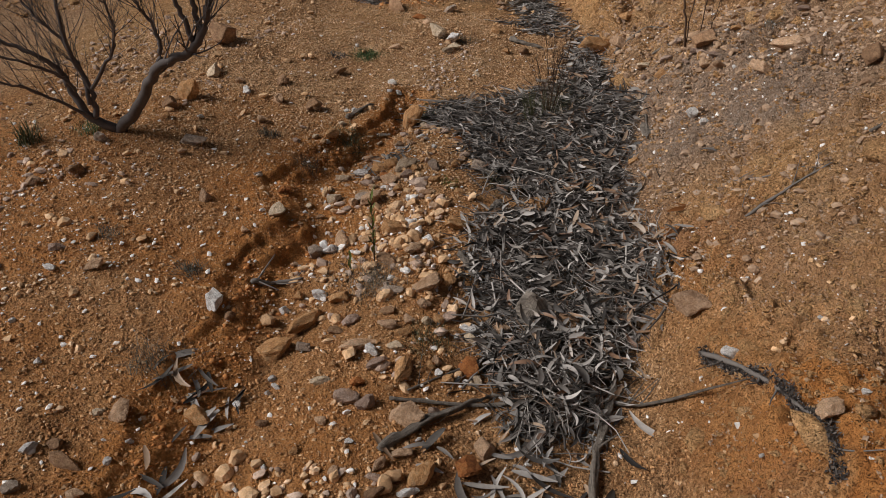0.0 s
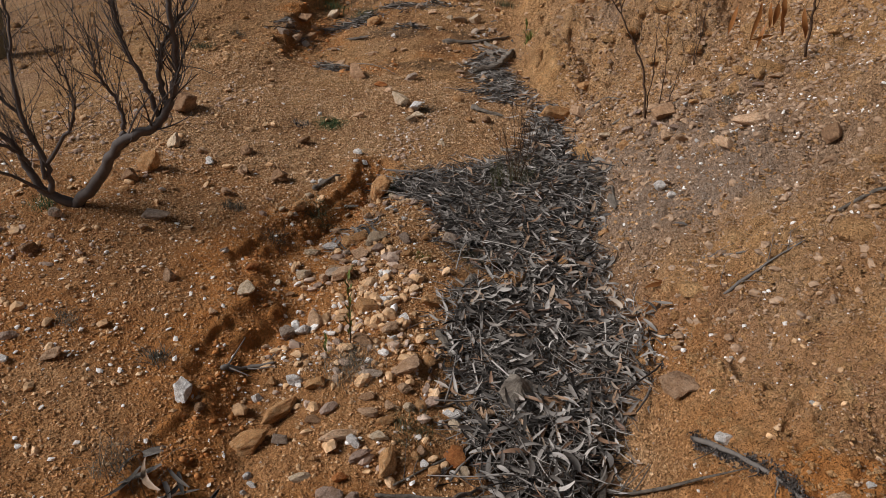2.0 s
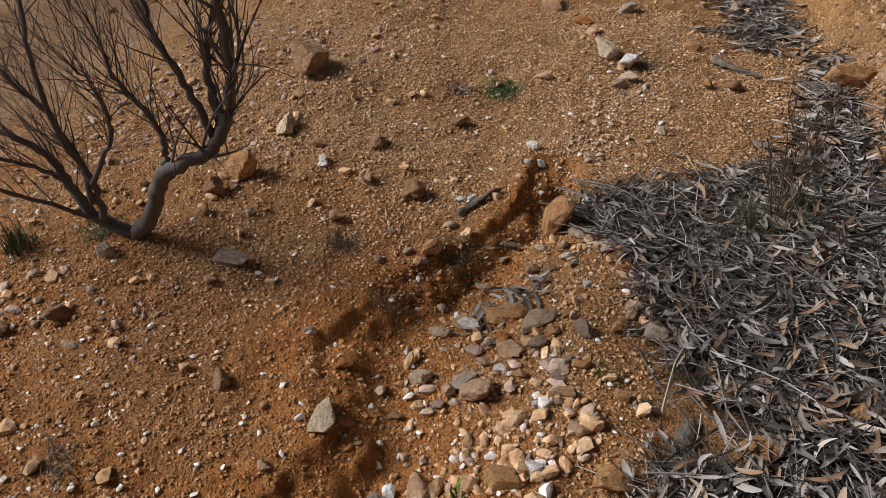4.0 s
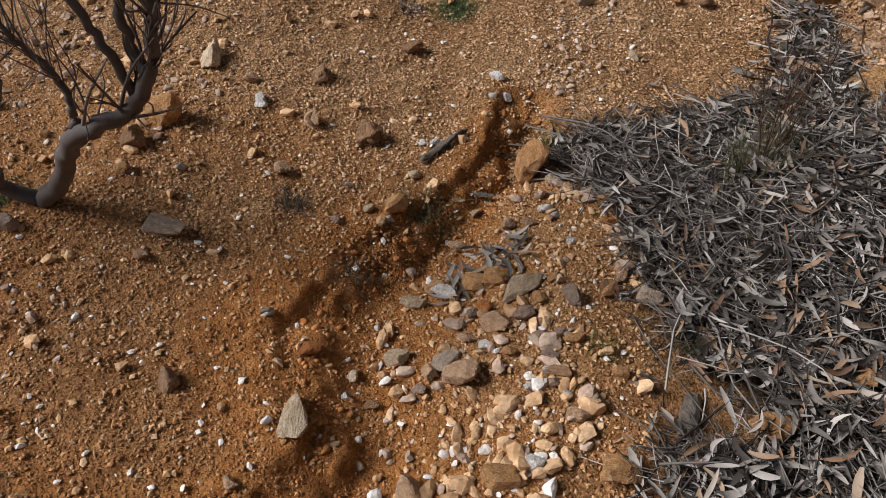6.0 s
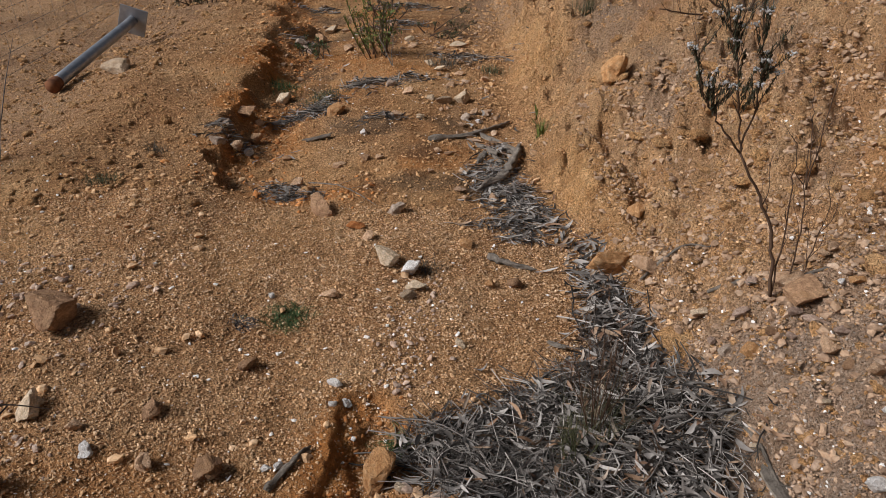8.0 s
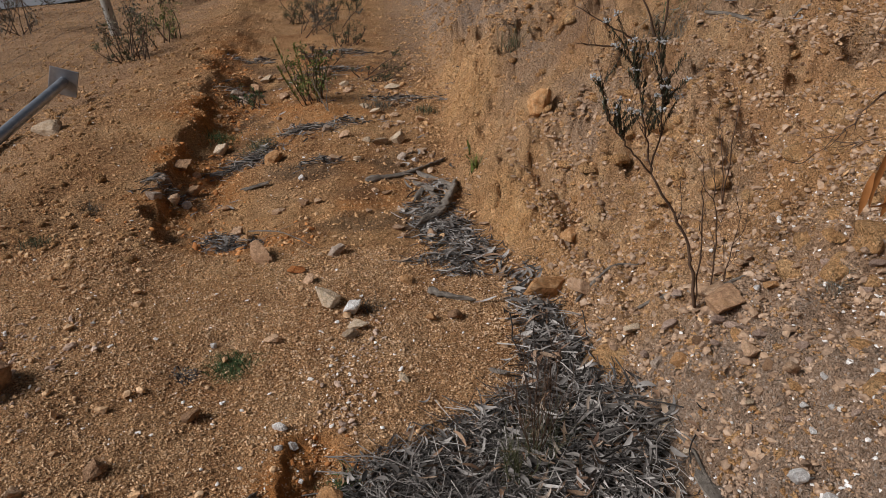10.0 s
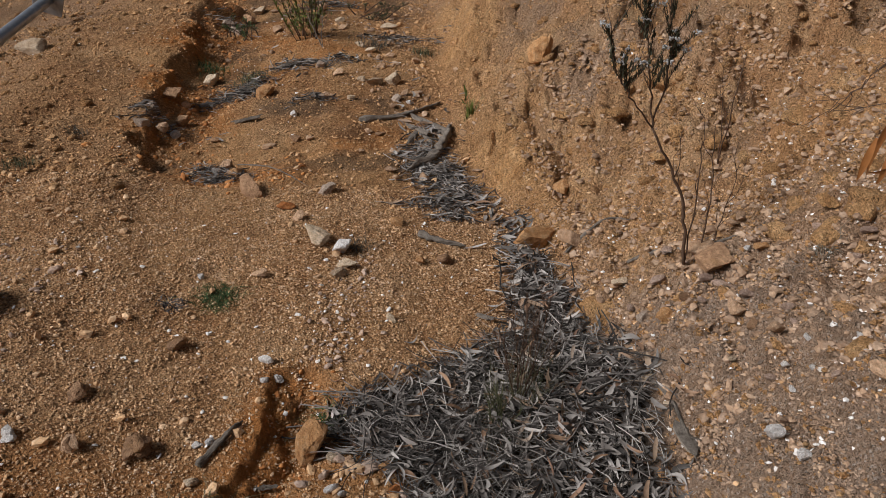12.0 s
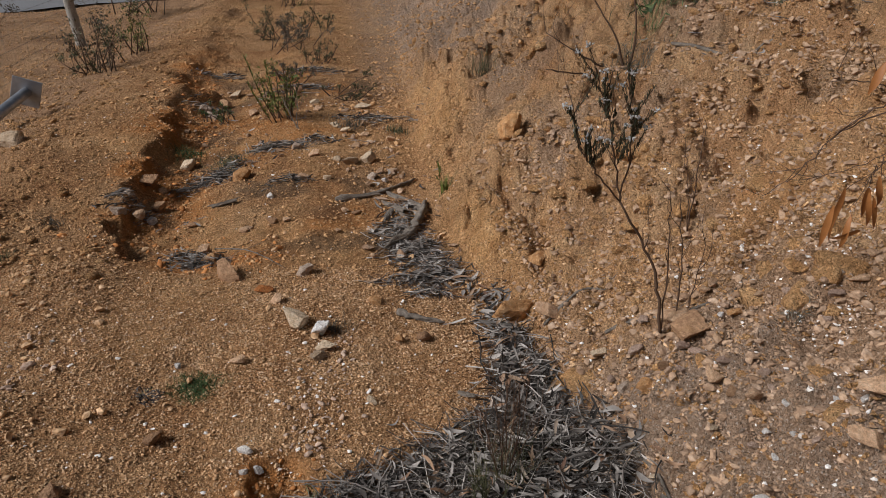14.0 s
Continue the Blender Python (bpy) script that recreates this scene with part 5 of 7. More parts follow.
leaf_heap("leaf_litter", "deep grey litter of dry sickle-shaped gum leaves", 4200, 0.05, (0.035, 0.112), (0.12, 0.24))
leaf_heap("leaf_litter", "broad dry gum leaves curling in the litter", 700, 0.055, (0.04, 0.085), (0.24, 0.38))
leaf_heap("leaf_litter", "broken bits of dry grey gum leaf", 2600, 0.008, (0.02, 0.055), (0.14, 0.34))
leaf_heap("leaf_litter", "loose dry leaves round the edge of the heap", 420, 0.012, (0.03, 0.10), (0.10, 0.26), True)
for count, lengths, radii, label, fine in (
        (2200, (0.06, 0.25), (0.001, 0.003), "tangle of thin grey twigs lying on the leaves", 0.0),
        (760, (0.18, 0.5), (0.0016, 0.0048), "long thin grey stalks lying across the leaves", 0.0),
        (2400, (0.12, 0.4), (0.0009, 0.0024), "matted grey stalks at the head of the leaf heap", 1.0)):
    x, y, z = litter_points(count)
    if fine:
        keep = (rng.uniform(0, 1, len(x)) < smooth(0.8, 0.4, x) * smooth(1.9, 2.3, y))
        x, y, z = x[keep], y[keep], z[keep] + 0.012
    tw, tf = twigs(rng, np.stack([x, y, z + rng.uniform(-0.005, 0.035, len(x))], -1), rng.normal(-0.5, 1.3, len(x)), rng.normal(0, 0.09, len(x)), rng.uniform(*lengths, len(x)), rng.uniform(*radii, len(x)), 0.09)
    tagged(new("twig_litter", mesh_of("twig_litter", tw, tf, TWIG)), label, "twigs", kind="stuff")

# leaves strewn thinly outside the heap and along the channel
CHANNEL = [(0.85, 3.95), (0.88, 4.25), (0.72, 4.45), (0.6, 4.85), (0.42, 5.1), (0.5, 5.6)]


def strewn(name, label, spots, per, spread, size, mat):
    at = np.concatenate([np.stack([rng.normal(a, spread, per), rng.normal(b, spread, per)], -1) for a, b in spots])
    n = len(at)
    at = np.column_stack([at, ground_z(at[:, 0], at[:, 1]) + rng.uniform(0.004, 0.025, n)])
    length = rng.uniform(size[0], size[1], n)
    v, f = many_leaves(rng, at, rng.uniform(0, 6.28, n), rng.normal(0, 0.15, n), rng.normal(0, 0.3, n), length, length * rng.uniform(0.12, 0.25, n), rng.normal(0.03, 0.07, n), rng.normal(0, 0.1, n))
    return tagged(new(name, mesh_of(name, v, f, mat)), label, "leaf litter", kind="stuff")


strewn("leaf_litter", "grey leaves washed along the narrow channel", CHANNEL, 46, 0.07, (0.05, 0.13), DEAD_LEAF)
strewn("leaf_litter", "grey leaves caught in a hollow under the lip", [(-0.22, 2.13), (-0.16, 2.17), (-0.3, 2.05)], 16, 0.05, (0.05, 0.1), DEAD_LEAF)
strewn("leaf_litter", "a few dry leaves in the narrow gully foot", [(-0.52, 0.4), (-0.46, 0.35), (-0.58, 0.45), (-0.5, 0.05)], 7, 0.05, (0.07, 0.15), DEAD_LEAF)
strewn("leaf_litter", "curled brown leaves at the edge of the heap", [(1.1, 1.35), (1.14, 1.42)], 9, 0.04, (0.06, 0.11), RUST_LEAF)
strewn("leaf_litter", "dry leaves washed below the heap", [(0.55, 0.35), (0.75, 0.25), (0.35, 0.2), (0.6, 0.1)], 16, 0.1, (0.07, 0.16), DEAD_LEAF)
strewn("leaf_litter", "scattered dry leaves in the upper basin", [(-1.25, 5.7), (-0.75, 6.6), (-0.3, 7.3), (0.4, 6.4), (0.6, 5.7), (-0.9, 8.2), (0.3, 8.8), (0.1, 8.2), (-0.5, 9.0), (-0.9, 9.6)], 12, 0.2, (0.04, 0.11), DEAD_LEAF)
strewn("leaf_litter", "dark dry leaf scraps on the upper bank", [(2.7, 4.9), (3.0, 5.1), (2.5, 5.6), (3.3, 4.7)], 26, 0.25, (0.05, 0.12), DEAD_LEAF)


# ---- sticks, bark and washed-up wood ----
def stick(label, points, radius, name="stick", mat=None, lift=0.006, sides=7, twig_count=0, seed=0, tip=0.45):
    """A dead stick lying along points on the ground, with side twigs where it has them."""
    r2 = np.random.default_rng(seed + 900)
    line = bend([(a, b, z_at(a, b) + radius * 0.6 + lift) for a, b in points], 6, radius * 0.22, r2)
    lit = litter_depth(line[:, 0], line[:, 1])
    line[:, 2] = np.maximum(line[:, 2], ground_z(line[:, 0], line[:, 1]) + lit + radius * 0.5)
    line[1:-1, 2] = (line[:-2, 2] + line[1:-1, 2] * 2 + line[2:, 2]) / 4
    knots = r2.uniform(0.76, 1.2, len(line)) * np.interp(np.linspace(0, 1, len(line)), (0, 0.05, 0.5, 0.9, 1), (0.8, 0.95, 0.85, tip + 0.1, tip * 0.4)) * radius
    base = line[0].copy()
    ob = thing(name, label, "stick", at=base)
    v, f, uv = tube(line - base, knots, sides + (5 if radius > 0.012 else 0), 0.5 if radius > 0.012 else 0.2)
    part("stem", mesh_of("stem", v, f, mat or BARK, True, uv), ob)
    for k in range(twig_count):
        p = line[r2.integers(1, len(line))] - base
        d = (line[-1] - line[0]) / (np.linalg.norm(line[-1] - line[0]) + 1e-9)
        side = np.cross(d, (0, 0, 1)) * r2.choice([-1, 1]) * r2.uniform(0.4, 0.9) + d * 0.6 + np.array([0, 0, r2.uniform(0.0, 0.3)])
        tv, tf2, tuv = tube(bend([p, p + side * r2.uniform(0.04, 0.1), p + side * r2.uniform(0.12, 0.2) + r2.normal(0, 0.01, 3)], 3), [radius * 0.4, radius * 0.15], 5)
        part("twig", mesh_of("twig", tv, tf2, mat or BARK, True, tuv), ob)
    return ob


def twig_pile(label, x, y, wide, deep, turn, count, seed, lengths=(0.05, 0.22), radii=(0.0015, 0.006)):
    """A drift of small dead twigs and bark crumbs washed together: one thing of uncountable pieces."""
    r2 = np.random.default_rng(700 + seed)
    u, w = r2.normal(0, wide, count), r2.normal(0, deep, count)
    ca, sa = math.cos(radians(turn)), math.sin(radians(turn))
    px, py = x + u * ca - w * sa, y + u * sa + w * ca
    heap = np.exp(-(u / wide) ** 2 - (w / deep) ** 2)
    at = np.stack([px, py, ground_z(px, py) + r2.uniform(0.002, 0.012, count) + 0.05 * heap * r2.uniform(0, 1, count)], -1)
    ob = thing("twig_pile", label, "twigs", "drifts of twigs in the upper basin", at=(x, y, z_at(x, y)))
    v, f = twigs(r2, at - np.array(ob.location), radians(turn) + r2.normal(0, 1.1, count), r2.normal(0, 0.12, count), r2.uniform(*lengths, count), radii[0] * (radii[1] / radii[0]) ** (r2.uniform(0, 1, count) ** 2), 0.08)
    tagged(part("twig_mass", mesh_of("twig_mass", v, f, TWIG), ob), kind="stuff")
    n = count // 2
    pick = r2.integers(0, count, n)
    length = r2.uniform(0.03, 0.1, n)
    v, f = many_leaves(r2, at[pick] - np.array(ob.location) + r2.normal(0, 0.02, (n, 3)) * (1, 1, 0.2), r2.uniform(0, 6.28, n), r2.normal(0, 0.25, n), r2.normal(0, 0.5, n), length, length * r2.uniform(0.12, 0.3, n), r2.normal(0.03, 0.1, n), r2.normal(0, 0.1, n))
    tagged(part("dead_leaf_mass", mesh_of("dead_leaf_mass", v, f, DEAD_LEAF), ob), kind="stuff")


for k, (x, y, wide, deep, turn, count) in enumerate((
    (-1.03, 6.58, 0.17, 0.06, 42, 90),
    (-0.86, 6.77, 0.10, 0.07, 30, 60),
    (-0.5, 7.15, 0.20, 0.08, 18, 110),
    (-0.9, 4.98, 0.11, 0.06, -40, 70),
    (-0.78, 4.86, 0.08, 0.04, 0, 35),
    (-1.42, 5.75, 0.08, 0.09, 60, 50),
    (0.45, 5.15, 0.09, 0.16, 0, 120),
    (0.52, 4.84, 0.09, 0.09, 0, 120),
    (0.63, 4.62, 0.09, 0.08, -30, 90),
    (0.48, 4.46, 0.10, 0.04, 10, 60),
    (0.56, 4.28, 0.07, 0.03, 0, 30),
    (-0.35, 6.2, 0.13, 0.03, 8, 35),
)):
    twig_pile("drift of grey dead twigs and leaves in the basin", x, y, wide, deep, turn, int(1.6 * count), k)
for k, (x, y, wide, deep, count) in enumerate((
    (-0.2, 10.8, 0.28, 0.12, 110),
    (-0.36, 9.7, 0.24, 0.10, 90),
    (-1.46, 11.0, 0.2, 0.1, 70),
    (0.44, 8.25, 0.26, 0.06, 80),
    (-0.15, 7.35, 0.16, 0.04, 45),
    (-1.43, 9.2, 0.14, 0.1, 50),
)):
    twig_pile("dark drift of sticks and leaves up the gully", x, y, wide, deep, 5, count, 20 + k, (0.06, 0.24), (0.003, 0.010))

STICKS = [
    ("long weathered grey log end in the upper basin", [(0.03, 5.72), (0.31, 5.86), (0.55, 6.1), (0.68, 6.24)], 0.021),
    ("curved grey driftwood piece beside the channel", [(0.69, 5.66), (0.58, 5.28), (0.46, 5.02), (0.33, 4.87)], 0.032),
    ("short split grey stick on the upper apron", [(0.34, 4.06), (0.45, 3.99), (0.58, 3.94)], 0.018),
    ("pale weathered stick on the gully lip", [(-0.51, 2.47), (-0.45, 2.56), (-0.39, 2.66)], 0.013),
    ("dark forked twig lying down the bank", [(1.28, 1.2), (1.49, 1.3), (1.62, 1.33)], 0.006),
    ("thin dark twig lying across the bank", [(1.34, 1.53), (1.45, 1.47), (1.56, 1.35)], 0.005),
    ("thin grey stick lying across the bank", [(1.73, 1.38), (1.9, 1.38), (2.11, 1.37)], 0.008),
    ("dark lichen-crusted branch on the bank foot", [(1.1, 0.64), (1.18, 0.42), (1.24, 0.2), (1.27, 0.02)], 0.008),
    ("long thin pale twig across the leaf heap", [(0.16, 0.51), (0.35, 0.68), (0.69, 0.91)], 0.005),
    ("thick grey bent stick below the leaf heap", [(0.12, 0.24), (0.25, 0.39), (0.44, 0.55)], 0.015),
    ("thick bare grey stick beside the leaf heap", [(0.76, 0.18), (0.78, 0.36), (0.85, 0.63), (0.86, 0.8)], 0.014),
    ("long bare branch lying across the gully", [(0.11, 0.46), (0.42, 0.5), (0.69, 0.57), (0.93, 0.56), (1.18, 0.4)], 0.008),
    ("split dark bark stick in the gully foot", [(-0.55, 1.0), (-0.48, 1.06), (-0.37, 1.1)], 0.012),
    ("pale bare stick on the leaf heap", [(0.66, 0.85), (0.81, 1.04), (0.91, 1.2)], 0.011),
    ("curled pale bark strip beside the leaf heap", [(0.25, 1.32), (0.29, 1.24), (0.34, 1.13)], 0.013),
    ("grey root stick beside the channel", [(1.07, 3.77), (1.24, 3.78), (1.36, 3.73)], 0.009),
    ("thin grey stick under the flowering shrub", [(1.28, 3.48), (1.46, 3.34), (1.54, 3.27), (1.71, 3.17)], 0.009),
    ("dark washed-up stick in the upper basin", [(-1.24, 6.4), (-1.08, 6.56), (-0.96, 6.7)], 0.014),
    ("bare grey stick in the upper basin", [(-0.66, 7.06), (-0.5, 7.16), (-0.32, 7.2)], 0.016),
    ("thin washed-up twig across the basin", [(-0.77, 5.15), (-0.51, 4.93), (-0.27, 4.58)], 0.005),
    ("long grey stick lying in the leaf heap", [(0.25, 2.07), (0.39, 2.0), (0.56, 1.87), (0.72, 1.76)], 0.011),
    ("thin pale stalk across the leaf heap", [(0.0, 2.58), (0.26, 2.6), (0.5, 2.6)], 0.005),
    ("grey branch lying on the upper bank", [(2.29, 5.25), (2.55, 4.92), (2.74, 4.65)], 0.012),
    ("pale branch lying on the upper bank", [(2.94, 4.75), (3.18, 4.92), (3.31, 5.02)], 0.014),
    ("thin dark twig across the upper leaf heap", [(0.7, 1.9), (0.85, 2.3), (0.95, 2.75)], 0.006),
    ("bent grey twig in the leaf heap", [(0.3, 1.6), (0.6, 1.52), (0.9, 1.62)], 0.006),
    ("bent grey stick at the heap edge", [(1.08, 2.9), (1.14, 2.6), (1.12, 2.3)], 0.009),
    ("bent bare stick in the leaf heap", [(0.5, 2.75), (0.6, 2.45), (0.55, 2.15)], 0.007),
]
for k, (label, points, radius) in enumerate(STICKS):
    dark = label.split()[0] == "dark" or "dark" in label.split()[:3]
    made = stick(label, points, radius, mat=TWIG if dark else BARK, twig_count=(9 if k == 7 else 4 if radius < 0.013 else 1) if k not in (2, 3, 14) else 0, seed=k)
    if k == 7:
        crusted = made


def bark_slab(label, x, y, yaw, length, width, seed):
    """A split slab of weathered wood with ragged ends."""
    r2 = np.random.default_rng(seed)
    u, w = np.linspace(-0.5, 0.5, 9), np.linspace(-0.5, 0.5, 5)
    U, W = np.meshgrid(u, w)
    zz = 0.25 * width * (1 - (2 * W) ** 2) + r2.normal(0, 0.002, U.shape)
    xx = U * length * (1 + 0.12 * r2.normal(0, 1, (5, 1)))
    yy = W * width * (1 - 0.5 * np.abs(U))
    top = np.stack([xx, yy, zz + width * 0.05], -1).reshape(-1, 3)
    low = top - [0, 0, width * 0.12]
    n, m2 = 5, 9
    a, b = np.meshgrid(np.arange(n - 1), np.arange(m2 - 1), indexing="ij")
    q = np.stack([a * m2 + b, a * m2 + b + 1, (a + 1) * m2 + b + 1, (a + 1) * m2 + b], -1).reshape(-1, 4)
    rim = [k for k in range(m2)] + [k * m2 + m2 - 1 for k in range(1, n)] + [(n - 1) * m2 + k for k in range(m2 - 2, -1, -1)] + [k * m2 for k in range(n - 2, 0, -1)]
    s = n * m2
    walls = [(p, p + s, r + s, r) for p, r in zip(rim, rim[1:] + rim[:1])]
    uv = np.stack([W.ravel() * 3, U.ravel() * length * 2], -1)
    me = mesh_of("bark_slab", np.concatenate([top, low]), np.concatenate([q, q[:, ::-1] + s, np.array(walls)]), BARK, False, np.concatenate([uv, uv]))
    ob = new("bark_slab", me)
    lift = float(litter_depth(np.array([x]), np.array([y]))[0])
    ob.matrix_basis = pose(x, y, z_at(x, y) + lift + 0.012, r2.uniform(-8, 8), r2.uniform(-8, 8), yaw)
    return tagged(ob, label, "bark")


bark_slab("pale split wood slab beside the log", 0.44, 5.62, -62, 0.34, 0.05, 1)
bark_slab("pale grey split wood slab beside the log", 0.4, 5.48, 70, 0.26, 0.05, 2)
bark_slab("weathered split wood slab beside the log", 0.56, 5.76, -50, 0.36, 0.07, 3)
bark_slab("short pale wood slab beside the log", 0.5, 5.5, -70, 0.24, 0.04, 10)
bark_slab("grey wood slab in the channel", 0.62, 5.62, -40, 0.22, 0.05, 11)
bark_slab("grey bark flake at the edge of the leaf heap", 1.13, 2.4, 95, 0.13, 0.06, 4)
bark_slab("curled grey bark flake in the leaf heap", 0.38, 1.72, 80, 0.14, 0.05, 5)
bark_slab("grey bark flake in the leaf heap", 0.62, 2.0, 60, 0.16, 0.045, 6)
bark_slab("dark grey bark chip on the apron", 0.58, 3.3, -40, 0.09, 0.03, 7)
bark_slab("grey bark chip in the gully", -0.3, 2.42, 0, 0.09, 0.02, 8)
bark_slab("grey bark chip in the upper basin", -0.8, 5.9, 20, 0.2, 0.05, 9)


def stump(x, y):
    """A small rotten grey stump, hollow on one side."""
    v, f = stone_shape(77, 4, 8, 1.0)
    ang = np.arctan2(v[:, 1], v[:, 0])
    v = v * np.array([0.085, 0.075, 0.085]) * (1 + 0.05 * np.sin(ang * 7 + v[:, 2] * 30))[:, None]
    v[:, :2] *= (1 - 0.3 * np.clip(v[:, 2:3] / 0.085, -1, 1))
    dent = np.exp(-(((v[:, 0] - 0.05) / 0.035) ** 2 + ((v[:, 1] + 0.03) / 0.04) ** 2))
    v[:, 2] -= 0.07 * dent
    uv = np.stack([ang / 6.28, v[:, 2]], -1)
    ob = new("tree_stump", mesh_of("tree_stump", v, f, BARK, False, uv))
    ob.location = (x, y, z_at(x, y) + 0.085)
    tagged(ob, "small rotten grey stump among dead leaves", "stump")


stump(0.58, 0.93)


# ---- plants ----
def branchlets(r2, line, radius, count, length, up=0.4, depth=2, spread=1.0, sides=5):
    """Twigs that leave a limb, forking again: a list of tubes."""
    out = []
    for _ in range(count):
        k = r2.integers(len(line) // 4, len(line))
        p = line[k]
        along = line[min(k + 1, len(line) - 1)] - line[max(k - 1, 0)]
        along = along / (np.linalg.norm(along) + 1e-9)
        d = along + r2.normal(0, 0.55 * spread, 3) + np.array([0, 0, up])
        d /= np.linalg.norm(d)
        ln = length * r2.uniform(0.5, 1.2)
        mid = p + d * ln * 0.5 + r2.normal(0, 0.05 * ln, 3)
        end = p + d * ln + r2.normal(0, 0.14 * ln, 3) + np.array([0, 0, 0.12 * ln])
        twig = bend([p, mid, end], 4)
        out.append(tube(twig, [radius, radius * 0.35], sides))
        if depth > 1:
            out += branchlets(r2, twig, radius * 0.5, 3, ln * 0.55, up, depth - 1, spread, sides)
    return out


def blades(r2, n, at, height, spread, width, lean=0.5):
    """Thin upright blades or needles from one root, as tapering strips."""
    ang = r2.uniform(0, 6.28, n)
    out_by = np.abs(r2.normal(0, lean, n))
    ln = height * r2.uniform(0.55, 1.1, n)
    u = np.linspace(0, 1, 5)
    root = np.array(at) + np.column_stack([r2.normal(0, spread, n), r2.normal(0, spread, n), np.zeros(n)])
    d = np.stack([np.cos(ang), np.sin(ang), 0 * ang], -1)
    line = root[:, None] + d[:, None] * (out_by[:, None] * ln[:, None] * u[None] ** 1.5)[..., None]
    line[..., 2] += ln[:, None] * u[None] * (1 - 0.35 * out_by[:, None].clip(0, 1.5) * u[None])
    side = np.stack([-np.sin(ang), np.cos(ang), 0 * ang], -1)
    w = width * (1 - 0.85 * u)
    v = np.stack([line - side[:, None] * w[None, :, None], line + side[:, None] * w[None, :, None]], 2).reshape(-1, 3)
    k = np.arange(4)
    f = np.stack([2 * k, 2 * k + 1, 2 * k + 3, 2 * k + 2], -1)
    return v, (f[None] + (np.arange(n) * 10)[:, None, None]).reshape(-1, 4)


def tuft(label, x, y, height, spread, count, mat, width=0.0012, lean=0.6, seed=0, name="grass_tuft"):
    r2 = np.random.default_rng(seed + 300)
    v, f = blades(r2, count, (0, 0, 0), height, spread, width, lean)
    z = z_at(x, y) + float(litter_depth(np.array([x]), np.array([y]))[0]) * 0.5
    v[:, 2] += ground_z(v[:, 0] + x, v[:, 1] + y) - z_at(x, y) - 0.004
    ob = thing(name, label, "plant", at=(x, y, z))
    tagged(part("foliage", mesh_of("foliage", v, f, mat), ob), kind="stuff")
    return ob


TUFTS = [
    ("low dark green mat of a weed on the apron", -0.6, 3.45, 0.035, 0.045, 420, MAT_GREEN, 0.0022, 1.5),
    ("dry grey tuft in the gully bed", -0.08, 1.07, 0.07, 0.06, 320, GREY_TUFT, 0.0011, 1.2),
    ("small grey-green tuft on the apron", -0.86, 2.17, 0.045, 0.025, 150, GREY_TUFT, 0.0016, 0.9),
    ("small dark tuft on the apron", -0.78, 0.97, 0.05, 0.025, 130, GREY_TUFT, 0.0016, 0.9),
    ("low dry weed on the apron", -1.18, 1.1, 0.04, 0.035, 130, GREY_TUFT, 0.0014, 1.2),
    ("dry straggly weed on the gully lip", -0.7, 0.47, 0.09, 0.05, 200, GREY_TUFT, 0.001, 0.9),
    ("spiky green tuft beside the burnt shrub", -1.95, 1.78, 0.12, 0.03, 110, OLIVE, 0.003, 0.6),
    ("dark green tuft at the foot of the burnt shrub", -1.7, 1.93, 0.06, 0.04, 140, MAT_GREEN, 0.002, 0.8),
    ("fine green weed hanging over the lip", -0.45, 2.28, 0.05, 0.04, 160, OLIVE, 0.0014, 1.4),
    ("dry weed on the gully wall", -0.6, 1.98, 0.06, 0.025, 110, GREY_TUFT, 0.001, 1.2),
    ("dark leafy weed at the gully head", -0.1, 2.73, 0.05, 0.03, 180, MAT_GREEN, 0.0022, 1.0),
    ("small weed on the bank foot", 0.84, 5.65, 0.13, 0.02, 60, GREEN, 0.004, 0.5),
    ("small grey weed on the berm", -1.92, 4.75, 0.07, 0.05, 150, OLIVE, 0.002, 1.0),
    ("small dry weed on the berm", -1.81, 5.36, 0.08, 0.04, 100, GREY_TUFT, 0.0016, 0.9),
    ("small green tuft in the basin", 0.67, 7.75, 0.1, 0.06, 120, OLIVE, 0.003, 0.9),
    ("dry upright weed on the bank face", 1.43, 7.2, 0.2, 0.05, 70, OLIVE, 0.003, 0.5),
    ("small green grass tuft in the gully bed", 0.15, 1.86, 0.035, 0.02, 80, GREEN, 0.0014, 0.7),
    ("feathery green weed in the leaf heap", 0.43, 1.97, 0.06, 0.045, 220, OLIVE, 0.0014, 0.9),
    ("feathery dry weed in the gully bed", 0.2, 0.75, 0.05, 0.05, 200, OLIVE, 0.0012, 1.0),
    ("small dark weed on the basin edge", -1.3, 7.3, 0.1, 0.08, 160, MAT_GREEN, 0.003, 1.0),
    ("dark low weed in the upper basin", -0.9, 6.9, 0.1, 0.08, 160, OLIVE, 0.003, 1.0),
    ("small dark scraps of dead weed beside the green mat", -0.79, 3.4, 0.02, 0.03, 110, CRUST, 0.006, 1.6),
    ("small dry weed beside the upper stones", 0.02, 3.9, 0.05, 0.04, 120, GREY_TUFT, 0.0016, 1.2),
    ("small tuft on the bank", 1.76, 2.88, 0.05, 0.03, 80, GREY_TUFT, 0.0014, 0.9),
    ("dry weed in the upper basin", 0.2, 7.9, 0.12, 0.1, 160, GREY_TUFT, 0.003, 0.9),
]
for k, (label, x, y, hgt, spread, count, mat, width, lean) in enumerate(TUFTS):
    tuft(label, x, y, hgt, spread, count, mat, width, lean, k)

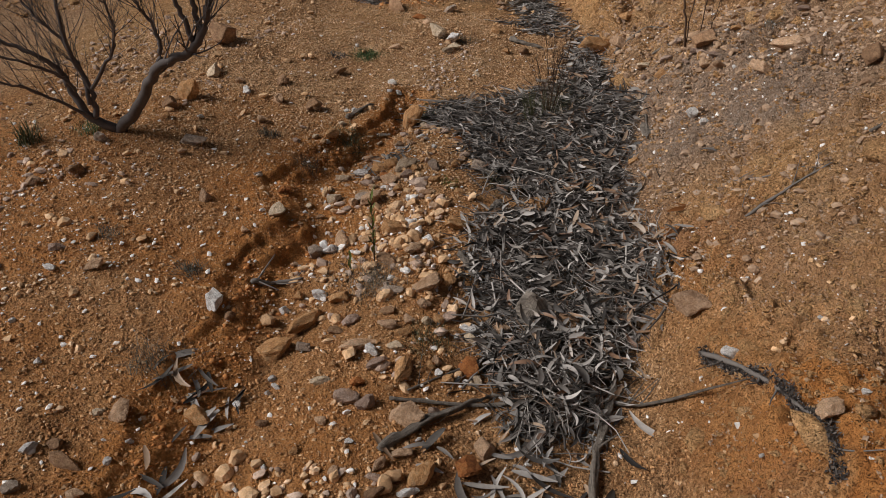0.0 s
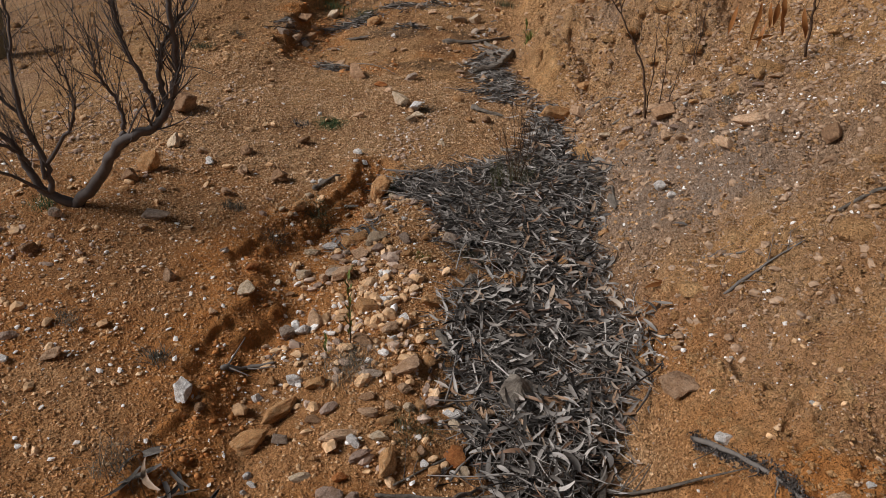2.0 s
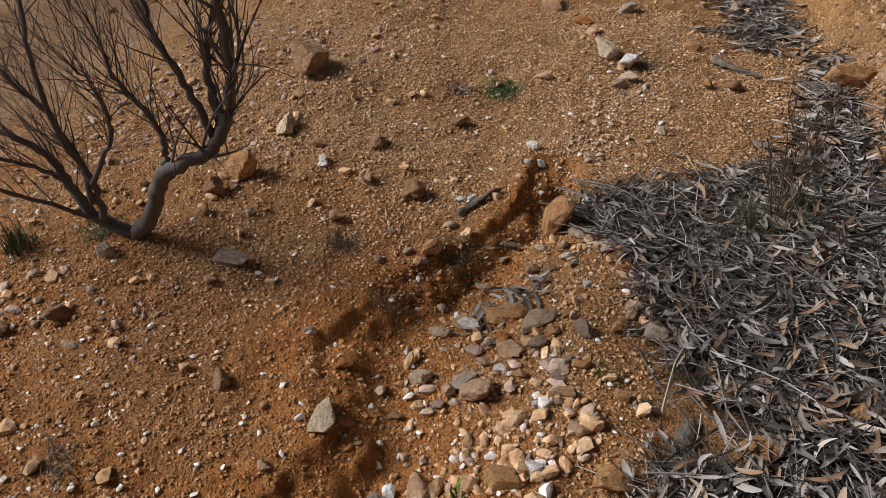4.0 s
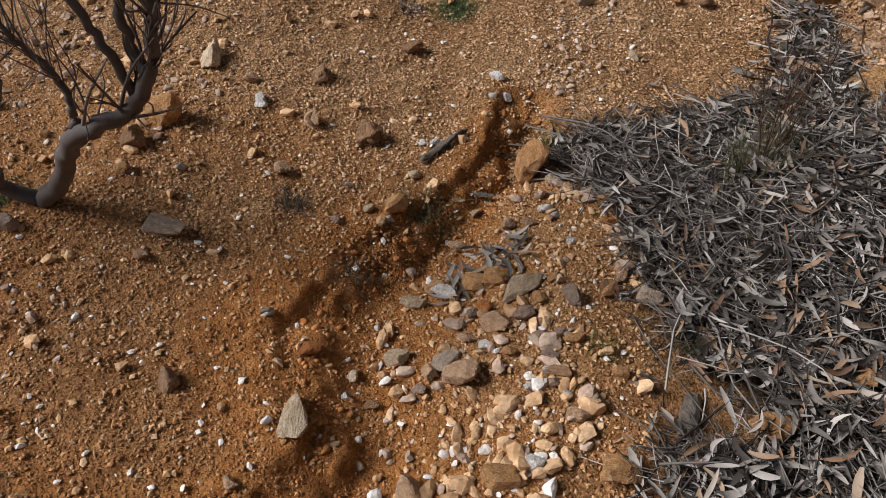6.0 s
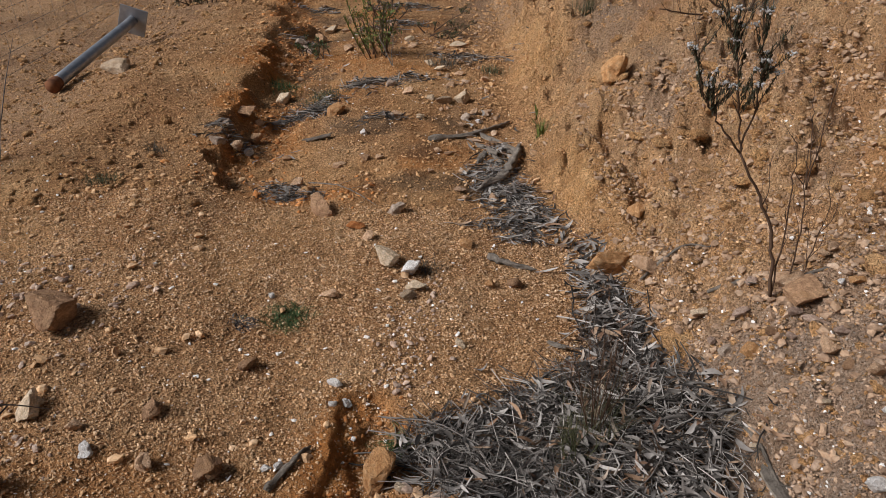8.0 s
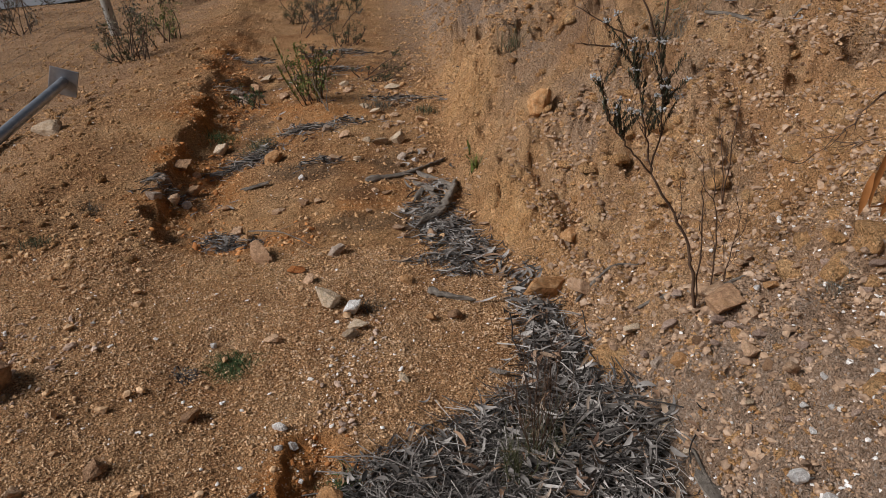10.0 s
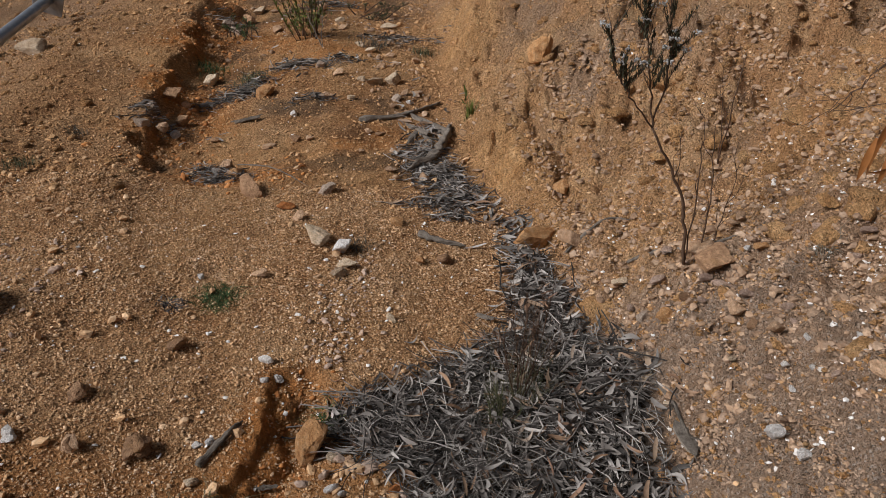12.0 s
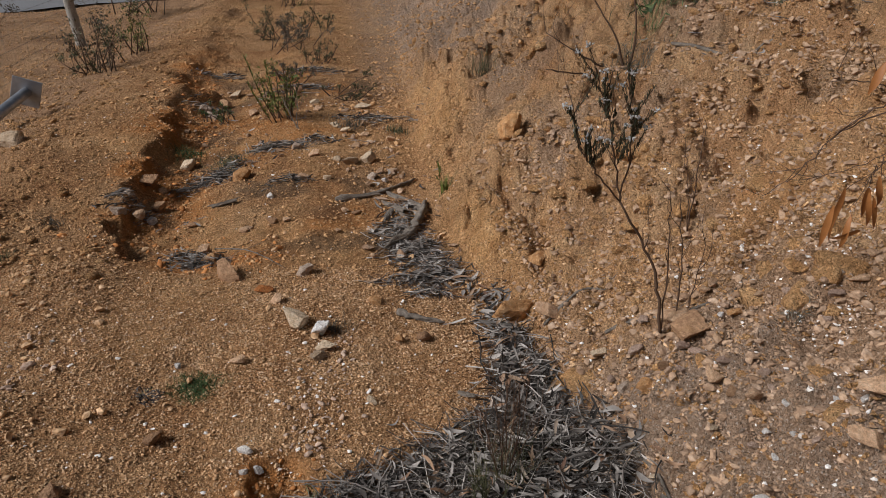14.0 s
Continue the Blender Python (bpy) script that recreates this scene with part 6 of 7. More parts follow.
# the rush-like seedling that stands in the leaf heap
for k, (x, y, hgt) in enumerate(((0.52, 2.62, 0.2), (0.62, 2.75, 0.48))):
    r2 = np.random.default_rng(k + 40)
    ob = thing("rush_seedling", ("low dark wiry seedling in the leaf heap", "tall dark wiry seedling in the leaf heap")[k], "plant", at=(x, y, z_at(x, y)))
    pieces = []
    for _ in range(9 if k else 10):
        d = np.array([r2.normal(0, 0.16), r2.normal(0, 0.16), 1])
        line = bend([(0, 0, 0), d * hgt * 0.5 + r2.normal(0, 0.01, 3), d * hgt * r2.uniform(0.7, 1.0) + r2.normal(0, 0.02, 3)], 6)
        pieces.append(tube(line, [0.0026, 0.0011], 5))
        pieces += branchlets(r2, line, 0.0013, 8, hgt * 0.3, 0.9, 2, 0.6)
    v, f, uv = join(pieces)
    part("stem", mesh_of("stem", v, f, DARK_STEM if k else OLIVE), ob)
    v, f = blades(r2, 200, (0, 0, 0), hgt * 0.6, 0.05, 0.001, 0.6)
    tagged(part("foliage", mesh_of("foliage", v, f, OLIVE), ob), kind="stuff")


def sapling(label, x, y, height, leaf_len, pairs, seed, mat=GREEN, lean=(0.0, 0.0), name="sapling"):
    """A slim young plant: a stem with upright leaves all along it."""
    r2 = np.random.default_rng(seed + 70)
    ob = thing(name, label, "plant", at=(x, y, z_at(x, y)))
    top = np.array([lean[0], lean[1], height])
    line = bend([(0, 0, 0), top * 0.5 + r2.normal(0, 0.01, 3), top], 8)
    v, f, uv = tube(line, [0.004 * height / 0.35, 0.0015], 6)
    part("stem", mesh_of("stem", v, f, DARK_STEM), ob)
    n = pairs * 2
    t = np.linspace(0.12, 1.0, n)
    at = np.stack([np.interp(t, np.linspace(0, 1, len(line)), line[:, c]) for c in range(3)], -1)
    yaw = np.arange(n) * 2.4 + r2.normal(0, 0.2, n)
    pitch = -r2.uniform(0.8, 1.25, n)
    ln = leaf_len * r2.uniform(0.7, 1.1, n)
    at += np.stack([np.cos(yaw) * np.cos(pitch), np.sin(yaw) * np.cos(pitch), -np.sin(pitch)], -1) * ln[:, None] * 0.5
    v, f = many_leaves(r2, at, yaw, pitch, r2.normal(0, 0.2, n), ln, ln * 0.3, r2.normal(0.04, 0.03, n), r2.normal(0, 0.05, n))
    for k in range(0, len(f), 10):
        lo, hi = f[k : k + 10].min(), f[k : k + 10].max() + 1
        part("leaf", mesh_of("leaf", v[lo:hi], f[k : k + 10] - lo, mat), ob)
    return ob


sapling("slim green sapling standing in the gully bed", -0.09, 1.19, 0.33, 0.045, 11, 1, lean=(0.0, 0.02))
sapling("short green shoot beside the sapling", -0.17, 1.13, 0.09, 0.04, 4, 2)
sapling("green leafy sapling beside the burnt shrub", -2.29, 1.62, 0.42, 0.075, 11, 3, OLIVE, (-0.08, 0.05))
sapling("low green shoot beside the burnt shrub", -2.4, 1.55, 0.1, 0.08, 4, 4, OLIVE)
for k, (dx, tall, lean) in enumerate(((0.0, 0.6, -0.1), (0.06, 0.5, 0.05), (-0.05, 0.68, -0.24), (0.1, 0.36, 0.12), (-0.09, 0.42, -0.2))):
    sapling("upright olive-green feathery shoot in the upper basin", -0.5 + dx, 8.12 + 0.3 * dx, tall, 0.055, 24, 50 + k, (GREEN, OLIVE)[k % 2], (lean, 0.0))
DEAD_TWIGS = [([(-0.3, 7.7, 0.02), (-0.36, 7.8, 0.14), (-0.46, 7.95, 0.34)], (0.007, 0.003)), ([(-0.3, 7.7, 0.02), (-0.32, 7.75, 0.18), (-0.3, 7.8, 0.3)], (0.006, 0.002))]
sapling("small green seedling on the bank foot", 0.8, 5.7, 0.16, 0.06, 4, 7, GREEN)


def limb_shrub(name, label, category, base, limbs, mat, twig_count, twig_len, seed, up=0.4, depth=2):
    """A bare shrub: main limbs along given lines, each one a part, with its forking twigs as one part."""
    r2 = np.random.default_rng(seed)
    ob = thing(name, label, category, at=base)
    for k, (points, radii) in enumerate(limbs):
        line = bend(np.array(points) - np.array(base), 6, 0.004, r2)
        v, f, uv = tube(line, radii, 9)
        limb = part("branch" if k else "trunk", mesh_of("branch", v, f, mat, True, uv), ob)
        if twig_count:
            v, f, uv = join(branchlets(r2, line, max(radii[-1] * 0.55, 0.0019), twig_count, twig_len, up, depth))
            tagged(part("fine_twig", mesh_of("fine_twig", v, f, mat, True, uv), limb), kind="stuff")
    return ob


BURNT_LIMBS = [
    ([(-1.55, 1.95, 0.18), (-1.38, 1.9, 0.35), (-1.2, 1.84, 0.57), (-1.07, 1.89, 0.62), (-0.98, 1.93, 0.73), (-0.94, 1.96, 0.9), (-0.94, 1.96, 1.06), (-0.93, 1.96, 1.24)], (0.030, 0.024, 0.019, 0.015, 0.010)),
    ([(-1.2, 1.84, 0.58), (-1.18, 1.86, 0.67), (-1.19, 1.85, 0.77), (-1.23, 1.83, 0.87), (-1.24, 1.83, 0.97)], (0.012, 0.004)),
    ([(-1.04, 1.91, 0.65), (-1.08, 1.92, 0.81), (-1.14, 1.93, 0.95), (-1.16, 1.95, 1.1), (-1.18, 1.97, 1.22)], (0.013, 0.005)),
    ([(-1.0, 1.93, 0.7), (-1.02, 1.94, 0.83), (-0.99, 1.97, 0.97), (-0.92, 2.02, 1.08), (-0.88, 2.06, 1.19)], (0.014, 0.005)),
    ([(-1.56, 1.95, 0.18), (-1.67, 1.92, 0.26), (-1.73, 1.92, 0.39), (-1.76, 1.93, 0.49), (-1.86, 1.9, 0.59), (-2.05, 1.85, 0.69), (-2.22, 1.8, 0.81), (-2.37, 1.76, 0.93)], (0.026, 0.018, 0.012, 0.007, 0.004)),
    ([(-1.64, 1.91, 0.26), (-1.64, 1.94, 0.39), (-1.7, 1.95, 0.59), (-1.71, 1.98, 0.82), (-1.69, 2.02, 0.99), (-1.7, 2.05, 1.16)], (0.015, 0.009, 0.004)),
    ([(-1.69, 1.89, 0.41), (-1.72, 1.85, 0.5), (-1.84, 1.76, 0.6), (-2.01, 1.66, 0.68), (-2.08, 1.59, 0.76)], (0.009, 0.003)),
    ([(-1.65, 1.91, 0.26), (-1.77, 1.8, 0.41), (-1.93, 1.68, 0.55), (-2.04, 1.58, 0.69)], (0.009, 0.003)),
    ([(-1.65, 1.91, 0.33), (-1.67, 1.95, 0.46), (-1.74, 1.98, 0.63), (-1.85, 1.98, 0.74), (-1.92, 2.01, 0.87), (-1.92, 2.06, 1.04)], (0.011, 0.004)),
    ([(-1.62, 1.92, 0.41), (-1.47, 1.94, 0.6), (-1.42, 1.92, 0.75), (-1.43, 1.87, 0.9)], (0.010, 0.003)),
]
limb_shrub("burnt_shrub", "leafless burnt shrub with dark grey branches", "shrub", (-1.55, 1.95, 0.14), BURNT_LIMBS, BURNT, 26, 0.28, 60, 0.7)

limb_shrub("dead_shrub", "pale dead twigs standing in the upper basin", "shrub", (-0.3, 7.7, z_at(-0.3, 7.7)), DEAD_TWIGS, BARK, 5, 0.16, 66, 0.5)

FLOWER_BASE = (1.42, 3.22, 0.28)
FLOWER_LIMBS = [
    ([(1.42, 3.22, 0.28), (1.38, 3.22, 0.49), (1.33, 3.23, 0.65), (1.18, 3.23, 0.9)], (0.0075, 0.0045)),
    ([(1.18, 3.23, 0.9), (1.07, 3.22, 1.03), (0.99, 3.2, 1.14), (0.95, 3.19, 1.3)], (0.0038, 0.0015)),
    ([(1.18, 3.23, 0.9), (1.15, 3.24, 1.08), (1.1, 3.24, 1.26), (1.05, 3.24, 1.4)], (0.0038, 0.0015)),
    ([(1.18, 3.23, 0.9), (1.21, 3.25, 1.09), (1.21, 3.27, 1.24), (1.19, 3.29, 1.38)], (0.0038, 0.0015)),
    ([(1.42, 3.22, 0.3), (1.42, 3.24, 0.66), (1.4, 3.26, 0.92)], (0.004, 0.0015)),
]
flowering = limb_shrub("flowering_shrub", "slender dark shrub with greyish white flower heads", "shrub", FLOWER_BASE, FLOWER_LIMBS, DARK_STEM, 4, 0.12, 67, 0.9)


def brush(ob, r2, base, tip, needles, heads):
    """Erect needle leaves and pale flower heads along a shoot."""
    tip, base = np.array(tip), np.array(base)
    n = needles
    t = r2.uniform(0.1, 1.0, n)
    at = base + (tip - base) * t[:, None] + r2.normal(0, 0.004, (n, 3))
    yaw, pitch = r2.uniform(0, 6.28, n), -r2.uniform(0.75, 1.3, n)
    ln = r2.uniform(0.012, 0.026, n)
    v, f = many_leaves(r2, at, yaw, pitch, 0 * yaw, ln, ln * 0.22, 0 * ln, 0 * ln)
    tagged(part("needle_foliage", mesh_of("needle_foliage", v, f, DARK_NEEDLE), ob), kind="stuff")
    v, f, uv = tube(bend([base, tip], 4), [0.0022, 0.0014], 5)
    part("shoot", mesh_of("shoot", v, f, DARK_STEM, True, uv), ob)
    if heads:
        bv, bf = ball(1)
        pieces = []
        for _ in range(13):
            c = tip + r2.normal(0, 1, 3) * np.array([0.008, 0.008, 0.004])
            pieces.append((bv * r2.uniform(0.0026, 0.0048) + c, bf, np.zeros((len(bv), 2))))
        v, f, uv = join(pieces)
        tagged(part("flower_head", mesh_of("flower_head", v, f, FLOWER), ob, "greyish white flower head"), kind="stuff")


r2 = np.random.default_rng(61)
for points, radii in FLOWER_LIMBS[1:4]:
    limb = bend(np.array(points) - np.array(FLOWER_BASE), 6)
    for k in range(15):
        p = limb[int(r2.uniform(0.3, 1.0) * (len(limb) - 1))]
        tip = p + np.array([r2.normal(0, 0.034), r2.normal(0, 0.034), r2.uniform(0.06, 0.14)])
        brush(flowering, r2, p, tip, 42, k % 5 < 3)

# thin bare side stems round the flowering shrub
limb_shrub("dry_shrub", "thin bare reddish stems beside the flowering shrub", "shrub", (1.5, 3.25, z_at(1.5, 3.25)),
           [([(1.5, 3.25, z_at(1.5, 3.25)), (1.5, 3.28, 0.6), (1.47, 3.3, 0.88)], (0.004, 0.0015)), ([(1.52, 3.24, z_at(1.5, 3.25)), (1.58, 3.27, 0.5), (1.6, 3.28, 0.72)], (0.003, 0.0012))], DARK_STEM, 4, 0.16, 62, 0.9)
limb_shrub("dry_shrub", "thin dry upright weed on the bank", "shrub", (1.86, 3.92, z_at(1.86, 3.92)),
           [([(1.86, 3.92, z_at(1.86, 3.92)), (1.87, 3.92, 0.75), (1.88, 3.92, 1.0)], (0.004, 0.0015)), ([(1.86, 3.92, z_at(1.86, 3.92)), (1.82, 3.92, 0.7), (1.8, 3.94, 0.85)], (0.003, 0.0015))], DARK_STEM, 4, 0.14, 63, 0.9)
zb = z_at(2.07, 5.42)
limb_shrub("dry_shrub", "bare spreading shrub on the bank top", "shrub", (2.07, 5.42, zb),
           [([(2.07, 5.42, zb), (1.8, 5.4, zb + 0.12), (1.5, 5.45, zb + 0.3)], (0.009, 0.003)), ([(2.07, 5.42, zb), (1.95, 5.42, zb + 0.3), (1.75, 5.5, zb + 0.6)], (0.009, 0.003)),
            ([(2.07, 5.42, zb), (2.1, 5.4, zb + 0.3), (2.05, 5.45, zb + 0.75)], (0.01, 0.003)), ([(2.07, 5.42, zb), (1.75, 5.35, zb + 0.04), (1.45, 5.25, zb + 0.1)], (0.008, 0.003))], DARK_STEM, 6, 0.3, 64, 0.6)
tuft("dark dead tussock at the foot of the bare shrub", 2.1, 5.42, 0.07, 0.1, 300, GREY_TUFT, 0.002, 1.4, 70)
for k, (x, y) in enumerate(((2.5, 5.75), (3.3, 5.3), (2.9, 6.1))):
    tuft("dark green tussock on the bank top", x, y, 0.2, 0.12, 320, (MAT_GREEN, OLIVE, OLIVE)[k], 0.003, 0.9, 75 + k)

# a dead gum seedling with rust-brown hanging leaves
def hanging_leaf(plant, top, tip, width):
    """One dry leaf from its stalk to its tip, folded along the midrib and curled."""
    r2 = np.random.default_rng(int(1000 * abs(top[0] + top[2])))
    u = np.linspace(0, 1, 10)
    side = np.cross(tip - top, (-0.45, -0.85, 0.25))
    side /= np.linalg.norm(side)
    out = np.cross(side, (tip - top) / np.linalg.norm(tip - top))
    curl = r2.uniform(-0.25, 0.25) * np.linalg.norm(tip - top)
    mid = top + (tip - top) * u[:, None] + out * (curl * np.sin(np.pi * u))[:, None] + side * (0.12 * curl * np.sin(2 * np.pi * u))[:, None]
    w = 0.7 * width * np.sin(np.pi * np.clip(u * 0.92 + 0.06, 0, 1)) ** 0.8
    turn = r2.uniform(-0.7, 0.7) + 0.8 * u
    across = side * np.cos(turn)[:, None] + out * np.sin(turn)[:, None]
    fold = np.cross(across, (tip - top) / np.linalg.norm(tip - top)) * (0.35 * w)[:, None]
    v = np.stack([mid - across * w[:, None] + fold, mid, mid + across * w[:, None] + fold], 1).reshape(-1, 3)
    f = [(3 * k + c, 3 * k + c + 1, 3 * k + c + 4, 3 * k + c + 3) for k in range(9) for c in (0, 1)]
    part("leaf", mesh_of("leaf", v, np.array(f), RUST_LEAF), plant, "rust-brown hanging leaf")


GUM_BASE = (2.1, 2.82, 0.8)
GUM_LIMBS = [
    ([(2.1, 2.82, 0.8), (2.072, 2.802, 1.018), (2.044, 2.785, 1.178), (2.02, 2.77, 1.27)], (0.007, 0.004)),
    ([(2.02, 2.77, 1.27), (1.91, 2.79, 1.36), (1.82, 2.82, 1.32), (1.73, 2.85, 1.21), (1.64, 2.89, 1.07)], (0.0035, 0.0014)),
    ([(2.02, 2.77, 1.27), (1.92, 2.79, 1.33), (1.78, 2.83, 1.27), (1.7, 2.86, 1.17), (1.61, 2.89, 1.06)], (0.003, 0.0012)),
    ([(2.02, 2.77, 1.27), (1.9, 2.79, 1.38), (1.83, 2.82, 1.42), (1.75, 2.85, 1.43), (1.73, 2.87, 1.46)], (0.003, 0.0012)),
    ([(2.02, 2.77, 1.27), (1.95, 2.78, 1.19), (1.9, 2.81, 1.13), (1.91, 2.83, 1.05)], (0.003, 0.0012)),
    ([(2.02, 2.77, 1.27), (1.94, 2.78, 1.23), (1.92, 2.81, 1.15), (1.84, 2.84, 1.05)], (0.003, 0.0012)),
    ([(2.02, 2.77, 1.27), (1.95, 2.78, 1.21), (1.81, 2.82, 1.13), (1.73, 2.85, 1.1)], (0.0022, 0.00088)),
]
gum = limb_shrub("gum_seedling", "dead gum seedling with rust-brown hanging leaves", "shrub", GUM_BASE, GUM_LIMBS, DARK_STEM, 3, 0.12, 65, 0.1)
HANGING = [
    ((1.8, 2.8, 1.07), (1.79, 2.81, 0.87), 0.016),
    ((1.88, 2.79, 1.07), (1.88, 2.79, 0.96), 0.022),
    ((1.85, 2.8, 0.97), (1.83, 2.8, 0.84), 0.015),
    ((1.91, 2.79, 1.11), (1.92, 2.79, 0.99), 0.022),
    ((1.89, 2.79, 0.91), (1.79, 2.81, 0.88), 0.013),
    ((1.84, 2.8, 1.49), (1.8, 2.8, 1.39), 0.02),
    ((1.91, 2.79, 1.03), (1.94, 2.79, 0.91), 0.015),
    ((1.62, 2.61, 1.09), (1.6, 2.61, 0.95), 0.016),
    ((2.0, 2.75, 1.06), (2.04, 2.75, 0.91), 0.02),
    ((1.81, 2.7, 1.09), (1.83, 2.7, 0.97), 0.014),
]
for top, tip, width in HANGING:
    hanging_leaf(gum, np.array(top) - GUM_BASE, np.array(tip) - GUM_BASE, width)


def small_leaves(r2, at, length):
    """Small pointed leaves, each folded a little along its midrib."""
    n = len(at)
    along, across = r2.normal(0, 1, (n, 3)), r2.normal(0, 1, (n, 3))
    along /= np.linalg.norm(along, axis=1)[:, None]
    across -= along * (across * along).sum(1)[:, None]
    across *= 0.2 / np.linalg.norm(across, axis=1)[:, None]
    up = 0.35 * np.cross(along, across)
    v = np.stack([-0.5 * along, across + up, 0.5 * along, -across + up], 1) * length[:, None, None] + at[:, None]
    f = np.array([(0, 1, 2), (0, 2, 3)])
    return v.reshape(-1, 3), (f[None] + 4 * np.arange(n)[:, None, None]).reshape(-1, 3)


# dark curled lichen and dead needles cling to the branch on the bank foot
r2 = np.random.default_rng(88)
line = bend([(a, b, 0) for a, b in STICKS[7][1]], 12)
at = line[r2.integers(0, len(line), 2600)] + r2.normal(0, 0.007, (2600, 3)) * (1, 1, 0.6)
at[:, 2] = ground_z(at[:, 0], at[:, 1]) + 0.012 + np.abs(r2.normal(0, 0.006, 2600))
v, f = small_leaves(r2, at - np.array(crusted.location), r2.uniform(0.006, 0.018, 2600))
tagged(part("crust", mesh_of("crust", v, f, CRUST), crusted, "dark curled lichen and dead needles"), kind="stuff")


def far_bush(label, x, y, height, width, seed, mat=OLIVE, leaves=900):
    """A ragged bush: many stems from a spread root, forking twigs and small leaves in uneven clumps."""
    r2 = np.random.default_rng(seed)
    ob = thing("bush", label, "bush", at=(x, y, z_at(x, y)))
    pieces, tips2 = [], []
    for _ in range(10):
        root = np.array([r2.normal(0, 0.22) * width, r2.normal(0, 0.22) * width, 0.0])
        root[2] = float(ground_z(np.array([x + root[0]]), np.array([y + root[1]]))[0]) - z_at(x, y) - 0.01
        tall = height * r2.uniform(0.35, 1.0)
        d = np.array([r2.normal(0, 0.3) * width, r2.normal(0, 0.3) * width, tall])
        line = bend([root, root + d * 0.5 + r2.normal(0, 0.06 * width, 3), root + d], 4)
        pieces.append(tube(line, [0.007 + 0.004 * height, 0.003], 4))
        more = branchlets(r2, line, 0.0035, 4, tall * 0.35, 0.35, 2, 1.5, 3)
        pieces += more
        tips2 += [m[0][-1] for m in more if r2.uniform() < 0.6]
    v, f, uv = join(pieces)
    tagged(part("stem_mass", mesh_of("stem_mass", v, f, DARK_STEM, True, uv), ob), kind="stuff")
    tips2, leaves = np.array(tips2), int(leaves * 1.7)
    at = tips2[r2.integers(0, len(tips2), leaves)] + r2.normal(0, 0.045 * height, (leaves, 3))
    at[:, 2] = np.maximum(at[:, 2], 0.02)
    ln = r2.uniform(0.025, 0.06, leaves) * (height / 0.8) ** 0.5
    v, f = small_leaves(r2, at, ln)
    tagged(part("crown", mesh_of("crown", v, f, mat), ob), kind="stuff")
    return ob


far_bush("low green-brown bush on the berm", -3.1, 11.2, 0.65, 0.5, 201, OLIVE, 500)
far_bush("leafy green bush on the berm", -2.9, 12.6, 0.6, 0.35, 202, GREEN, 350)
far_bush("twiggy bush on the berm", -3.4, 12.2, 0.8, 0.6, 203, GREY_TUFT, 500)
far_bush("large grey-green bush behind the berm", -4.6, 19.5, 2.0, 2.2, 204, OLIVE, 2600)
far_bush("large grey-green bush behind the berm", -3.0, 22.5, 1.8, 2.4, 205, OLIVE, 2600)
far_bush("dry twiggy bush beside the fence", -6.5, 15.5, 0.9, 1.0, 206, GREY_TUFT, 700)
far_bush("dry twiggy bush beside the road", -7.6, 18.0, 0.8, 1.1, 207, GREY_TUFT, 700)
far_bush("dark bush across the road", -15.0, 29.0, 1.6, 2.6, 208, MAT_GREEN, 1800)
far_bush("dark bush across the road", -11.0, 32.0, 1.6, 2.6, 209, MAT_GREEN, 1800)
far_bush("dark round bush at the gully end", -0.9, 19.5, 0.9, 0.8, 210, MAT_GREEN, 900)
far_bush("grey bush on the far bank", 2.2, 16.5, 0.7, 0.8, 211, OLIVE, 700)
far_bush("dry brush in the far gully", -0.6, 12.8, 0.45, 0.7, 212, GREY_TUFT, 500)
far_bush("dry brush in the far gully", -1.0, 14.4, 0.5, 0.8, 213, OLIVE, 600)
far_bush("low olive brush in the far gully", -0.3, 15.2, 0.5, 0.7, 214, OLIVE, 600)
far_bush("low grey brush in the upper gully", -0.5, 10.2, 0.25, 0.5, 215, GREY_TUFT, 500)
far_bush("green leafy bush with dead pale twigs in the upper basin", -0.45, 8.25, 0.5, 0.34, 217, GREEN, 420)
far_bush("low dark brush against the basin wall", -1.2, 8.6, 0.2, 0.4, 218, MAT_GREEN, 400)
far_bush("low dark brush on a twig pile in the basin", 0.2, 9.2, 0.22, 0.6, 219, OLIVE, 500)
far_bush("dry brush heaped across the far gully", -0.6, 13.5, 0.35, 1.0, 220, GREY_TUFT, 700)
far_bush("low grey brush in the upper gully", -0.2, 11.4, 0.3, 0.5, 216, OLIVE, 400)


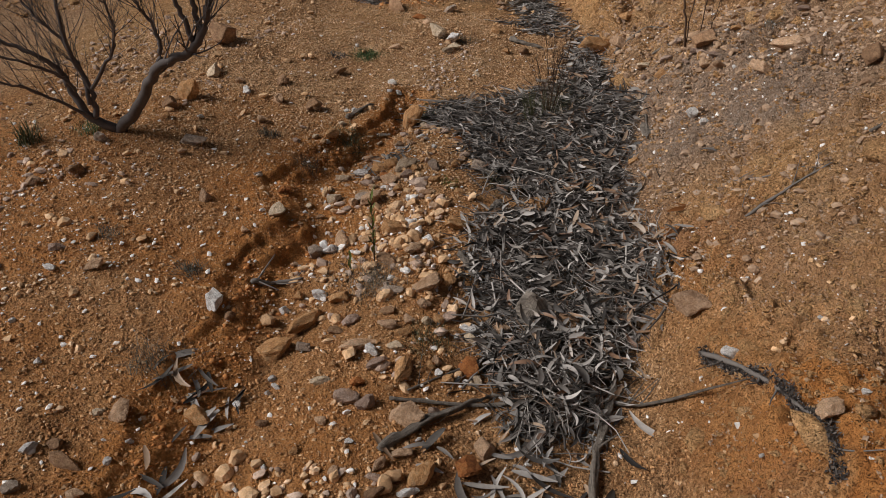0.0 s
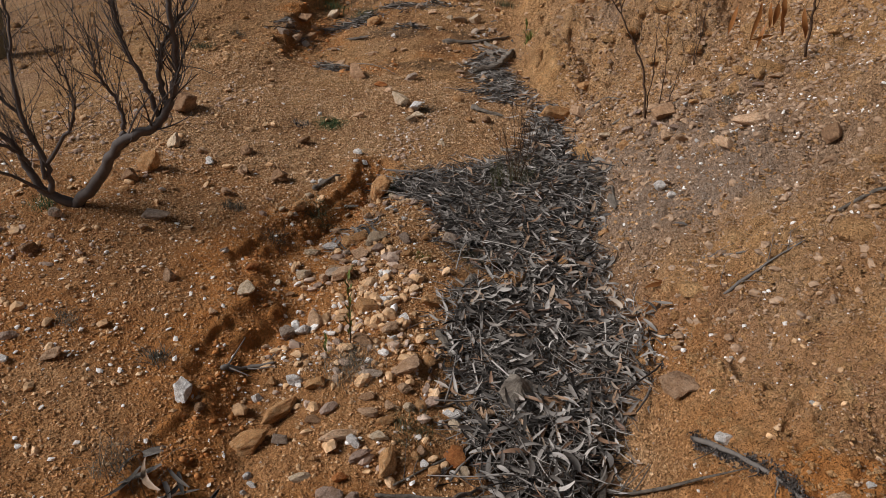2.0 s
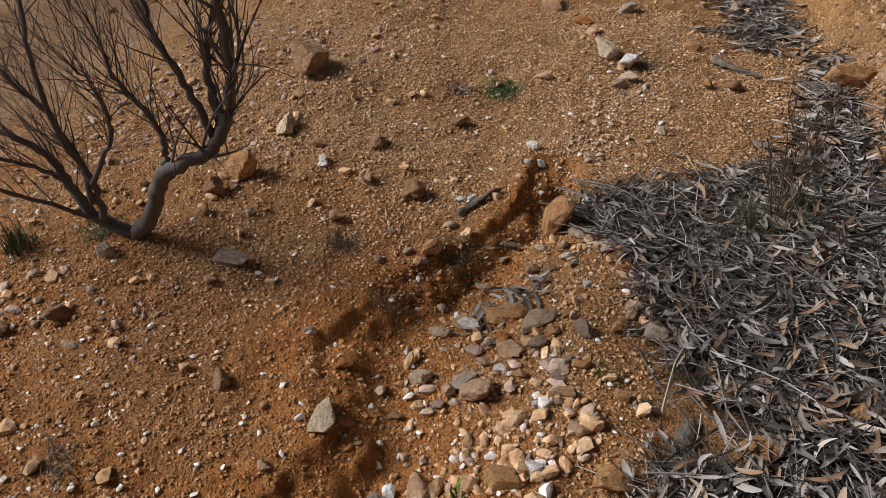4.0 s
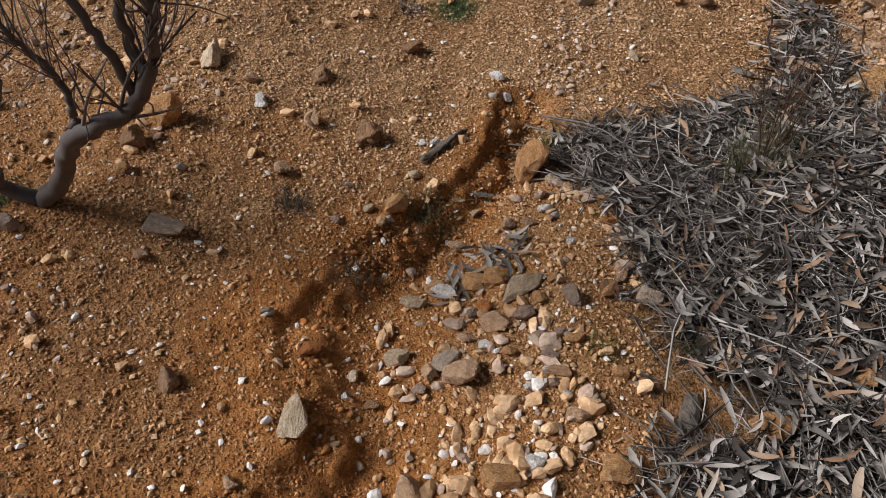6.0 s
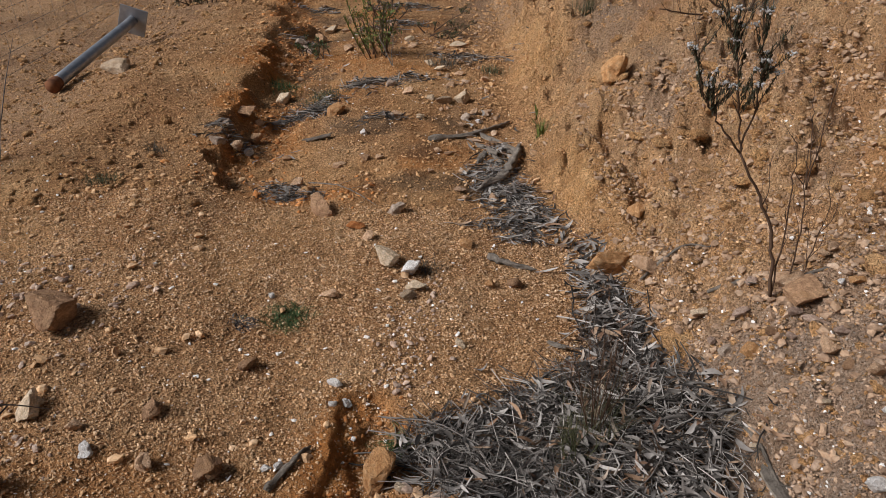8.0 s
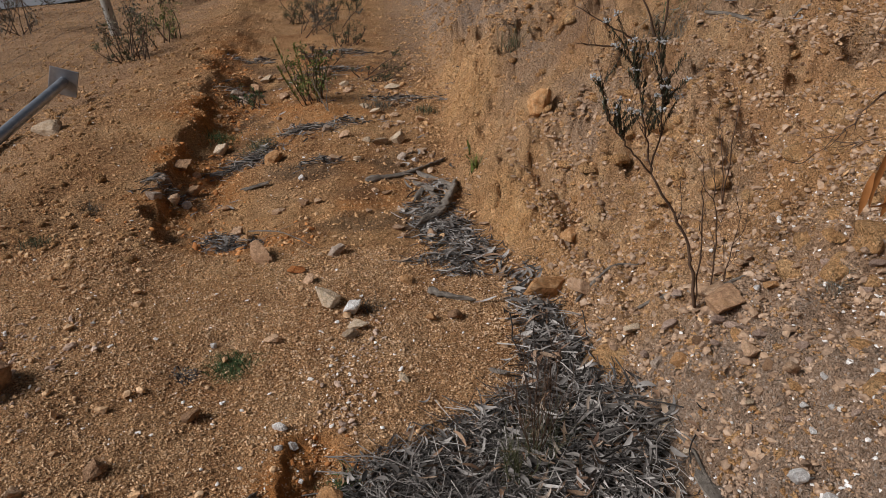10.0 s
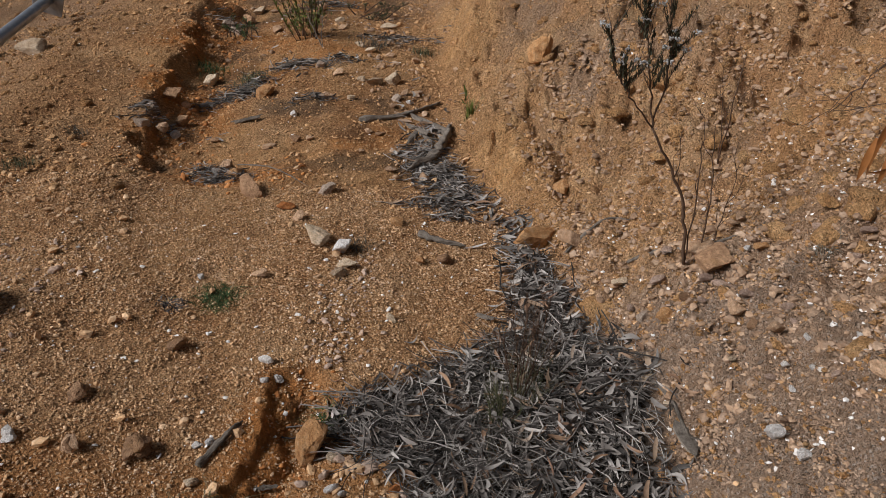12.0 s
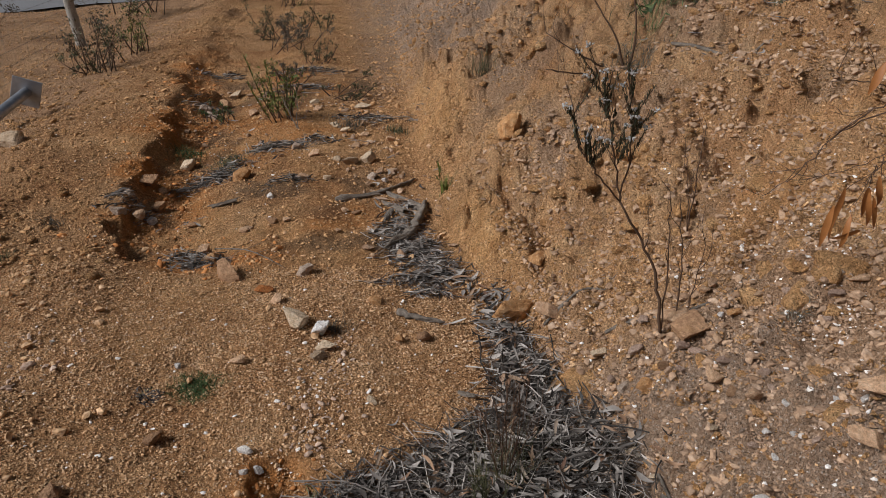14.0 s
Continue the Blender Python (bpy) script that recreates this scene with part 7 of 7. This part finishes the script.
# ---- fence, fallen pole, road ----
def fallen_pole():
    """A galvanised pole lying on the berm, its square plate in the air, its foot rusty."""
    a, b = np.array((-3.2, 6.95, z_at(-3.2, 6.95) + 0.06)), np.array((-3.3, 9.15, 0.25))
    ob = thing("fallen_pole", "fallen galvanised steel pole with a square end plate", "pole", at=a)
    v, f, uv = tube(bend([(0, 0, 0), (b - a) * 0.5, b - a], 3), [0.055, 0.055], 20)
    part("tube", mesh_of("tube", v, f, METAL, True, uv), ob)
    d = (b - a) / np.linalg.norm(b - a)
    v, f, uv = tube(bend([-d * 0.06, (0, 0, 0), d * 0.05], 3), [0.062, 0.057], 20)
    part("rusty_foot", mesh_of("rusty_foot", v, f, RUST, True, uv), ob, "rusted stub end")
    bm = bmesh.new()
    bmesh.ops.create_cube(bm, size=1)
    bmesh.ops.scale(bm, vec=(0.3, 0.3, 0.016), verts=bm.verts)
    bmesh.ops.bevel(bm, geom=bm.edges[:], offset=0.004, segments=1, affect="EDGES")
    me = bpy.data.meshes.new("end_plate")
    bm.to_mesh(me)
    bm.free()
    me.materials.append(METAL)
    plate = part("end_plate", me, ob, "square steel base plate")
    plate.matrix_basis = Matrix.Translation(b - a) @ Vector(d).to_track_quat("Z", "Y").to_matrix().to_4x4() @ pose(0, 0, 0, 0, 0, 20)


fallen_pole()


def fence_post(label, x, y, height, radius, lean, mat):
    r2 = np.random.default_rng(int(abs(x * 100)))
    z = z_at(x, y) - 0.1
    line = bend([(0, 0, 0), (lean[0] * 0.5, lean[1] * 0.5, height * 0.5), (lean[0], lean[1], height)], 5, 0.003, r2)
    v, f, uv = tube(line, [radius, radius * 0.92], 18)
    ob = new("fence_post", mesh_of("fence_post", v, f, mat, True, uv))
    ob.location = (x, y, z)
    tagged(ob, label, "fence post", "posts of the wire fence")


FENCE = [(-6.4, 2.3), (-3.75, 4.85), (-4.45, 14.8), (-4.9, 24.0)]
fence_post("thick greenish weathered timber fence post", -3.75, 4.85, 1.5, 0.105, (-0.02, 0.02), POST)
fence_post("leaning pale grey timber fence post", -4.45, 14.8, 1.6, 0.09, (-0.12, 0.0), PALE_POST)
fence_post("pale grey timber fence post", -4.9, 24.0, 1.6, 0.09, (0.03, 0.0), PALE_POST)
fence_post("greenish weathered timber fence post", -6.4, 2.3, 1.5, 0.09, (0.0, 0.03), POST)
for (ax, ay), (bx, by) in zip(FENCE, FENCE[1:]):
    span = math.hypot(bx - ax, by - ay)
    ob = thing("wire_fence", "slack rusty wire netting between fence posts", "wire fence", at=(ax, ay, z_at(ax, ay)))
    for level in (0.12, 0.3, 0.48, 0.68, 0.9):
        line = []
        for t in np.linspace(0, 1, 9):
            x, y = ax + (bx - ax) * t, ay + (by - ay) * t
            line.append((x - ax, y - ay, (z_at(ax, ay) * (1 - t) + z_at(bx, by) * t) + level - 0.04 * math.sin(math.pi * t) - z_at(ax, ay)))
        v, f, uv = tube(line, [0.0022, 0.0022], 5)
        part("line_wire", mesh_of("line_wire", v, f, WIRE, True, uv), ob)
    pieces = []
    for t in np.linspace(0.02, 0.98, int(span / 0.3)):
        x, y, z = (bx - ax) * t, (by - ay) * t, (z_at(bx, by) - z_at(ax, ay)) * t - 0.04 * math.sin(math.pi * t)
        pieces.append(tube([(x, y, z + 0.12), (x, y, z + 0.5), (x, y, z + 0.9)], [0.0014, 0.0014], 4))
    v, f, uv = join(pieces)
    tagged(part("netting", mesh_of("netting", v, f, WIRE, True, uv), ob), kind="stuff")

# the sealed road beyond the fence
along = np.array((0.78, 0.63))
across = np.array((-0.63, 0.78))
U, W = np.meshgrid(np.linspace(-60, 60, 121), np.linspace(0, 6.2, 9))
rx, ry = -9.2 + along[0] * U + across[0] * W, 19.3 + along[1] * U + across[1] * W
rz = np.maximum(ground_z(rx, ry), -0.2) + 0.09 * np.sin(np.pi * (W + 0.2) / 6.6) + 0.03
i, j = np.meshgrid(np.arange(8), np.arange(120), indexing="ij")
rq = np.stack([i * 121 + j, i * 121 + j + 1, (i + 1) * 121 + j + 1, (i + 1) * 121 + j], -1).reshape(-1, 4)
tagged(new("road", mesh_of("road", np.stack([rx, ry, rz], -1).reshape(-1, 3), rq, ASPHALT)), "worn grey sealed road beyond the fence", "road", kind="structure")
